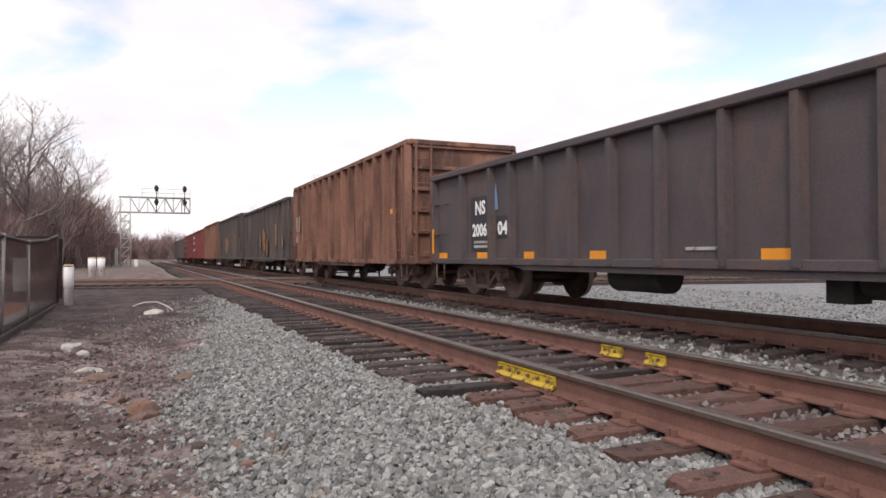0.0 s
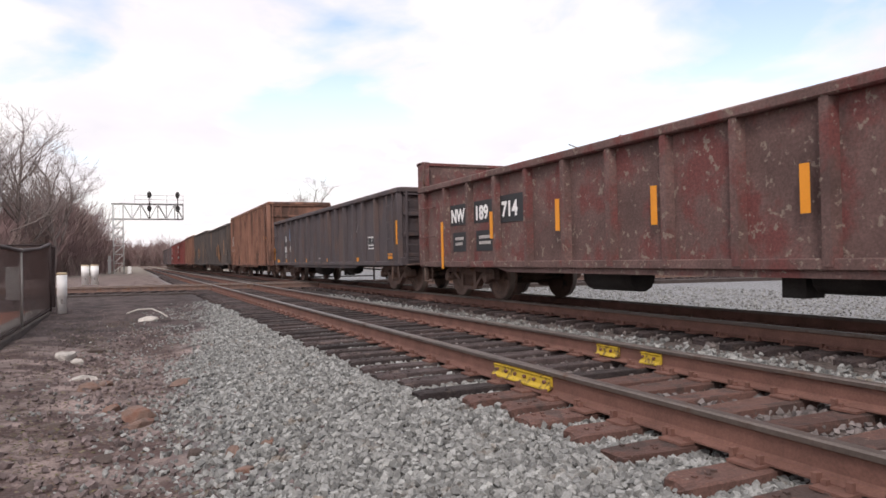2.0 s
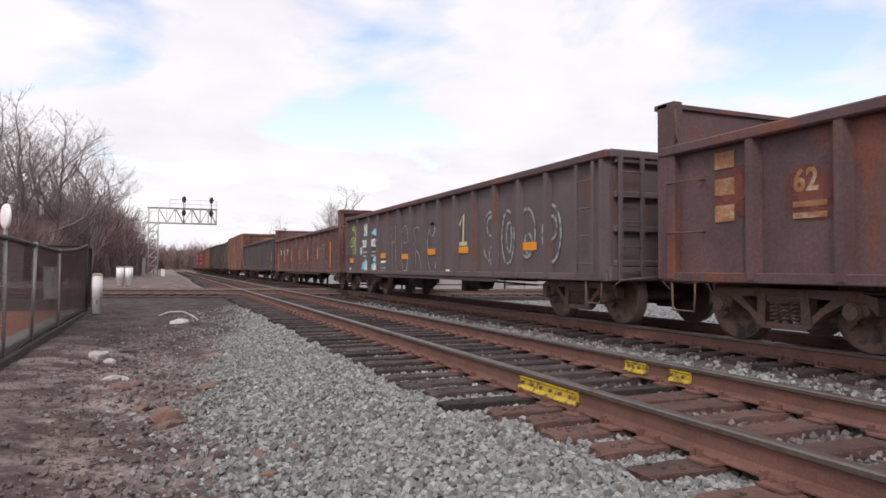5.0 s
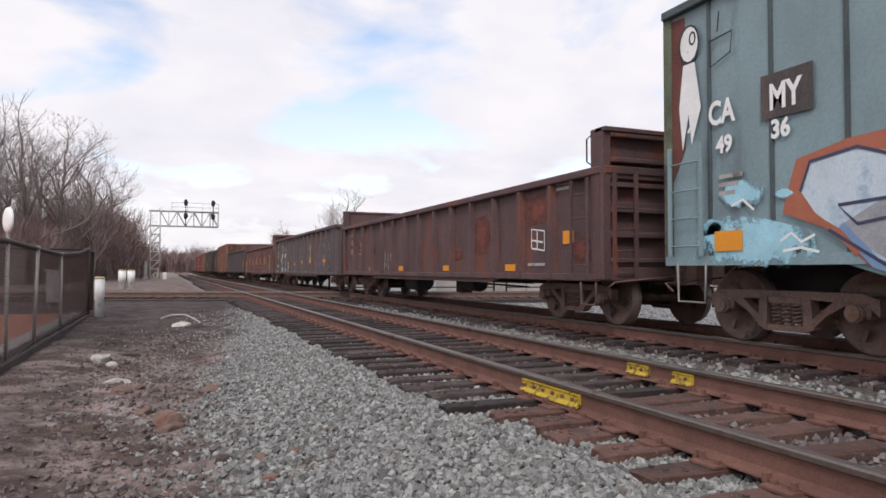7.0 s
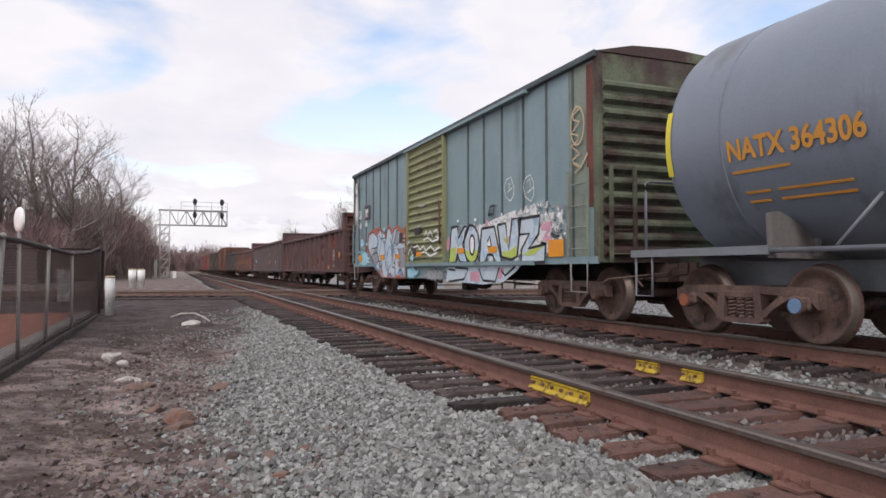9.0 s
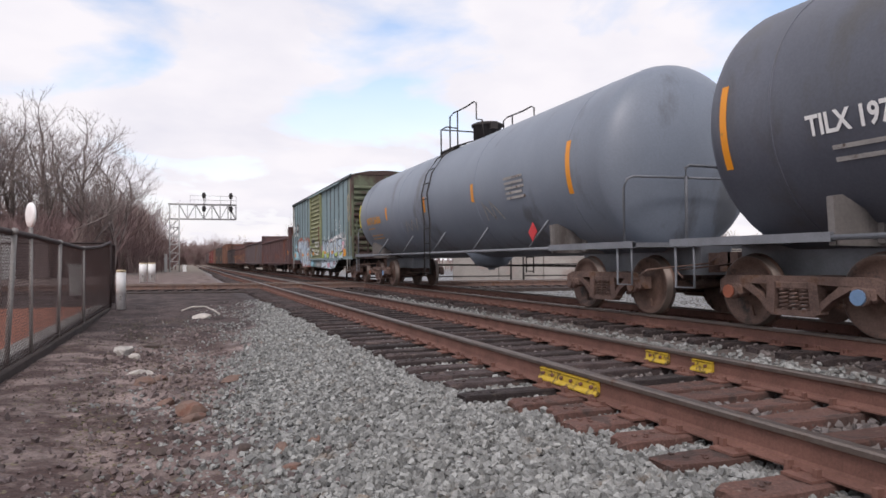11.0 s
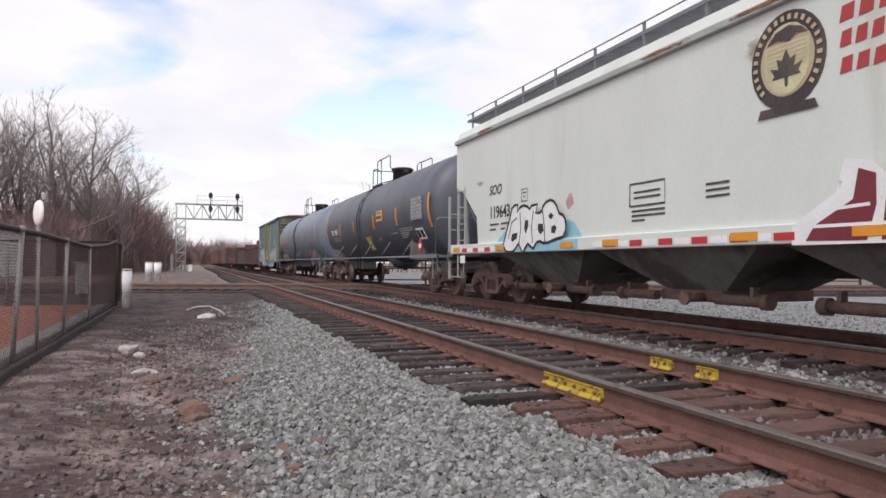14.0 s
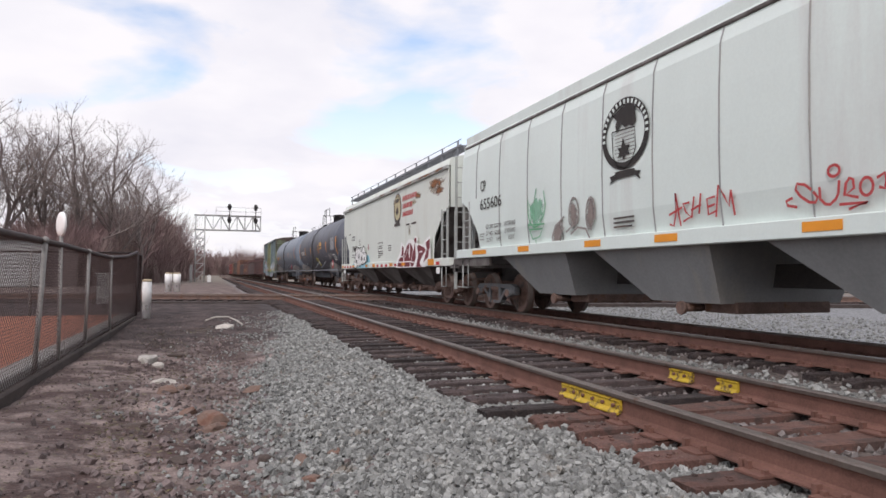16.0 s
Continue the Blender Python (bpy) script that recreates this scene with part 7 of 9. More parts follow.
# ---- covered hoppers ----
def hopper(far, near, material, label, rounded, cut, weld=(), rib_roof=True):
    car, h = start_car("covered_hopper", label, "hopper car", far, near, "freight cars of the train")
    e = h - 0.55
    w, sill, eave = 1.5, 1.5 if rounded else 1.32, 3.86
    # the hull in cross section, swept along the car with sloping lower ends
    if rounded:
        sect = [(w - 0.06, sill), (w - 0.01, 1.9), (w, 2.6), (w - 0.01, 3.3), (w - 0.04, 3.9), (w - 0.12, 4.15)]
    else:
        sect = [(w - 0.02, sill), (w - 0.02, 2.2), (w - 0.02, 3.4), (w - 0.02, eave)]
    for s in (-1, 1):
        b = Build()
        n, vs, fs = len(sect), [], []
        ys = []
        for x, z in sect:
            y = e if z > cut[1] else e - cut[0] * (cut[1] - z) / (cut[1] - sill) - 0.05
            ys.append(y)
        # a finer outline of the slanted lower corner
        zs = sorted({z for _, z in sect} | {cut[1], cut[1] - 0.15, cut[2]})
        rows = []
        for z in zs:
            x = float(np.interp(z, [q[1] for q in sect], [q[0] for q in sect]))
            if z >= cut[1]:
                y = e
            elif z >= cut[2]:
                y = e - 0.25 - (cut[0] - 0.25) * (cut[1] - z) / (cut[1] - cut[2])
            else:
                y = e - cut[0] - 0.12 * (cut[2] - z)
            rows.append((x, y, z))
        for x, y, z in rows:
            vs += [(s * x, -y, z), (s * x, y, z), (s * (x - 0.02), -y, z), (s * (x - 0.02), y, z)]
        for i in range(len(rows) - 1):
            o = 4 * i
            fs += [(o, o + 1, o + 5, o + 4), (o + 2, o + 6, o + 7, o + 3), (o, o + 4, o + 6, o + 2), (o + 1, o + 3, o + 7, o + 5)]
        b.add(vs, fs)
        part("side_wall", b, material, car, "")
        b = Build()
        b.box(s * (w - 0.1), s * (w + 0.05), -h + 0.3, h - 0.3, sill - 0.2, sill + 0.02, 0.012)
        part("side_sill", b, material, car)
        for a in weld:
            wb = Build()
            y = h - a if s < 0 else -h + a
            pts = [(s * (x + 0.004), y, z) for x, _, z in rows if z >= (sill if abs(y) < e - cut[0] else cut[1])]
            wb.tube(pts, 0.014, 4, False)
            part("weld_seam", wb, "hopper_bay", car)
        b = Build()
        if not rounded:
            b.box(s * (w - 0.04), s * (w + 0.05), -e, e, eave - 0.06, eave + 0.05, 0.015)
        else:
            b.box(s * (w - 0.17), s * (w - 0.08), -e, e, 4.12, 4.18, 0.015)
            part("roof_edge", Build().box(s * (w - 0.2), s * (w - 0.13), -e, e, 4.18, 4.44, 0.02), material, car)
        part("eave_rail", b, "lav_metal" if not rounded else "hopper_under", car)
    b = Build()
    if rounded:
        b.prism([(-w + 0.1, 4.16), (w - 0.1, 4.16), (w - 0.22, 4.42), (0.6, 4.56), (0, 4.6), (-0.6, 4.56), (-w + 0.22, 4.42)], 1, -e - 0.01, e + 0.01)
    else:
        b.prism([(-w, eave + 0.04), (w, eave + 0.04), (w - 0.1, 4.12), (0.5, 4.32), (-0.5, 4.32), (-w + 0.1, 4.12)], 1, -e - 0.01, e + 0.01)
    part("roof", b, material, car, "grey roof")
    b = Build()
    top = 4.62
    for s in (-1, 1):
        if rib_roof:
            for k in range(9):
                b.box(s * (0.75 + k * 0.05), s * (0.757 + k * 0.05), -e - 0.1, e + 0.1, top - 0.19, top - 0.15)
            for k in range(int(2 * e / 0.12)):
                b.box(s * 0.75, s * 1.155, -e + k * 0.12, -e + k * 0.12 + 0.008, top - 0.19, top - 0.15)
            b.box(s * 1.15, s * 1.165, -e - 0.1, e + 0.1, top - 0.19, top - 0.13)
            b.tube([(s * 1.16, -e - 0.1, top + 0.0), (s * 1.16, e + 0.1, top + 0.0)], 0.012, 6)
            for i in range(12):
                y = -e + 0.2 + (2 * e - 0.4) * i / 11
                b.box(s * 1.12, s * 1.16, y - 0.02, y + 0.02, 4.1, top)
    if not rib_roof:
        b.box(-0.4, 0.4, -e, e, 4.5, 4.58)
    part("running_board", b, "rail_grey" if rib_roof else "hopper_under", car, "grating walkway on the roof")
    for s in (-1, 1):
        b = Build()
        b.box(-1.42, 1.42, s * (e - 0.04), s * e, cut[1], 4.2 if rounded else 4.06)
        part("end_wall", b, material, car, "painted upper end wall")
        # the sheet's dark tone carries the shade below the car, besides its grime
        b = Build()
        b.prism([(s * (e - 0.02), cut[1] + 0.02), (s * (e - 1.9), sill - 0.2), (s * (e - 1.95), sill - 0.2), (s * (e - 0.07), cut[1] + 0.02)], 0, -1.42, 1.42)
        part("slope_sheet", b, "hopper_under", car, "grimy slope sheet, toned dark for the shade below the hull")
    # three hopper bays below the sill
    bay, first, foot = (3.83, 2.77, 1.08) if rounded else ((2 * h - 5.0) / 3, 2.5, 0.75)
    for i in range(3):
        c = h - first - bay * (i + 0.5)
        b = Build()
        t, lo = bay / 2, 0.3 * bay / 2
        hi_n, hi_f, lo_n, lo_f = c - t, c + t, c - lo, c + lo
        if rounded:
            # a long far slope and a steep near one
            hi_f = h - first - bay * i
            hi_n, lo_f, lo_n = hi_f - 3.0, hi_f - 1.35, hi_f - 2.85
        vs = [(-1.42, hi_n, sill - 0.1), (1.42, hi_n, sill - 0.1), (1.42, hi_f, sill - 0.1), (-1.42, hi_f, sill - 0.1), (-foot, lo_n, 0.5), (foot, lo_n, 0.5), (foot, lo_f, 0.5), (-foot, lo_f, 0.5)]
        b.add(vs, [(0, 1, 2, 3), (7, 6, 5, 4), (0, 4, 5, 1), (1, 5, 6, 2), (2, 6, 7, 3), (3, 7, 4, 0)])
        # shade under the hull is put into the bay's colour
        bayo = part("hopper_bay", b, "hopper_bay" if rounded else "hopper_under", car, "grimy sloping discharge hopper, toned dark for the shade")
        g = Build()
        g.box(-0.85, 0.85, lo_n - 0.05, (lo_n + 0.5 if rounded else lo_f) + 0.1, 0.36, 0.52, 0.02)
        g.tube([(-1.15, c - 0.25, 0.42), (-0.8, c - 0.25, 0.42)], 0.06, 8)
        if not rounded:
            for k in (-1, 1):
                g.tube([(-0.95, c + k * (lo + 0.05), 0.42), (-0.95, c + k * (lo + 0.85), 0.42)], 0.075, 10)
                g.tube([(-0.95, c + k * (lo + 0.85), 0.42), (-0.95, c + k * (lo + 0.97), 0.42)], 0.105, 10)
                g.box(-1.0, -0.9, c + k * (lo + 0.68), c + k * (lo + 0.74), 0.36, 0.6)
        g.tube([(-1.2, c - 0.25, 0.42), (-1.15, c - 0.25, 0.42)], 0.1, 8)
        part("discharge_gate", g, "truck_steel", bayo, "rusty discharge gate")
    b = Build()
    b.box(-0.2, 0.2, -h + 0.2, h - 0.2, 0.72, 1.05)
    part("centre_sill", b, "under_dark", car)
    for s in (-1, 1):
        b = Build()
        b.box(-1.5, 1.5, s * (h - 0.35), s * (h + 0.02), 1.06, 1.14)
        b.box(-1.52, 1.52, s * (h - 0.04), s * (h + 0.02), 0.95, 1.18)
        b.box(-1.5, -1.42, s * (h - 2.4), s * h, 1.1, sill - 0.21)
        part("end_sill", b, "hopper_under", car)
        b = Build()
        for x in (-1.46, -0.95):
            b.box(x - 0.03, x + 0.03, s * (h - 0.02), s * (h + 0.02), 0.5 if x < -1 else 1.1, 4.05 if x < -1 and s < 0 else 2.6)
        for i in range(9 if s < 0 else 5):
            z = 0.55 + i * 0.4
            b.tube([(-1.46, s * h, z), (-0.95, s * h, z)], 0.014, 6)
        for k in (1.1, 0.66):
            b.box(-1.5, -1.45, s * (h - k) - 0.03, s * (h - k) + 0.03, 1.14, 2.72)
        for i in range(4):
            z = 1.45 + i * 0.4
            b.tube([(-1.48, s * (h - 1.1), z), (-1.48, s * (h - 0.66), z)], 0.016, 6)
        b.tube([(-1.5, s * (h - 1.05), 1.14), (-1.5, s * (h - 1.05), 0.55), (-1.5, s * (h - 0.68), 0.55), (-1.5, s * (h - 0.68), 1.14)], 0.018, 6)
        part("ladder", b, "lav_metal", car, "light grey end ladder with side rungs")
        b = Build()
        b.tube([(-0.4, s * (h - 0.9), 1.55), (0.4, s * (h - 0.9), 1.55)], 0.2, 12)
        b.box(0.2, 0.7, s * (h - 0.7), s * (h - 0.4), 1.3, 1.7, 0.03)
        b.tube([(-0.7, s * (h - 0.6), 1.9), (-0.2, s * (h - 0.6), 1.9)], 0.13, 10)
        for x in (-0.9, 0.9):
            b.box(x - 0.04, x + 0.04, s * (h - 0.75), s * (h - 0.65), 1.1, cut[1] + 0.1)
        part("brake_gear", b, "hopper_under", car, "grey air brake gear on the end platform")
        add_truck(car, s * (h - 1.72), None, "frame_slate" if rounded else "")
    add_couplers(car, h, 0.5)
    return car, h, -w + (0.0 if rounded else 0.0)


car, h, hx = hopper(-106.05, -122.4, "hopper_grey", "light grey covered hopper car with rust stains and red graffiti", False, (1.25, 2.75, 1.95))
X_ = -1.487
q = lambda a, z: (h - a, z)
lettering("SOO", 0.3, h - 2.5, 2.39, X_, "under_dark", car, "black reporting mark", 1.0, 0.004, 0.25)
lettering("119643", 0.36, h - 2.52, 1.88, X_, "under_dark", car, "black car number", 0.95, 0.008)
bars(car, X_, h - 2.55, 1.72, (0.45, 0.3), "coal_dark", 0.04, 0.11)
bars(car, X_, h - 3.1, 1.72, (0.35, 0.2), "coal_dark", 0.04, 0.11)
strokes(car, "stencil_box", X_, [[q(7.6, 1.75), q(8.4, 1.75), q(8.4, 2.08), q(7.6, 2.08), q(7.6, 1.75)], [q(7.7, 1.95), q(8.3, 1.95)], [q(7.7, 1.87), q(8.3, 1.87)]], 0.03, "coal_dark", "dark framed stencil box")
bars(car, X_, h - 7.65, 1.66, (0.75, 0.75, 0.3), "coal_dark", 0.03, 0.07)
bars(car, X_, h - 9.2, 1.9, (0.4, 0.4, 0.4), "coal_dark", 0.03, 0.08)
# round emblem and three red lines of lettering as bars
blob(car, "emblem", X_, [arc(h - 10.46, 3.16, 0.5, 0.55, 0, 350, 24)], "coal_dark", "oval dark emblem")
blob(car, "emblem", X_ - 0.004, [arc(h - 10.46, 3.16, 0.36, 0.4, 0, 350, 24)], "tan_cap", "tan oval of the emblem")
blob(car, "emblem", X_ - 0.008, [arc(h - 10.46, 3.14, 0.3, 0.36, 180, 360, 10) + [q(10.16, 3.35), q(10.76, 3.35)], arc(h - 10.46, 3.47, 0.2, 0.1, 0, 340, 10)], "rock_pale", "pale shield of the emblem")
LEAF = ((0, 0.3), (0.07, 0.14), (0.16, 0.18), (0.13, 0.02), (0.27, 0.06), (0.2, -0.06), (0.24, -0.12), (0.03, -0.12), (0.02, -0.26), (-0.02, -0.26), (-0.03, -0.12), (-0.24, -0.12), (-0.2, -0.06), (-0.27, 0.06), (-0.13, 0.02), (-0.16, 0.18), (-0.07, 0.14))
blob(car, "emblem", X_ - 0.012, [[q(10.46 + u * 0.8, 3.06 + v * 0.75) for u, v in LEAF], [q(10.2, 3.38), q(10.32, 3.5), q(10.5, 3.54), q(10.66, 3.48), q(10.74, 3.4), q(10.6, 3.42), q(10.5, 3.36), q(10.34, 3.4)], [q(10.1, 2.66), q(10.82, 2.66), q(10.86, 2.56), q(10.06, 2.56)]], "coal_dark", "dark leaf and animal shape")
for i in range(22):
    t_ = radians(-40 + i * 260 / 21)
    c_, s_ = math.cos(t_), math.sin(t_)
    y_, z_ = h - 10.46 + 0.43 * c_, 3.16 + 0.475 * s_
    blob(car, "letter_bar", X_ - 0.014, [[(y_ - 0.022 * s_ - 0.03 * c_, z_ + 0.022 * c_ - 0.03 * s_), (y_ + 0.022 * s_ - 0.03 * c_, z_ - 0.022 * c_ - 0.03 * s_), (y_ + 0.022 * s_ + 0.03 * c_, z_ - 0.022 * c_ + 0.03 * s_), (y_ - 0.022 * s_ + 0.03 * c_, z_ + 0.022 * c_ + 0.03 * s_)]], "tan_cap", "tan letter of the ring")
for i in range(6):
    blob(car, "shield_line", X_ - 0.0105, [[q(10.2, 3.32 - i * 0.05), q(10.72, 3.32 - i * 0.05), q(10.72, 3.335 - i * 0.05), q(10.2, 3.335 - i * 0.05)]], "tan_cap", "tan shield stripe")
for z_, n_, w_ in ((3.36, 8, 0.21), (3.1, 7, 0.17), (2.83, 7, 0.18)):
    for i in range(n_):
        blob(car, "letter_bar", X_, [[q(11.11 + i * w_, z_), q(11.11 + i * w_ + w_ * 0.72, z_ + 0.01), q(11.11 + i * w_ + w_ * 0.8, z_ + 0.17), q(11.11 + i * w_ + 0.03, z_ + 0.16)]], "red_letter", "red painted lettering")
bars(car, X_, h - 11.6, 2.5, (0.35,), "coal_dark", 0.06)
bars(car, X_, h - 12.2, 2.5, (0.5,), "coal_dark", 0.06)
for a_, z_, ry_, rz_, m_ in ((14.7, 3.55, 0.95, 0.22, "rust_soft"), (14.9, 3.3, 0.6, 0.16, "rust_soft"), (14.3, 3.42, 0.6, 0.2, "rust_faint"), (12.9, 3.36, 0.5, 0.16, "rust_soft"), (12.3, 3.2, 0.7, 0.2, "rust_faint"),
                             (11.95, 2.35, 0.25, 0.35, "rust_faint"), (10.05, 3.4, 0.3, 0.3, "rust_faint"), (2.0, 2.72, 0.4, 0.12, "rust_faint"), (0.9, 2.05, 0.3, 0.14, "rust_faint")):
    blob(car, "rust_patch", X_ + 0.0005, [arc(h - a_, z_, ry_, rz_, 0, 345, 16)], m_, "streaky orange-brown rust stain")
for a_, ry_ in ((13.9, 1.3), (12.0, 1.3), (10.2, 0.9), (8.4, 0.7), (2.4, 0.6), (15.1, 0.7)):
    blob(car, "rust_patch", X_ - 0.068, [arc(h - a_, 3.86, ry_, 0.05, 0, 345, 16)], "rust_soft", "rust along the roof edge")
# two graffiti pieces along the sill
blob(car, "graffiti_ground", X_ - 0.001, [[q(2.9, 1.34), q(3.1, 1.46), q(3.33, 1.58), q(3.76, 1.5), q(5.82, 1.67), q(6.04, 1.61), q(6.27, 1.38), q(6.25, 1.335), q(2.9, 1.335)]], "g_cyan", "light blue graffiti ground")
blob(car, "graffiti_ground", -1.552, [[q(2.9, 1.13), q(6.25, 1.13), q(6.25, 1.315), q(2.9, 1.315)]], "g_cyan", "light blue graffiti ground on the sill")
LETTERS = [q(3.37, 1.27), q(3.5, 1.5), q(3.68, 1.8), q(3.78, 2), q(3.89, 2.06), q(4.05, 2.06), q(4.01, 1.92), q(4.14, 2), q(4.29, 2.03), q(4.44, 2), q(4.55, 1.94), q(4.63, 2), q(4.86, 2.01), q(4.79, 1.85), q(4.92, 1.84), q(5.03, 1.87), q(5.07, 1.95), q(5.18, 2.02), q(5.35, 2.05), q(5.47, 2.01), q(5.57, 1.92), q(5.66, 1.78), q(5.78, 1.75), q(5.86, 1.67), q(5.89, 1.55), q(5.86, 1.44), q(5.78, 1.36), q(5.52, 1.33), q(5.28, 1.28), q(5.09, 1.27), q(4.95, 1.31), q(4.82, 1.29), q(4.68, 1.18), q(4.58, 1.22), q(4.47, 1.28), q(4.24, 1.1), q(4.08, 1.29), q(3.84, 1.13), q(3.66, 1.12), q(3.5, 1.14)]
blob(car, "graffiti_fill", -1.558, [LETTERS], "white_paint", "white bubble letters")
strokes(car, "graffiti_line", -1.562, [LETTERS], 0.055, "under_dark", "black outline", closed=True)
blob(car, "graffiti_hole", -1.562, [[q(3.74, 1.38), q(3.8, 1.49), q(4.03, 1.51), q(3.99, 1.39), q(3.8, 1.33)], [q(4.32, 1.59), q(4.36, 1.73), q(4.47, 1.74), q(4.49, 1.62), q(4.38, 1.47)], [q(4.89, 1.64), q(5.06, 1.63), q(5.09, 1.49), q(4.96, 1.44), q(4.87, 1.53)], [q(5.27, 1.76), q(5.36, 1.82), q(5.46, 1.76), q(5.36, 1.69)], [q(5.38, 1.56), q(5.5, 1.59), q(5.56, 1.53), q(5.5, 1.43), q(5.38, 1.45)]], "under_dark", "black eye of a bubble letter")
strokes(car, "graffiti_line", -1.562, [[q(4.1, 1.3), q(4.18, 1.6), q(4.14, 1.9)], [q(4.66, 1.28), q(4.62, 1.6), q(4.7, 1.9)], [q(5.14, 1.3), q(5.12, 1.6), q(5.06, 1.85)], [q(3.62, 1.4), q(3.78, 1.72), q(4.0, 1.8)]], 0.03, "under_dark", "black outline")
blob(car, "paint_patch", X_ - 0.001, [[q(5.77, 2.14), q(6.03, 2.1), q(6.01, 1.93), q(5.76, 1.8)]], "spray_pink", "faint pink spray")
strokes(car, "stencil_box", X_, [[q(4.06, 2.13), q(4.31, 2.13), q(4.31, 2.37), q(4.06, 2.37), q(4.06, 2.13)], [q(4.11, 2.3), q(4.26, 2.3)], [q(4.14, 2.22), q(4.22, 2.22)]], 0.022, "coal_dark", "dark framed stencil box")
blob(car, "graffiti_ground", X_ - 0.07, [[q(10.58, 1.31), q(11.11, 1.63), q(11.21, 1.96), q(11.48, 1.9), q(11.66, 1.74), q(11.89, 1.93), q(12.21, 2.03), q(12.71, 1.95), q(12.76, 2.07), q(12.94, 2.09), q(13.14, 1.98), q(13.07, 1.85), q(13.65, 1.79), q(13.88, 1.91), q(14.37, 2.03), q(14.47, 1.36), q(14.03, 1.24), q(13.96, 1.1), q(10.57, 1.1)]], "white_paint", "white graffiti outline")
blob(car, "graffiti_fill", X_ - 0.074, [[q(10.75, 1.14), q(10.86, 1.3), q(11.3, 1.54), q(11.36, 1.84), q(11.54, 1.77), q(11.54, 1.47), q(11.44, 1.13)]], "g_maroon", "maroon graffiti letter")
blob(car, "graffiti_fill", X_ - 0.074, [[q(11.59, 1.13), q(11.64, 1.57), q(12.0, 1.85), q(12.25, 1.9), q(12.12, 1.58), q(12.33, 1.3), q(12.23, 1.13)]], "g_maroon", "maroon graffiti letter")
blob(car, "graffiti_fill", X_ - 0.074, [[q(12.28, 1.43), q(12.32, 1.92), q(12.56, 1.75), q(12.71, 1.6), q(12.85, 1.9), q(12.95, 1.4), q(12.63, 1.13), q(12.41, 1.14)]], "g_maroon", "maroon graffiti letter")
blob(car, "graffiti_fill", X_ - 0.074, [[q(12.76, 1.97), q(12.85, 2.04), q(13.0, 2.01), q(13.0, 1.88), q(12.85, 1.88)]], "g_maroon", "maroon graffiti letter")
blob(car, "graffiti_fill", X_ - 0.074, [[q(13.09, 1.75), q(13.25, 1.8), q(13.82, 1.69), q(13.97, 1.61), q(13.51, 1.37), q(13.34, 1.22), q(13.66, 1.11), q(13.0, 1.11), q(13.24, 1.49)]], "g_maroon", "maroon graffiti letter")
blob(car, "graffiti_fill", X_ - 0.074, [[q(13.97, 1.83), q(14.34, 1.93), q(14.38, 1.64), q(14.27, 1.65), q(14.24, 1.39), q(14.04, 1.34), q(13.76, 1.24), q(14.09, 1.65)]], "g_maroon", "maroon graffiti letter")
strokes(car, "graffiti_line", X_ - 0.078, [[q(11.11, 1.46), q(11.48, 1.48)]], 0.035, "white_paint", "white graffiti highlight")
strokes(car, "graffiti_line", X_ - 0.078, [[q(11.77, 1.43), q(12.02, 1.72)]], 0.035, "white_paint", "white graffiti highlight")
strokes(car, "graffiti_line", X_ - 0.078, [[q(12.46, 1.3), q(12.61, 1.61)]], 0.035, "white_paint", "white graffiti highlight")
strokes(car, "graffiti_line", X_ - 0.078, [[q(13.33, 1.56), q(13.65, 1.58)]], 0.035, "white_paint", "white graffiti highlight")
strokes(car, "graffiti_line", X_ - 0.078, [[q(13.65, 1.36), q(14.02, 1.51)]], 0.035, "white_paint", "white graffiti highlight")
strokes(car, "graffiti_line", X_ - 0.078, [[q(10.85, 1.29), q(12.21, 1.29), q(12.98, 1.25)]], 0.035, "white_paint", "white graffiti highlight")
lettering("21.", 0.16, h - 13.5, 1.14, X_ - 0.08, "white_paint", car, "white painted figure", 1.0, 0.006)
for i in range(44):
    a = 0.9 + i * 0.33
    if 3.4 < a < 6.8 or 10.5 < a < 14.3:
        continue
    reflector(car, h - a, 1.2, 0.28, 0.09, -1.556, "sign_red" if i % 2 else "white_paint")
for a in (0.75, 3.2, 5.9, 7.2, 9.9, 11.5):
    reflector(car, h - a, 1.22, 0.42, 0.1, -1.566)
reflector(car, h - 14.5, 1.24, 0.55, 0.18, -1.57)
for a in (0.9, 14.9):
    blob(car, "route_plate", -1.53, [[q(a, 0.9), q(a + 0.3, 0.9), q(a + 0.3, 1.08), q(a, 1.08)]], "white_paint", "white consist plate")

car, h, hx = hopper(-122.35, -140.2, "hopper_pale", "pale grey-green covered hopper car with a round black emblem", True, (1.1, 2.75, 1.9), weld=(1.58, 2.97, 4.4, 5.81, 7.2, 8.55, 9.93, 11.31, 12.7, 14.1, 15.5), rib_roof=False)
X_ = -1.512
q = lambda a, z: (h - a + 0.55, z)
lettering("CP", 0.36, h - 2.41 + 0.55, 2.88, X_, "under_dark", car, "black reporting mark", 0.75, 0.002)
lettering("655606", 0.36, h - 1.84, 2.44, X_, "under_dark", car, "black car number", 1.18, 0.002)
for text_, a_, z_ in (("LD LMT 225700", 2.21, 1.96), ("LT WT   60300", 2.24, 1.8), ("CU FT      5431", 2.26, 1.65), ("102350 KG", 3.23, 1.97), ("27350 KG", 3.29, 1.81), ("153 C", 3.47, 1.66)):
    lettering(text_, 0.135, h - a_, z_, X_, "coal_dark", car, "small black stencilled data", 0.98)
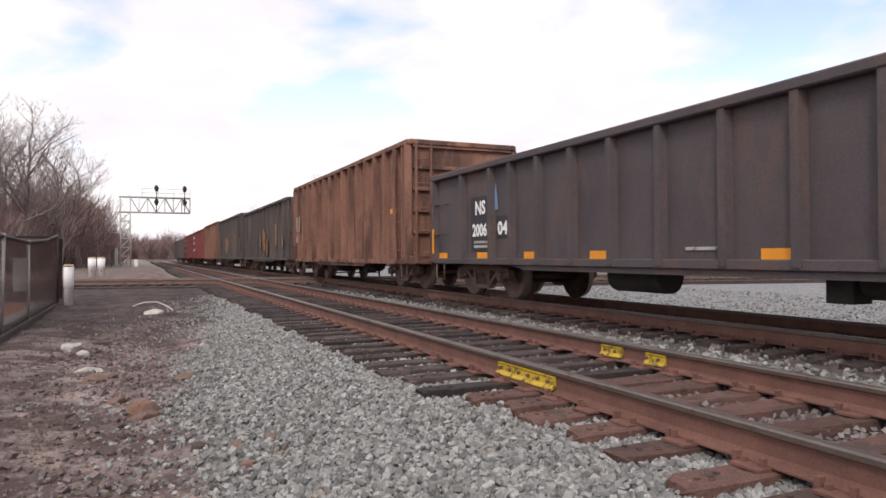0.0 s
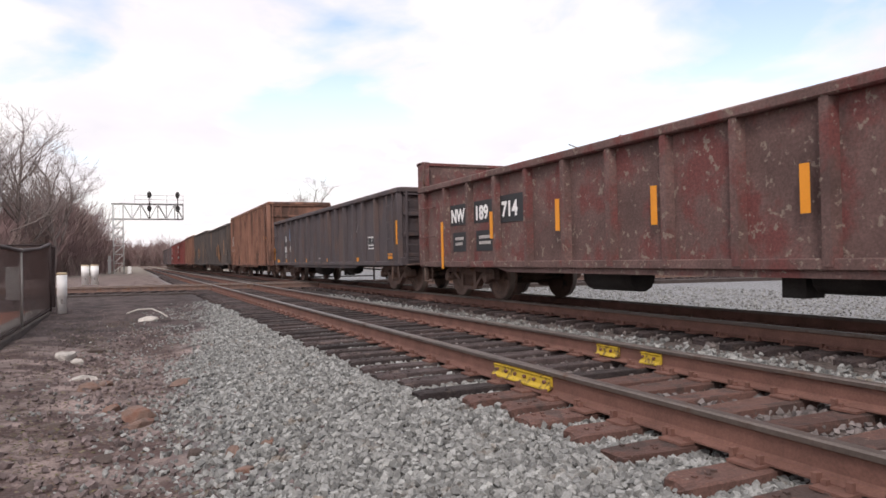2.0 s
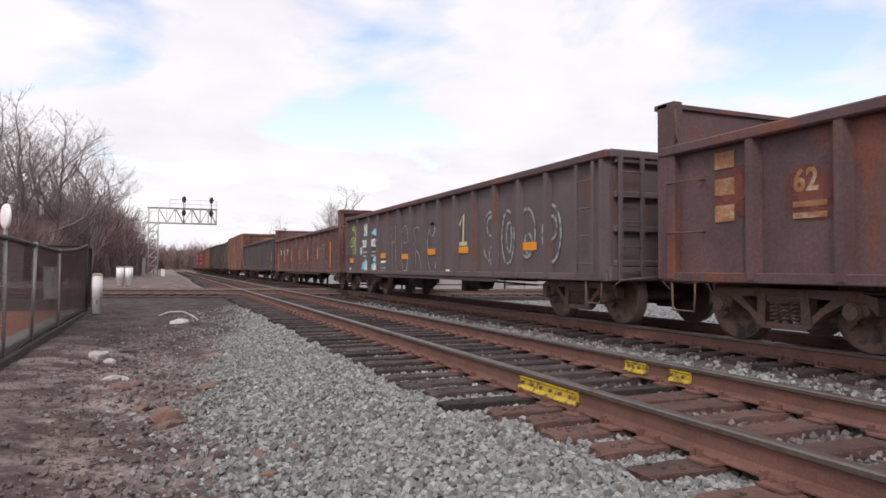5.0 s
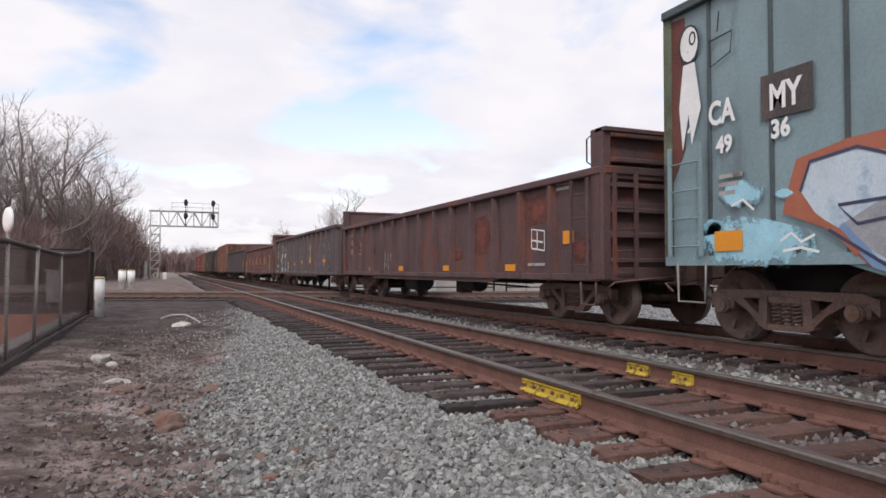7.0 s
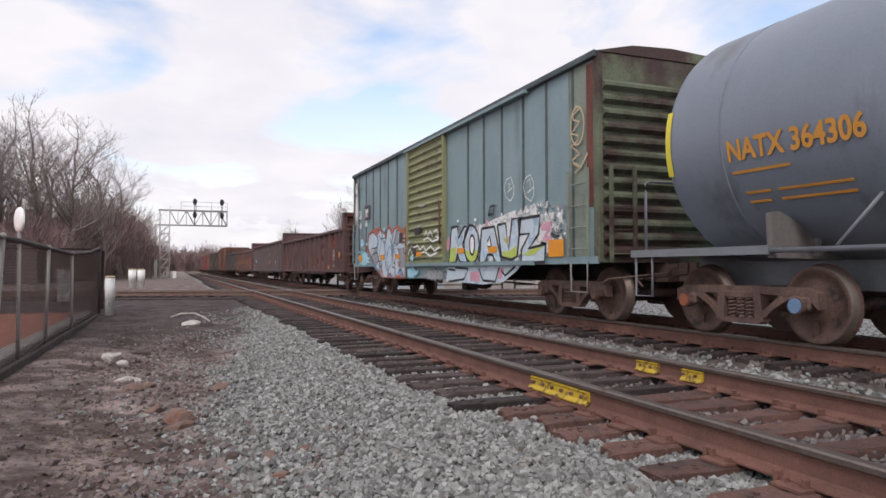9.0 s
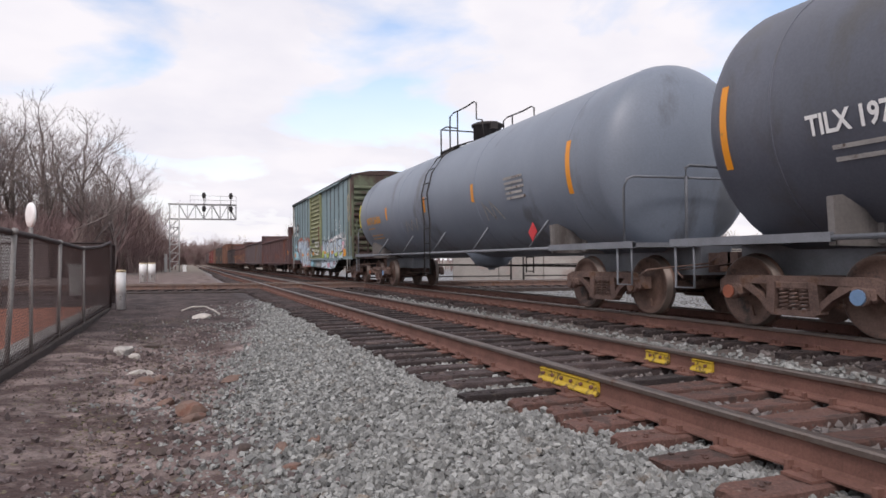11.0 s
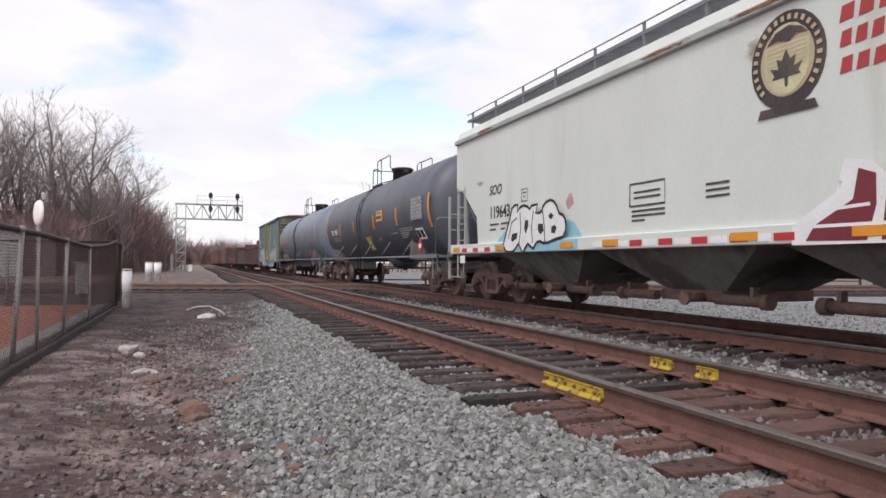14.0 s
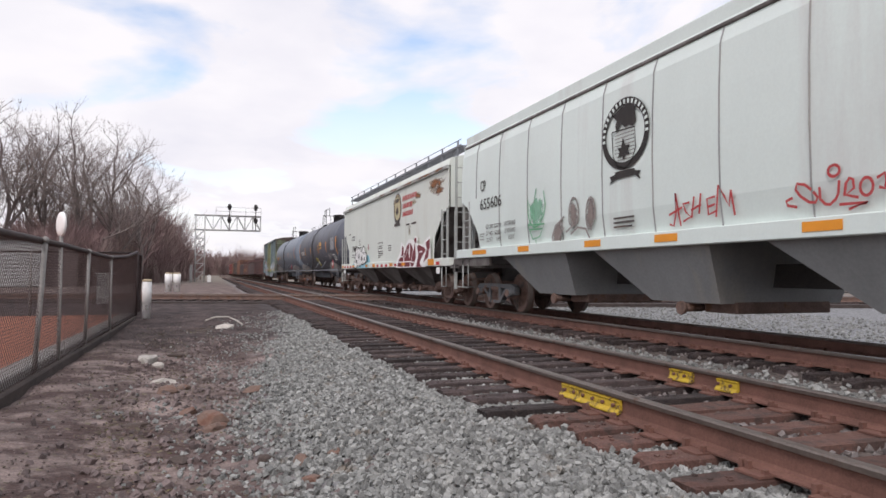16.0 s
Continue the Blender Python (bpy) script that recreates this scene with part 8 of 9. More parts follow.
strokes(car, "stencil_box", X_, [[(h - 1.86, 1.72), (h - 2.11, 1.72), (h - 2.11, 1.85), (h - 1.86, 1.85), (h - 1.86, 1.72)], [(h - 1.9, 1.79), (h - 2.07, 1.79)]], 0.016, "coal_dark", "dark framed stencil box")
EM_A, EM_Z, EM_Y, EM_H = 7.86, 3.12, 0.58, 0.51
strokes(car, "emblem", X_, [arc(h - EM_A, EM_Z, EM_Y, EM_H, 0, 360, 40)], 0.12, "under_dark", "black oval ring of the emblem")
for i in range(19):
    t_ = radians(-5 + i * 190 / 18)
    c_, s_ = math.cos(t_), math.sin(t_)
    y_, z_ = h - EM_A + EM_Y * c_, EM_Z + EM_H * s_
    blob(car, "letter_bar", X_ - 0.004, [[(y_ - 0.022 * s_ - 0.035 * c_, z_ + 0.022 * c_ - 0.035 * s_), (y_ + 0.022 * s_ - 0.035 * c_, z_ - 0.022 * c_ - 0.035 * s_), (y_ + 0.022 * s_ + 0.035 * c_, z_ - 0.022 * c_ + 0.035 * s_), (y_ - 0.022 * s_ + 0.035 * c_, z_ + 0.022 * c_ + 0.035 * s_)]], "hopper_pale", "pale letter of the ring")
SHIELD = [(h - 7.51, 3.2), (h - 8.13, 3.18), (h - 8.15, 2.85), (h - 8.04, 2.65), (h - 7.86, 2.57), (h - 7.67, 2.62), (h - 7.54, 2.8)]
strokes(car, "emblem", X_, [SHIELD], 0.022, "under_dark", "black shield outline", closed=True)
z_lo, z_hi = min(p[1] for p in SHIELD), max(p[1] for p in SHIELD)
for i in range(9):
    z_ = z_lo + (z_hi - z_lo) * (0.14 + 0.092 * i)
    half_ = EM_Y * 0.46 * min(1.0, 0.35 + 1.6 * (0.14 + 0.092 * i))
    blob(car, "shield_line", X_ + 0.0015, [[(h - EM_A + half_, z_), (h - EM_A - half_, z_), (h - EM_A - half_, z_ + 0.009), (h - EM_A + half_, z_ + 0.009)]], "coal_dark", "fine shield line")
blob(car, "emblem", X_ - 0.003, [[(h - 7.82, 3.07), (h - 7.88, 2.93), (h - 8, 2.93), (h - 7.94, 2.85), (h - 8, 2.78), (h - 7.87, 2.79), (h - 7.86, 2.71), (h - 7.81, 2.72), (h - 7.81, 2.78), (h - 7.68, 2.76), (h - 7.73, 2.85), (h - 7.67, 2.92), (h - 7.77, 2.91)], [(h - 7.52, 3.46), (h - 7.65, 3.49), (h - 7.78, 3.55), (h - 7.96, 3.58), (h - 8.13, 3.52), (h - 8.17, 3.27), (h - 8.08, 3.2), (h - 7.96, 3.24), (h - 7.87, 3.22), (h - 7.77, 3.3), (h - 7.66, 3.18), (h - 7.61, 3.28), (h - 7.66, 3.36)]], "under_dark", "black leaf and animal shape")
blob(car, "emblem", X_ - 0.003, [[(h - 7.6, 2.54), (h - 8.12, 2.54), (h - 8.13, 2.43), (h - 7.61, 2.42)], [(h - 7.61, 2.42), (h - 7.44, 2.36), (h - 7.49, 2.42), (h - 7.44, 2.48), (h - 7.61, 2.5)], [(h - 8.13, 2.43), (h - 8.27, 2.35), (h - 8.22, 2.43), (h - 8.28, 2.48), (h - 8.13, 2.5)]], "under_dark", "black ribbon")
strokes(car, "scrawl", X_, [[(h - 4.44, 2.42), (h - 4.45, 2.13), (h - 4.55, 1.94), (h - 4.73, 1.83)], [(h - 4.81, 2.61), (h - 4.69, 2.25), (h - 4.73, 1.84)], [(h - 5.13, 2.53), (h - 5.2, 2.25), (h - 5.15, 2.07), (h - 4.93, 1.87), (h - 4.73, 1.83)], [(h - 4.5, 2.34), (h - 4.63, 2.16), (h - 4.59, 2), (h - 4.48, 1.92)], [(h - 4.45, 1.9), (h - 5.17, 1.88), (h - 4.98, 1.64), (h - 4.68, 1.6), (h - 4.45, 1.9)], [(h - 4.53, 1.8), (h - 5.08, 1.79)], [(h - 4.81, 1.59), (h - 4.83, 1.42)], [(h - 4.63, 1.35), (h - 4.73, 1.44), (h - 4.93, 1.43), (h - 5.05, 1.35)]], 0.03, "g_green", "green cactus drawing")
blob(car, "paint_patch", X_ + 0.0015, [[(h - 4.45, 1.9), (h - 4.53, 2.27), (h - 4.81, 2.42), (h - 5.15, 2.48), (h - 5.17, 1.88)]], "spray_green", "thin green spray")
blob(car, "paint_patch", X_ + 0.0015, [arc(h - 6.28, 1.98, 0.16, 0.28, 0, 345, 18), arc(h - 6.85, 1.93, 0.15, 0.29, 0, 345, 18), [(h - 5.48, 1.37), (h - 5.45, 1.61), (h - 5.59, 1.82), (h - 5.94, 1.97), (h - 5.85, 1.59), (h - 5.76, 1.38)]], "spray_brown", "brown-grey sprayed rounds")
strokes(car, "scrawl", X_, [arc(h - 6.28, 1.98, 0.17, 0.29, -40, 220), arc(h - 6.85, 1.93, 0.15, 0.29, -60, 200), [(h - 5.54, 1.41), (h - 5.48, 1.61), (h - 5.61, 1.8), (h - 5.94, 1.96)], [(h - 5.75, 1.4), (h - 5.75, 1.6), (h - 5.94, 1.76)], [(h - 6.18, 1.62), (h - 6.42, 1.73), (h - 6.69, 1.69), (h - 6.84, 1.5)], [(h - 6.17, 1.95), (h - 6.27, 1.78), (h - 6.02, 1.67)], [(h - 5.76, 1.38), (h - 6.73, 1.42)]], 0.04, "g_grey", "grey sprayed outline")
strokes(car, "scrawl", X_, [[(h - 8.95, 1.61), (h - 9.04, 1.58), (h - 9.09, 1.77), (h - 9.07, 2.04), (h - 9.19, 1.57)], [(h - 8.94, 1.74), (h - 9.22, 1.83)], [(h - 9.37, 1.88), (h - 9.24, 1.87), (h - 9.29, 1.76), (h - 9.39, 1.68), (h - 9.24, 1.63)], [(h - 9.46, 1.95), (h - 9.41, 1.66)], [(h - 9.59, 1.98), (h - 9.56, 1.71)], [(h - 9.4, 1.77), (h - 9.6, 1.83)], [(h - 9.86, 1.91), (h - 9.71, 1.89), (h - 9.74, 1.68), (h - 9.88, 1.72)], [(h - 9.72, 1.78), (h - 9.86, 1.81)], [(h - 9.88, 1.64), (h - 9.92, 2.05), (h - 10.03, 1.89), (h - 10.11, 1.76), (h - 10.14, 1.96)], [(h - 10.14, 1.96), (h - 10.21, 1.64)]], 0.032, "red_letter", "red sprayed scrawl")
strokes(car, "scrawl", X_, [[(h - 11.14, 1.65), (h - 11.01, 1.68), (h - 10.99, 1.73), (h - 11.08, 1.76)], [(h - 11.33, 1.82), (h - 11.24, 1.89), (h - 11.14, 1.91), (h - 11.12, 1.85), (h - 11.18, 1.77), (h - 11.3, 1.69), (h - 11.38, 1.68), (h - 11.41, 1.73), (h - 11.35, 1.8)], [(h - 11.43, 1.84), (h - 11.44, 1.71), (h - 11.5, 1.65), (h - 11.56, 1.64), (h - 11.63, 1.69), (h - 11.66, 1.75), (h - 11.67, 1.88)], [(h - 11.73, 1.71), (h - 11.75, 1.84), (h - 11.79, 1.89), (h - 11.83, 1.87), (h - 11.84, 1.78), (h - 11.75, 1.72), (h - 11.89, 1.68)], [(h - 12.09, 1.85), (h - 12.17, 1.89), (h - 12.19, 1.81), (h - 12.17, 1.74), (h - 12.11, 1.76)], [(h - 11.67, 1.63), (h - 11.99, 1.62), (h - 11.78, 1.57)]] + [arc(h - 11.61, 1.99, 0.07, 0.06, 0, 360), arc(h - 11.98, 1.78, 0.07, 0.09, 0, 360)], 0.032, "red_letter", "red sprayed scrawl")
bars(car, X_, h - 8.1 + 0.55, 1.78, (0.55, 0.55, 0.5), "coal_dark", 0.03, 0.07)
for a in (4.86, 7.52, 9.46, 12.04, 14.5):
    reflector(car, h - a + 0.55, 1.42, 0.5, 0.11, -1.556)
reflector(car, h - 1.9, 1.42, 0.85, 0.1, -1.556)


# ---- fence and yard ----
FX = -1.97


def chain_link(name, parent, p0, p1, z_of, h_of, step=0.075, r=0.0026):
    """Crossed wires between two ground points; z_of and h_of give foot and top along it."""
    p0, p1 = Vector((*p0, 0)), Vector((*p1, 0))
    length = (p1 - p0).length
    d = (p1 - p0) / length
    v, f = [], []
    side = Vector((-d.y, d.x, 0))
    for sgn in (1, -1):
        s = -2.0
        while s < length + 2.0:
            a0, a1 = (s, s + 1.75) if sgn > 0 else (s + 1.75, s)
            u0, u1 = 0.0, 1.0
            lo, hi = min(a0, a1), max(a0, a1)
            ts = [(t - a0) / (a1 - a0) for t in (max(lo, 0.0), min(hi, length))]
            if hi > 0 and lo < length and abs(ts[0] - ts[1]) > 0.02:
                ends = []
                for t in ts:
                    q = a0 + (a1 - a0) * t
                    b = p0 + d * q + side * 0.004 * sgn
                    zz = z_of(q) + (h_of(q) - z_of(q)) * t
                    ends.append(Vector((b.x, b.y, zz)))
                o = len(v)
                for e in ends:
                    v += [tuple(e + side * r), tuple(e + d * r - side * r), tuple(e - d * r - side * r)]
                f += [(o, o + 1, o + 4, o + 3), (o + 1, o + 2, o + 5, o + 4), (o + 2, o, o + 3, o + 5)]
            s += step
    me = raw(name, v, f, "galv_dark")
    ob = new(name, me)
    ob.parent = parent
    return tagged(ob, "rusty chain-link wire")


def fence_top(y):
    return float(np.interp(y, [0, 8, 11, 15.5, 18.5, 20.8], [1.3, 1.29, 1.27, 1.2, 1.3, 1.47]))


def fence_foot(y):
    return float(np.interp(y, [0, 9.5, 12.5, 21], [-0.5, -0.47, -0.33, -0.32]))


def build_fence():
    fence = thing("chain_link_fence", "rusty chain-link fence with galvanised posts beside the dirt strip", "fence")
    for i, y in enumerate((2.6, 5.9, 9.4, 12.75, 15.6, 20.8)):
        b = Build()
        z0, z1 = fence_foot(y), fence_top(y)
        lean = (0.06, 0.02, 0.05, 0.02, 0.0, 0.0)[i]
        b.tube([(FX - lean, y, z0 - 0.1), (FX + lean, y, z1)], 0.03 if y < 20 else 0.045, 10)
        b.lathe([(z1 - 0.02, 0.044), (z1 + 0.03, 0.04), (z1 + 0.05, 0.01)], 10, 2, (FX + lean, y, 0))
        part("post", b, "galv" if y < 20 else "galv_dark", fence, "galvanised steel post")
    b = Build()
    b.tube([(FX, y, fence_top(y)) for y in (1.0, 3, 5, 7, 9, 11, 12.5, 14, 15.5, 17, 18.5, 19.8, 20.8, 21.0)], 0.04, 8)
    part("top_rail", b, "galv_dark", fence, "dark sagging top rail")
    b = Build()
    b.tube([(FX, y, fence_foot(y) + 0.06) for y in (1.0, 9.5, 12.5, 21)], 0.012, 6)
    part("bottom_wire", b, "galv_dark", fence)
    chain_link("mesh", fence, (FX, 1.0), (FX, 20.8), lambda s: fence_foot(1 + s), lambda s: fence_top(1 + s))
    # the return run behind, and the dark gate at the corner
    back = thing("chain_link_fence", "far run of chain-link fence round the paved yard", "fence")
    for x in (-2.0, -4.6, -7.2, -9.8, -12.4):
        b = Build().tube([(x, 20.9 + 0.0 * x, -0.35), (x, 20.9, 1.45)], 0.035, 8)
        part("post", b, "galv", back)
    for z in (1.45,):
        b = Build().tube([(-12.4, 20.9, z), (-2.0, 20.9, z)], 0.025, 8)
        part("top_rail", b, "galv_dark", back)
    chain_link("mesh", back, (-2.0, 20.9), (-12.4, 20.9), lambda s: -0.35, lambda s: 1.45)
    gate = thing("fence_gate", "narrow dark mesh gate at the fence corner", "gate")
    b = Build()
    b.tube([(-2.05, 20.95, -0.3), (-2.05, 20.95, 1.45), (-1.98, 22.2, 1.42), (-1.98, 22.2, -0.3), (-2.05, 20.95, -0.28)], 0.03, 8)
    part("gate_frame", b, "galv_dark", gate)
    chain_link("mesh", gate, (-2.05, 20.95), (-1.98, 22.2), lambda s: -0.28, lambda s: 1.43, 0.045)


build_fence()


def build_yard():
    b = Build()
    b.box(-14, FX - 0.35, 3.0, 20.5, -0.5, -0.27)
    tagged(part("pavement", b, "brick"), "red brick paving inside the fence", "paving", kind="structure")
    b = Build()
    b.box(FX - 0.35, FX - 0.06, 1.0, 20.6, -0.55, -0.24, 0.02)
    tagged(part("kerb", b, "concrete"), "grey concrete kerb at the fence foot", "kerb", kind="structure")
    b = Build()
    b.box(FX - 0.06, FX + 0.05, 1.0, 20.6, -0.62, -0.33, 0.02)
    tagged(part("retaining_board", b, "kerb"), "dark rotten board along the fence foot", "board", kind="structure")
    b = Build()
    b.box(-12.0, -3.6, 13.2, 13.5, -0.3, -0.16, 0.02)
    tagged(part("edging", b, "concrete"), "grey concrete edging on the paving", "kerb", kind="structure")


build_yard()


def round_mirror():
    t = thing("round_sign", "white round disc on a short post above the fence", "sign", pose(FX, 10.58, 0))
    b = Build().tube([(0, 0, -0.4), (0, 0, 1.45)], 0.025, 8)
    part("post", b, "galv", t)
    b = Build().lathe([(-0.034, 0.02), (-0.03, 0.1), (-0.02, 0.165), (0.0, 0.175), (0.012, 0.17)], 28, 1)
    part("disc", b, "white_paint", t, "white enamelled disc", pose(0.0, 0, 1.56, 0, 14, -62))


round_mirror()


def marker_post(x, y, z, h, r, label):
    t = thing("marker_post", label, "marker post", pose(x, y, z), "white marker posts")
    b = Build().lathe([(0, r), (h * 0.42, r), (h * 0.425, r * 1.12), (h * 0.97, r * 1.12)], 18, 2)
    part("tube", b, "white_paint", t, "white plastic tube")
    b = Build().lathe([(h * 0.96, r * 1.16), (h, r * 1.16), (h * 1.02, r * 0.9)], 18, 2)
    part("cap", b, "tan_cap", t, "tan cap")
    b = Build().box(-0.03, 0.03, -r - 0.008, -r + 0.02, h * 0.24, h * 0.36)
    part("tag", b, "galv", t, "small grey tag")


marker_post(-1.63, 20.1, -0.36, 1.05, 0.108, "white plastic marker post with a tan cap by the fence")
marker_post(-2.48, 45.8, -0.3, 1.18, 0.2, "white marker post beyond the crossing")
marker_post(-1.98, 45.8, -0.3, 1.18, 0.2, "white marker post beyond the crossing")


def cabinet():
    t = thing("electrical_cabinet", "grey steel electrical cabinet behind the fence", "cabinet", pose(-3.4, 30.0 - 4.5, -0.33))
    b = Build().box(-0.22, 0.22, -0.2, 0.2, 0.15, 1.15, 0.02)
    part("body", b, "siding", t, "grey painted steel body")
    b = Build().box(-0.26, 0.26, -0.24, 0.24, 1.15, 1.22, 0.015)
    part("lid", b, "siding", t)
    b = Build().box(-0.06, 0.06, -0.06, 0.06, 0, 0.16)
    part("foot", b, "galv_dark", t)


cabinet()


def shed():
    t = thing("shed", "pale grey shed with horizontal siding beyond the crossing", "shed", pose(-12.6, 62.0, -0.3, 0, 0, 12))
    b = Build().box(-9.5, 0, 0, 5, 0, 3.75)
    part("wall", b, "siding", t, "pale grey wall")
    me = Build().prism([(0, 0.0), (-0.05, 0.02), (0, 0.3)], 0, -9.5, 0.0).mesh("siding_board", "siding")
    for i in range(12):
        part("siding_board", me, None, t, "", pose(0, 0, 0.05 + i * 0.305))
    b = Build().prism([(-9.8, 3.75), (0.3, 3.75), (0.3, 3.85), (-4.75, 4.25), (-9.8, 3.85)], 1, -0.3, 5.3)
    part("roof", b, "kerb", t, "dark low roof")
    # the shed's shadowed side, added as a block with the shade as brown colour
    shaded_box = Build().box(0.0, 2.3, 0.8, 5, 0, 3.4)
    part("side_wing", shaded_box, "stone_brown", t, "shed side in shadow, as a brown block")


shed()


def signal_bridge():
    t = thing("signal_bridge", "galvanised cantilever signal bridge with four signal heads", "signal", pose(-1.35, 95.0, -0.5))
    w, top, d = 0.58, 9.1, 1.95
    for x in (-w, w):
        for y in (-0.6, 0.6):
            b = Build().tube([(x, y, 0), (x, y, top)], 0.085, 6)
            part("leg", b, "signal_steel", t)
    b = Build()
    n = 6
    for i in range(n):
        z0, z1 = 0.4 + i * (top - d - 0.4) / n, 0.4 + (i + 1) * (top - d - 0.4) / n
        for y in (-0.6, 0.6):
            b.tube([(-w, y, z0), (w, y, z1)], 0.045, 5)
            b.tube([(-w, y, z1), (w, y, z1)], 0.045, 5)
        for x in (-w, w):
            b.tube([(x, -0.6, z0), (x, 0.6, z1)], 0.045, 5)
    part("bracing", b, "signal_steel", t, "galvanised lattice bracing")
    x1 = 7.75
    for z in (top - d, top):
        for y in (-0.6, 0.6):
            b = Build().tube([(-w - 0.2, y, z), (x1, y, z)], 0.08, 6)
            part("chord", b, "signal_steel", t)
    b = Build()
    n = 7
    for i in range(n):
        xa, xb = w + (x1 - w) * i / n, w + (x1 - w) * (i + 1) / n
        b.tube([(xb, -0.6, top), (xb, 0.6, top)], 0.035, 5)
        b.tube([(xb, -0.6, top - d), (xb, 0.6, top - d)], 0.035, 5)
        for y in (-0.6, 0.6):
            b.tube([(xa, y, top - d if i % 2 else top), (xb, y, top if i % 2 else top - d)], 0.05, 5)
            b.tube([(xb, y, top - d), (xb, y, top)], 0.04, 5)
    part("truss_web", b, "signal_steel", t, "galvanised truss bars")
    b = Build()
    b.box(1.85, x1, -0.5, 0.5, top + 0.02, top + 0.06)
    for x in (1.95, 3.85, 5.75, x1):
        b.tube([(x, -0.6, top), (x, -0.6, top + 1.1)], 0.03, 5)
    for z in (0.55, 1.1):
        b.tube([(1.95, -0.6, top + z), (x1, -0.6, top + z)], 0.03, 5)
    part("walkway", b, "signal_steel", t, "walkway with a thin railing")
    for x in (3.65, 7.05):
        p = Build().tube([(x, -0.75, top - 1.9), (x, -0.75, top + 1.6)], 0.06, 6)
        part("signal_mast", p, "galv_dark", t)
        for z in (top + 1.15, top - 0.6):
            hd = Build().lathe([(-0.16, 0.24), (-0.12, 0.28), (0.04, 0.28), (0.06, 0.2), (0.3, 0.2)], 20, 1, (x, -0.85, z))
            hd.box(x - 0.2, x + 0.2, -0.8, -0.45, z - 0.38, z + 0.38, 0.05)
            head = part("signal_head", hd, "under_dark", t, "black round signal target")
            for k in range(3):
                a = k * 2.094 + 1.57
                ln = Build().tube([(x + 0.17 * math.cos(a), -1.05, z + 0.17 * math.sin(a)), (x + 0.17 * math.cos(a), -0.9, z + 0.17 * math.sin(a))], 0.07, 10)
                part("lens_hood", ln, "black_paint", head)
    for i in range(3):
        part("bracket", Build().tube([(-w - 0.9, -0.3, 1.9 + i * 2.6), (-w, -0.3, 1.9 + i * 2.6)], 0.04, 5), "signal_steel", t)
    part("service_box", Build().box(-w - 0.65, -w - 0.3, -0.4, 0, 0.2, 2.5, 0.03), "signal_steel", t, "grey service box")
    b = Build().box(1.0, 1.45, -0.9, -0.6, 0, 1.1, 0.03)
    part("base_box", b, "white_paint", t, "white box at the foot")
    b = Build().box(-1.4, 1.4, -1.2, 1.2, -0.4, 0.1, 0.05)
    part("footing", b, "concrete", t)


signal_bridge()


def pole(x, y, h, r, label, material):
    t = thing("pole", label, "pole", pose(x, y, -0.4))
    part("shaft", Build().tube([(0, 0, 0), (0, 0, h)], r, 10, True, r * 0.75), material, t)
    part("crossarm", Build().box(-0.6, 0.6, -0.05, 0.05, h - 0.7, h - 0.58), material, t)


pole(-12.3, 83.6, 9.2, 0.24, "pale grey steel pole before the trees", "siding")
pole(24.5, 150, 10.0, 0.16, "thin line pole beside the far tracks", "bark")


# ---- trees ----
def bare_tree(label, height, seed, spread=1.0, kind_seed=0):
    """A leafless tree: a tapered trunk that forks into limbs, and a crown of fine twigs."""
    r = random.Random(seed)
    limbs, twigs = Build(), Build()

    def grow(p, d, length, rad, level):
        pts = [p]
        q, dd = p.copy(), d.copy()
        n = 5 if level < 3 else 3
        for _ in range(n):
            up = 0.10 if level else 0.0
            dd = (dd + Vector((r.uniform(-1, 1), r.uniform(-1, 1), r.uniform(-0.7, 0.9) + up)) * (0.16 if level < 2 else 0.34)).normalized()
            q = q + dd * length / n
            pts.append(q.copy())
        (limbs if level < 3 else twigs).tube(pts, rad, 8 if level == 0 else 5 if level < 3 else 3, False, rad * (0.55 if level < 3 else 0.3))
        if level >= 5:
            return
        kids = (6, 5, 5, 5, 4)[level]
        for i in range(kids):
            at = pts[n] if i == 0 else pts[r.randint(2, n)]
            a = r.uniform(0, 6.283)
            tilt = (0.18 if i == 0 else r.uniform(0.4, 0.85) if level < 2 else r.uniform(0.5, 1.15)) * spread
            side = Vector((math.cos(a), math.sin(a), 0))
            nd = (dd * math.cos(tilt) + side * math.sin(tilt) + Vector((0, 0, 0.12))).normalized()
            grow(at, nd, length * ((r.uniform(0.72, 0.88) if i == 0 else r.uniform(0.6, 0.85)) if level < 2 else r.uniform(0.42, 0.68)), max(0.007, rad * (0.6 if i == 0 else 0.42)), level + 1)

    grow(Vector((0, 0, -0.4)), Vector((0, 0, 1)), height * 0.3, height * 0.018, 0)
    t = thing("tree", label, "tree", None, "bare trees")
    part("trunk", limbs, "bark", t, "grey-brown trunk and limbs")
    part("crown", twigs, "twig", t, "fine leafless twigs")
    return t


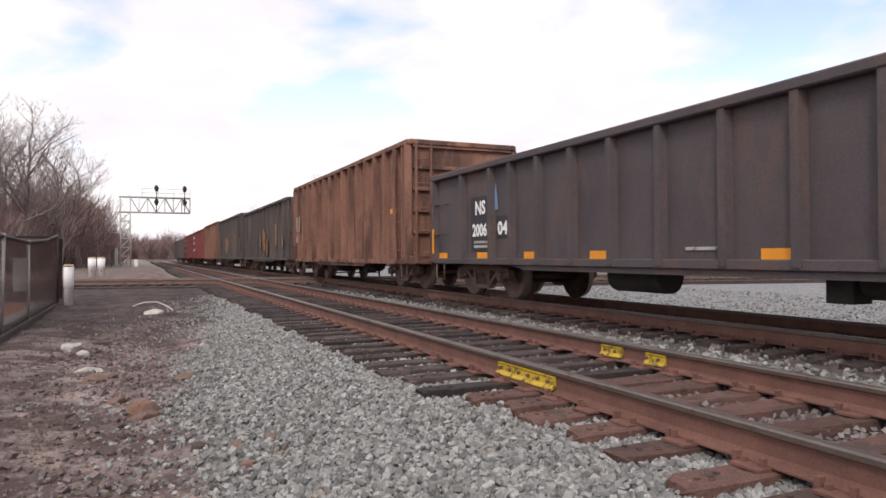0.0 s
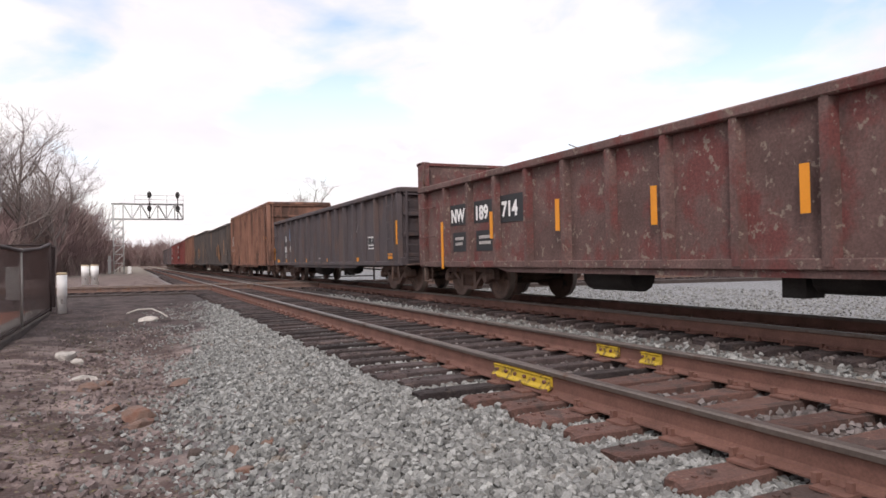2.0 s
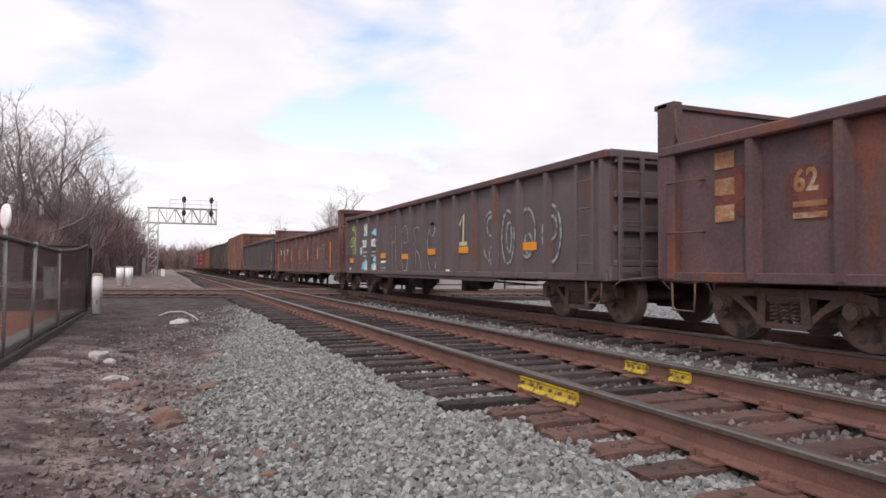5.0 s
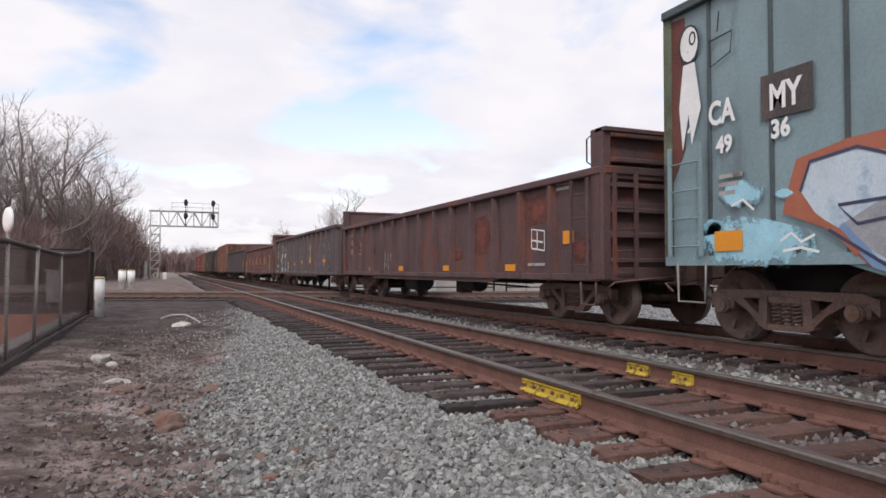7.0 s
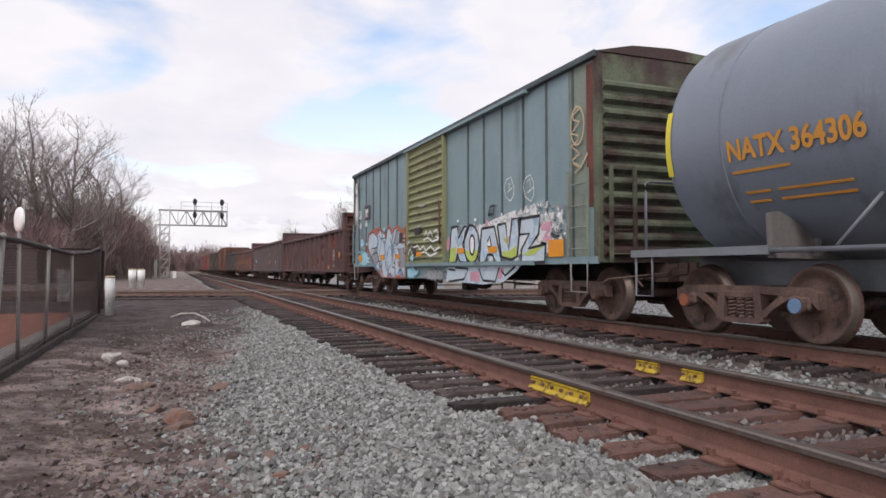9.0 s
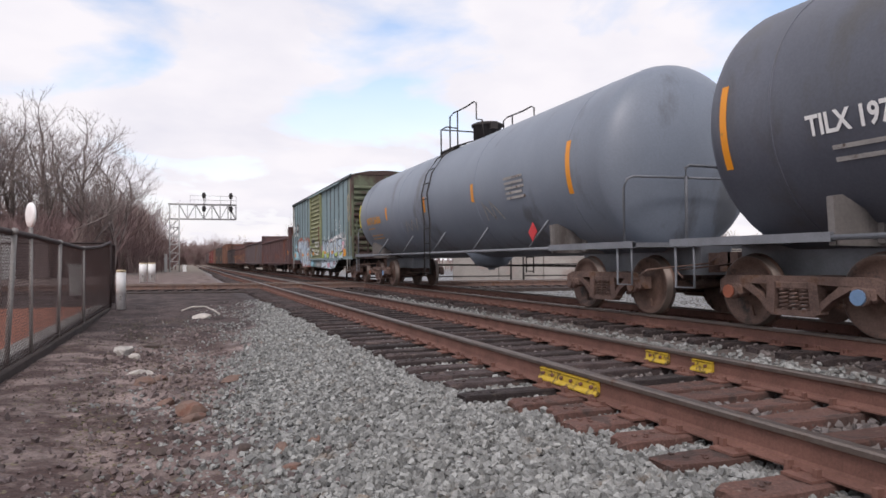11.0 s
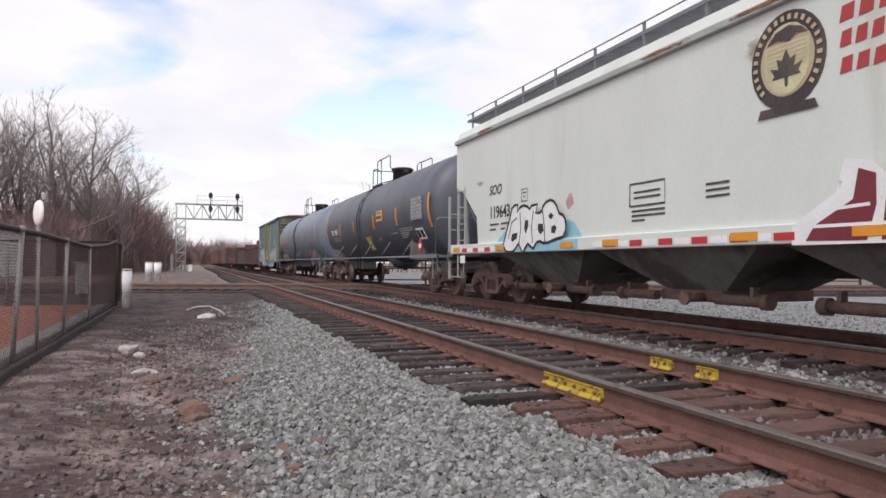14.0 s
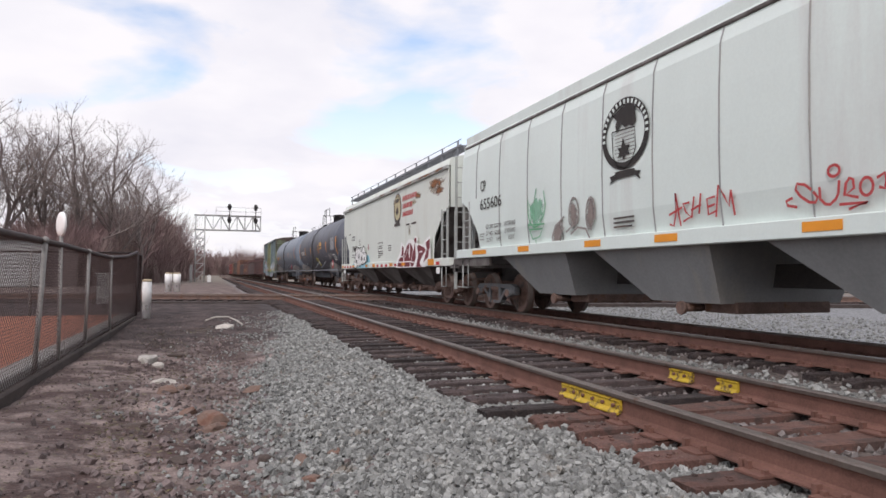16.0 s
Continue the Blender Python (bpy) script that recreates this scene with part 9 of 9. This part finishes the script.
def build_trees():
    lab = "tall leafless tree with a spreading crown of fine twigs"
    kinds = [bare_tree(lab, 18.5, s, sp) for s, sp in ((11, 1.0), (23, 0.9), (37, 1.1))]
    spots = [(-16.9, 69.3, 1.02, 0), (-15.2, 74.5, 1.08, 1), (-11.6, 69.7, 1.0, 2), (-9.6, 73.2, 0.98, 0), (-7.2, 77.5, 0.84, 1), (-19.4, 67.0, 1.0, 2), (-22.5, 65.5, 1.0, 0), (-13.6, 89.3, 1.0, 1), (-21.2, 97.2, 1.15, 2),
             (-9.8, 92.0, 0.8, 0), (-27.0, 72.0, 1.1, 1), (-6.0, 102.0, 0.62, 2)]
    used = set()
    for i, (x, y, s, k) in enumerate(spots):
        m = pose(x, y, -0.3, 0, 0, 67 * i) @ Matrix.Scale(s, 4)
        if k in used:
            copy_thing(kinds[k], m)
        else:
            kinds[k].matrix_basis = m
            used.add(k)
    t = copy_thing(kinds[0], pose(21.8, 89.3, -0.3, 0, 0, 140) @ Matrix.Scale(0.74, 4))
    tagged(t, "broad leafless tree beyond the train", "tree", "bare trees")
    t = copy_thing(kinds[2], pose(16.5, 104.0, -0.3, 0, 0, 80) @ Matrix.Scale(0.52, 4))
    tagged(t, "broad leafless tree beyond the train", "tree", "bare trees")
    for i, (x, y, s) in enumerate(((34, 100, 0.6), (44, 96, 0.55), (56, 92, 0.65), (70, 85, 0.6), (28, 118, 0.62))):
        copy_thing(kinds[i % 3], pose(x, y, -0.3, 0, 0, 40 * i) @ Matrix.Scale(s, 4))


build_trees()


def thicket(name, label, spots, material, seed, thick=1.0):
    """A winter thicket of many thin stems that fork once."""
    r = random.Random(seed)
    v, f = [], []

    def stem(p, d, length, rad):
        a = d.cross(Vector((1, 0.3, 0))).normalized()
        b = d.cross(a)
        o = len(v)
        e = p + d * length
        for c, q in ((p, rad * thick), (e, rad * thick * 0.4)):
            v.extend([tuple(c + a * q), tuple(c - a * q * 0.5 + b * q * 0.87), tuple(c - a * q * 0.5 - b * q * 0.87)])
        f.extend([(o, o + 1, o + 4, o + 3), (o + 1, o + 2, o + 5, o + 4), (o + 2, o, o + 3, o + 5)])
        return e

    for x, y, h, n in spots:
        for _ in range(n):
            d = Vector((r.gauss(0, 0.22), r.gauss(0, 0.22), 1)).normalized()
            base = Vector((x + r.gauss(0, 0.9), y + r.gauss(0, 0.9), -0.4))
            l = h * r.uniform(0.5, 1.0)
            e = stem(base, d, l * 0.55, 0.032)
            for _k in range(4):
                d2 = (d + Vector((r.gauss(0, 0.35), r.gauss(0, 0.35), r.uniform(-0.1, 0.3)))).normalized()
                st = base + d * l * r.uniform(0.2, 0.55)
                e2 = stem(st, d2, l * r.uniform(0.25, 0.45), 0.02)
                for _j in range(3):
                    d3 = (d2 + Vector((r.gauss(0, 0.5), r.gauss(0, 0.5), r.uniform(-0.1, 0.4)))).normalized()
                    stem(st + (e2 - st) * r.uniform(0.4, 1), d3, l * r.uniform(0.12, 0.28), 0.014)
    ob = new(name, raw(name, v, f, material))
    return tagged(ob, label, "thicket", kind="stuff")


def build_thickets():
    r = random.Random(77)
    spots = []
    for i in range(620):
        y = r.uniform(66, 112)
        edge = -5.2 - (112 - y) * 0.12
        x = edge - abs(r.gauss(0, 5.0))
        spots.append((x, y, 6.3 + 4.8 * min(1, max(0, (y - 72) / 22)) * r.uniform(0.7, 1.2), 8))
    for i in range(150):
        a, d = r.uniform(0, 6.283), r.uniform(0, 1) ** 0.5
        spots.append((-9.5 + 5.6 * d * math.cos(a), 96 + 9 * d * math.sin(a), 5.0 + 6.6 * (1 - d * d), 9))
    thicket("thicket", "dense reddish-brown winter thicket below the trees", spots, "thicket", 1, 1.7)
    spots = [(r.uniform(-9, -3.5) - (y - 110) * 0.01, y, r.uniform(6, 9), 6) for y in [r.uniform(112, 260) for _ in range(170)]]
    spots += [(r.uniform(14, 34) + (y - 120) * 0.06, y, r.uniform(5, 9), 6) for y in [r.uniform(170, 300) for _ in range(120)]]
    spots += [(r.uniform(-12, 30), r.uniform(330, 380), r.uniform(9, 15), 8) for _ in range(190)]
    thicket("far_thicket", "distant brown tree line along the tracks", spots, "thicket", 2, 4.0)
    spots = [(r.uniform(26, 110), r.uniform(60, 100), r.uniform(3, 6.5), 6) for _ in range(180)]
    thicket("far_thicket", "brown scrub beyond the yard", spots, "thicket", 3, 2.5)


build_thickets()


def low_wall():
    t = thing("retaining_wall", "long pale stained concrete wall beyond the yard", "wall", pose(16, 40, 0, 0, 0, -18))
    me = Build().box(0, 2.9, 0, 0.4, -0.6, 1.5, 0.02).mesh("panel", "pale_wall")
    for i in range(26):
        part("panel", me, None, t, "", pose(i * 2.93, 0, 0.04 * math.sin(i * 2.1)))


low_wall()


def pipe_fence():
    """Dark pipe rails on paired posts along the far side of the crossing track."""
    t = thing("pipe_fence", "dark rusty pipe fence along the tracks beyond the train", "fence", pose(0, 35.5, -0.4))
    ends = ((7.5, 11.0), (11.6, 15.32), (15.92, 20.25), (20.86, 23.38), (24.0, 27.78), (28.5, 32.2), (32.9, 36.5), (37.2, 41.0))
    for x0, x1 in ends:
        for x in (x0, x1):
            part("post", Build().tube([(x, -0.33 * x, -0.1), (x, -0.33 * x, 1.75)], 0.05, 8), "under_dark", t)
        for z in (0.46, 1.03, 1.65):
            part("rail", Build().tube([(x0, -0.33 * x0, z), (x1, -0.33 * x1, z)], 0.035, 6), "under_dark", t)


pipe_fence()


# ---- loose things on the dirt ----
def rock(label, x, y, s, flat, material, seed, group="loose rocks on the dirt"):
    r = random.Random(seed)
    bm = bmesh.new()
    bmesh.ops.create_icosphere(bm, subdivisions=2, radius=1)
    cuts = [Vector((r.gauss(0, 1), r.gauss(0, 1), r.gauss(0.2, 0.8))).normalized() for _ in range(9)]
    for v in bm.verts:
        # cleave the ball along a few flat faces
        for c in cuts:
            over = v.co.dot(c) - 0.62
            if over > 0:
                v.co -= c * over
        v.co *= 1 + 0.15 * noise.noise(v.co * 2.5 + Vector((seed, 0, 0)))
        v.co = Vector((v.co.x * s[0], v.co.y * s[1], max(v.co.z, -0.5) * s[2])) * 1.35
    me = bpy.data.meshes.new("rock")
    bm.to_mesh(me)
    bm.free()
    me.materials.append(M[material])
    ob = new("rock", me)
    ob.matrix_basis = pose(x, y, height(x, y) + s[2] * 0.25, r.uniform(-8, 8), r.uniform(-8, 8), r.uniform(0, 360))
    return tagged(ob, label, "rock", group)


M["rock_white"] = mat("rock_white", (0.55, 0.51, 0.46), 0.9, 0, 0.3, 8, 60, 0.3)
M["rock_tan"] = mat("rock_tan", (0.22, 0.145, 0.115), 0.9, 0, 0.3, 8, 60, 0.3, (0.2, 0.1, 0.07), 0.35, 8)
M["rock_dark"] = mat("rock_dark", (0.1, 0.075, 0.065), 0.9, 0, 0.3, 8, 60, 0.3)
for i, (lab, x, y, s, m) in enumerate((
        ("pale broken stone lying on the dirt", -0.9, 11.3, (0.2, 0.12, 0.1), "rock_white"), ("small pale chip beside a stone", -0.72, 11.0, (0.08, 0.06, 0.05), "rock_white"),
        ("tan broken rock on the dirt", 0.04, 6.95, (0.13, 0.1, 0.12), "rock_tan"), ("tan rock shard at the foot of another", 0.06, 6.7, (0.16, 0.06, 0.05), "rock_tan"),
        ("flat brown stone on the ballast edge", 0.53, 8.25, (0.16, 0.07, 0.04), "rock_tan"), ("dark flat shard on the dirt", -0.64, 6.85, (0.13, 0.05, 0.03), "rock_dark"),
        ("tan rounded stone on the ballast", 0.64, 4.95, (0.07, 0.055, 0.045), "rock_tan"), ("tan rounded stone on the ballast", 0.65, 4.58, (0.075, 0.06, 0.05), "rock_tan"),
        ("small tan stone on the ballast", 0.9, 5.0, (0.06, 0.045, 0.04), "rock_tan"), ("dark stone on the ballast edge", 0.41, 5.3, (0.07, 0.05, 0.04), "rock_dark"),
        ("brown rubble piece on the dirt", -0.45, 8.62, (0.14, 0.1, 0.06), "rock_tan"), ("pale rubble piece on the dirt", -0.56, 9.46, (0.15, 0.1, 0.06), "rock_white"),
        ("brown rubble piece on the dirt", -0.3, 9.0, (0.1, 0.08, 0.05), "rock_tan"), ("dark rubble piece on the dirt", -0.05, 9.7, (0.12, 0.08, 0.05), "rock_dark"),
        ("pale grey concrete lump near the crossing", 0.35, 16.9, (0.2, 0.14, 0.06), "rock_white"), ("dark rubble piece on the dirt", -0.5, 12.3, (0.14, 0.1, 0.05), "rock_dark"),
        ("dark stone on the dirt", -0.2, 5.6, (0.08, 0.06, 0.03), "rock_dark"), ("dark stone on the dirt", -0.62, 5.2, (0.09, 0.06, 0.03), "rock_dark"), ("brown rubble piece on the dirt", -0.2, 7.6, (0.1, 0.07, 0.05), "rock_tan"))):
    rock(lab, x, y, s, 0, m, i + 3)


def rubble(r, n):
    x = r.normal(-0.25, 0.5, n)
    y = 3.0 + 12 * r.uniform(0, 1, n) ** 1.3
    return on_ground(np.stack([x, y], 1), r.uniform(0.0, 0.02, n))


stone_field("rubble", "stone_brown", 1100, rubble, 0.02, 0.06, 8, "brown rubble and clods on the dirt")

def flakes(name, material, n, lo, hi, seed, label, x_mid, x_dev):
    """Thin curled scraps, each two tilted triangles, scattered on the dirt."""
    r = np.random.RandomState(seed)
    y = 1.4 + 16 * r.uniform(0, 1, n) ** 1.4
    x = r.normal(x_mid, x_dev, n)
    clump = np.sin(x * 4.3 + y * 1.7) + np.sin(y * 3.1 - x * 2.3) + np.sin(y * 0.9 + x * 6.1)
    keep = (clump > r.uniform(-1.5, 1.8, n)) & (x > -1.85) & (x < 1.0)
    p = on_ground(np.stack([x, y], 1)[keep], r.uniform(0.004, 0.014, int(keep.sum())))
    n = len(p)
    a, size = r.uniform(0, 6.283, n), r.uniform(lo, hi, n)
    u = np.stack([np.cos(a), np.sin(a), r.uniform(-0.35, 0.35, n)], 1) * size[:, None]
    w = np.stack([-np.sin(a), np.cos(a), r.uniform(-0.3, 0.5, n)], 1) * (size * r.uniform(0.3, 0.7, n))[:, None]
    v = np.stack([p - u, p + w, p + u, p - w * 0.8], 1).reshape(-1, 3)
    f = np.array([(0, 1, 3), (1, 2, 3)])[None] + (np.arange(n) * 4)[:, None, None]
    return tagged(new(name, raw(name, v.tolist(), f.reshape(-1, 3).tolist(), material)), label, "litter", kind="stuff")


flakes("leaf_litter", "litter", 11000, 0.008, 0.028, 21, "dead brown leaves and bark scraps on the dirt", -0.35, 0.6)
flakes("moss", "moss", 9000, 0.008, 0.022, 22, "olive moss and dry weeds on the dirt", -0.7, 0.55)

bent = thing("bent_pipe", "bent white pipe lying near the crossing", "pipe")
part("pipe", Build().tube([(-0.1, 17.6, -0.28), (0.15, 17.7, -0.2), (0.45, 17.65, -0.2), (0.62, 17.2, -0.26), (0.75, 16.7, -0.33)], 0.018, 8), "rock_white", bent, "dirty white pipe")


def motions():
    """The train rolls away along its track; every wheelset turns with it."""
    for car, y0 in CARS:
        walk(car, [(t, pose(TRAIN_X, y0 + run(t), 0)) for t in range(0, 17)])
    spin = [(k / 15, pose(0, 0, 0, -math.degrees(run(k / 15) / 0.457))) for k in range(241)]
    for w, y in WHEELSETS:
        walk(w, [(t, pose(0, y, 0.457) @ m) for t, m in spin])


motions()
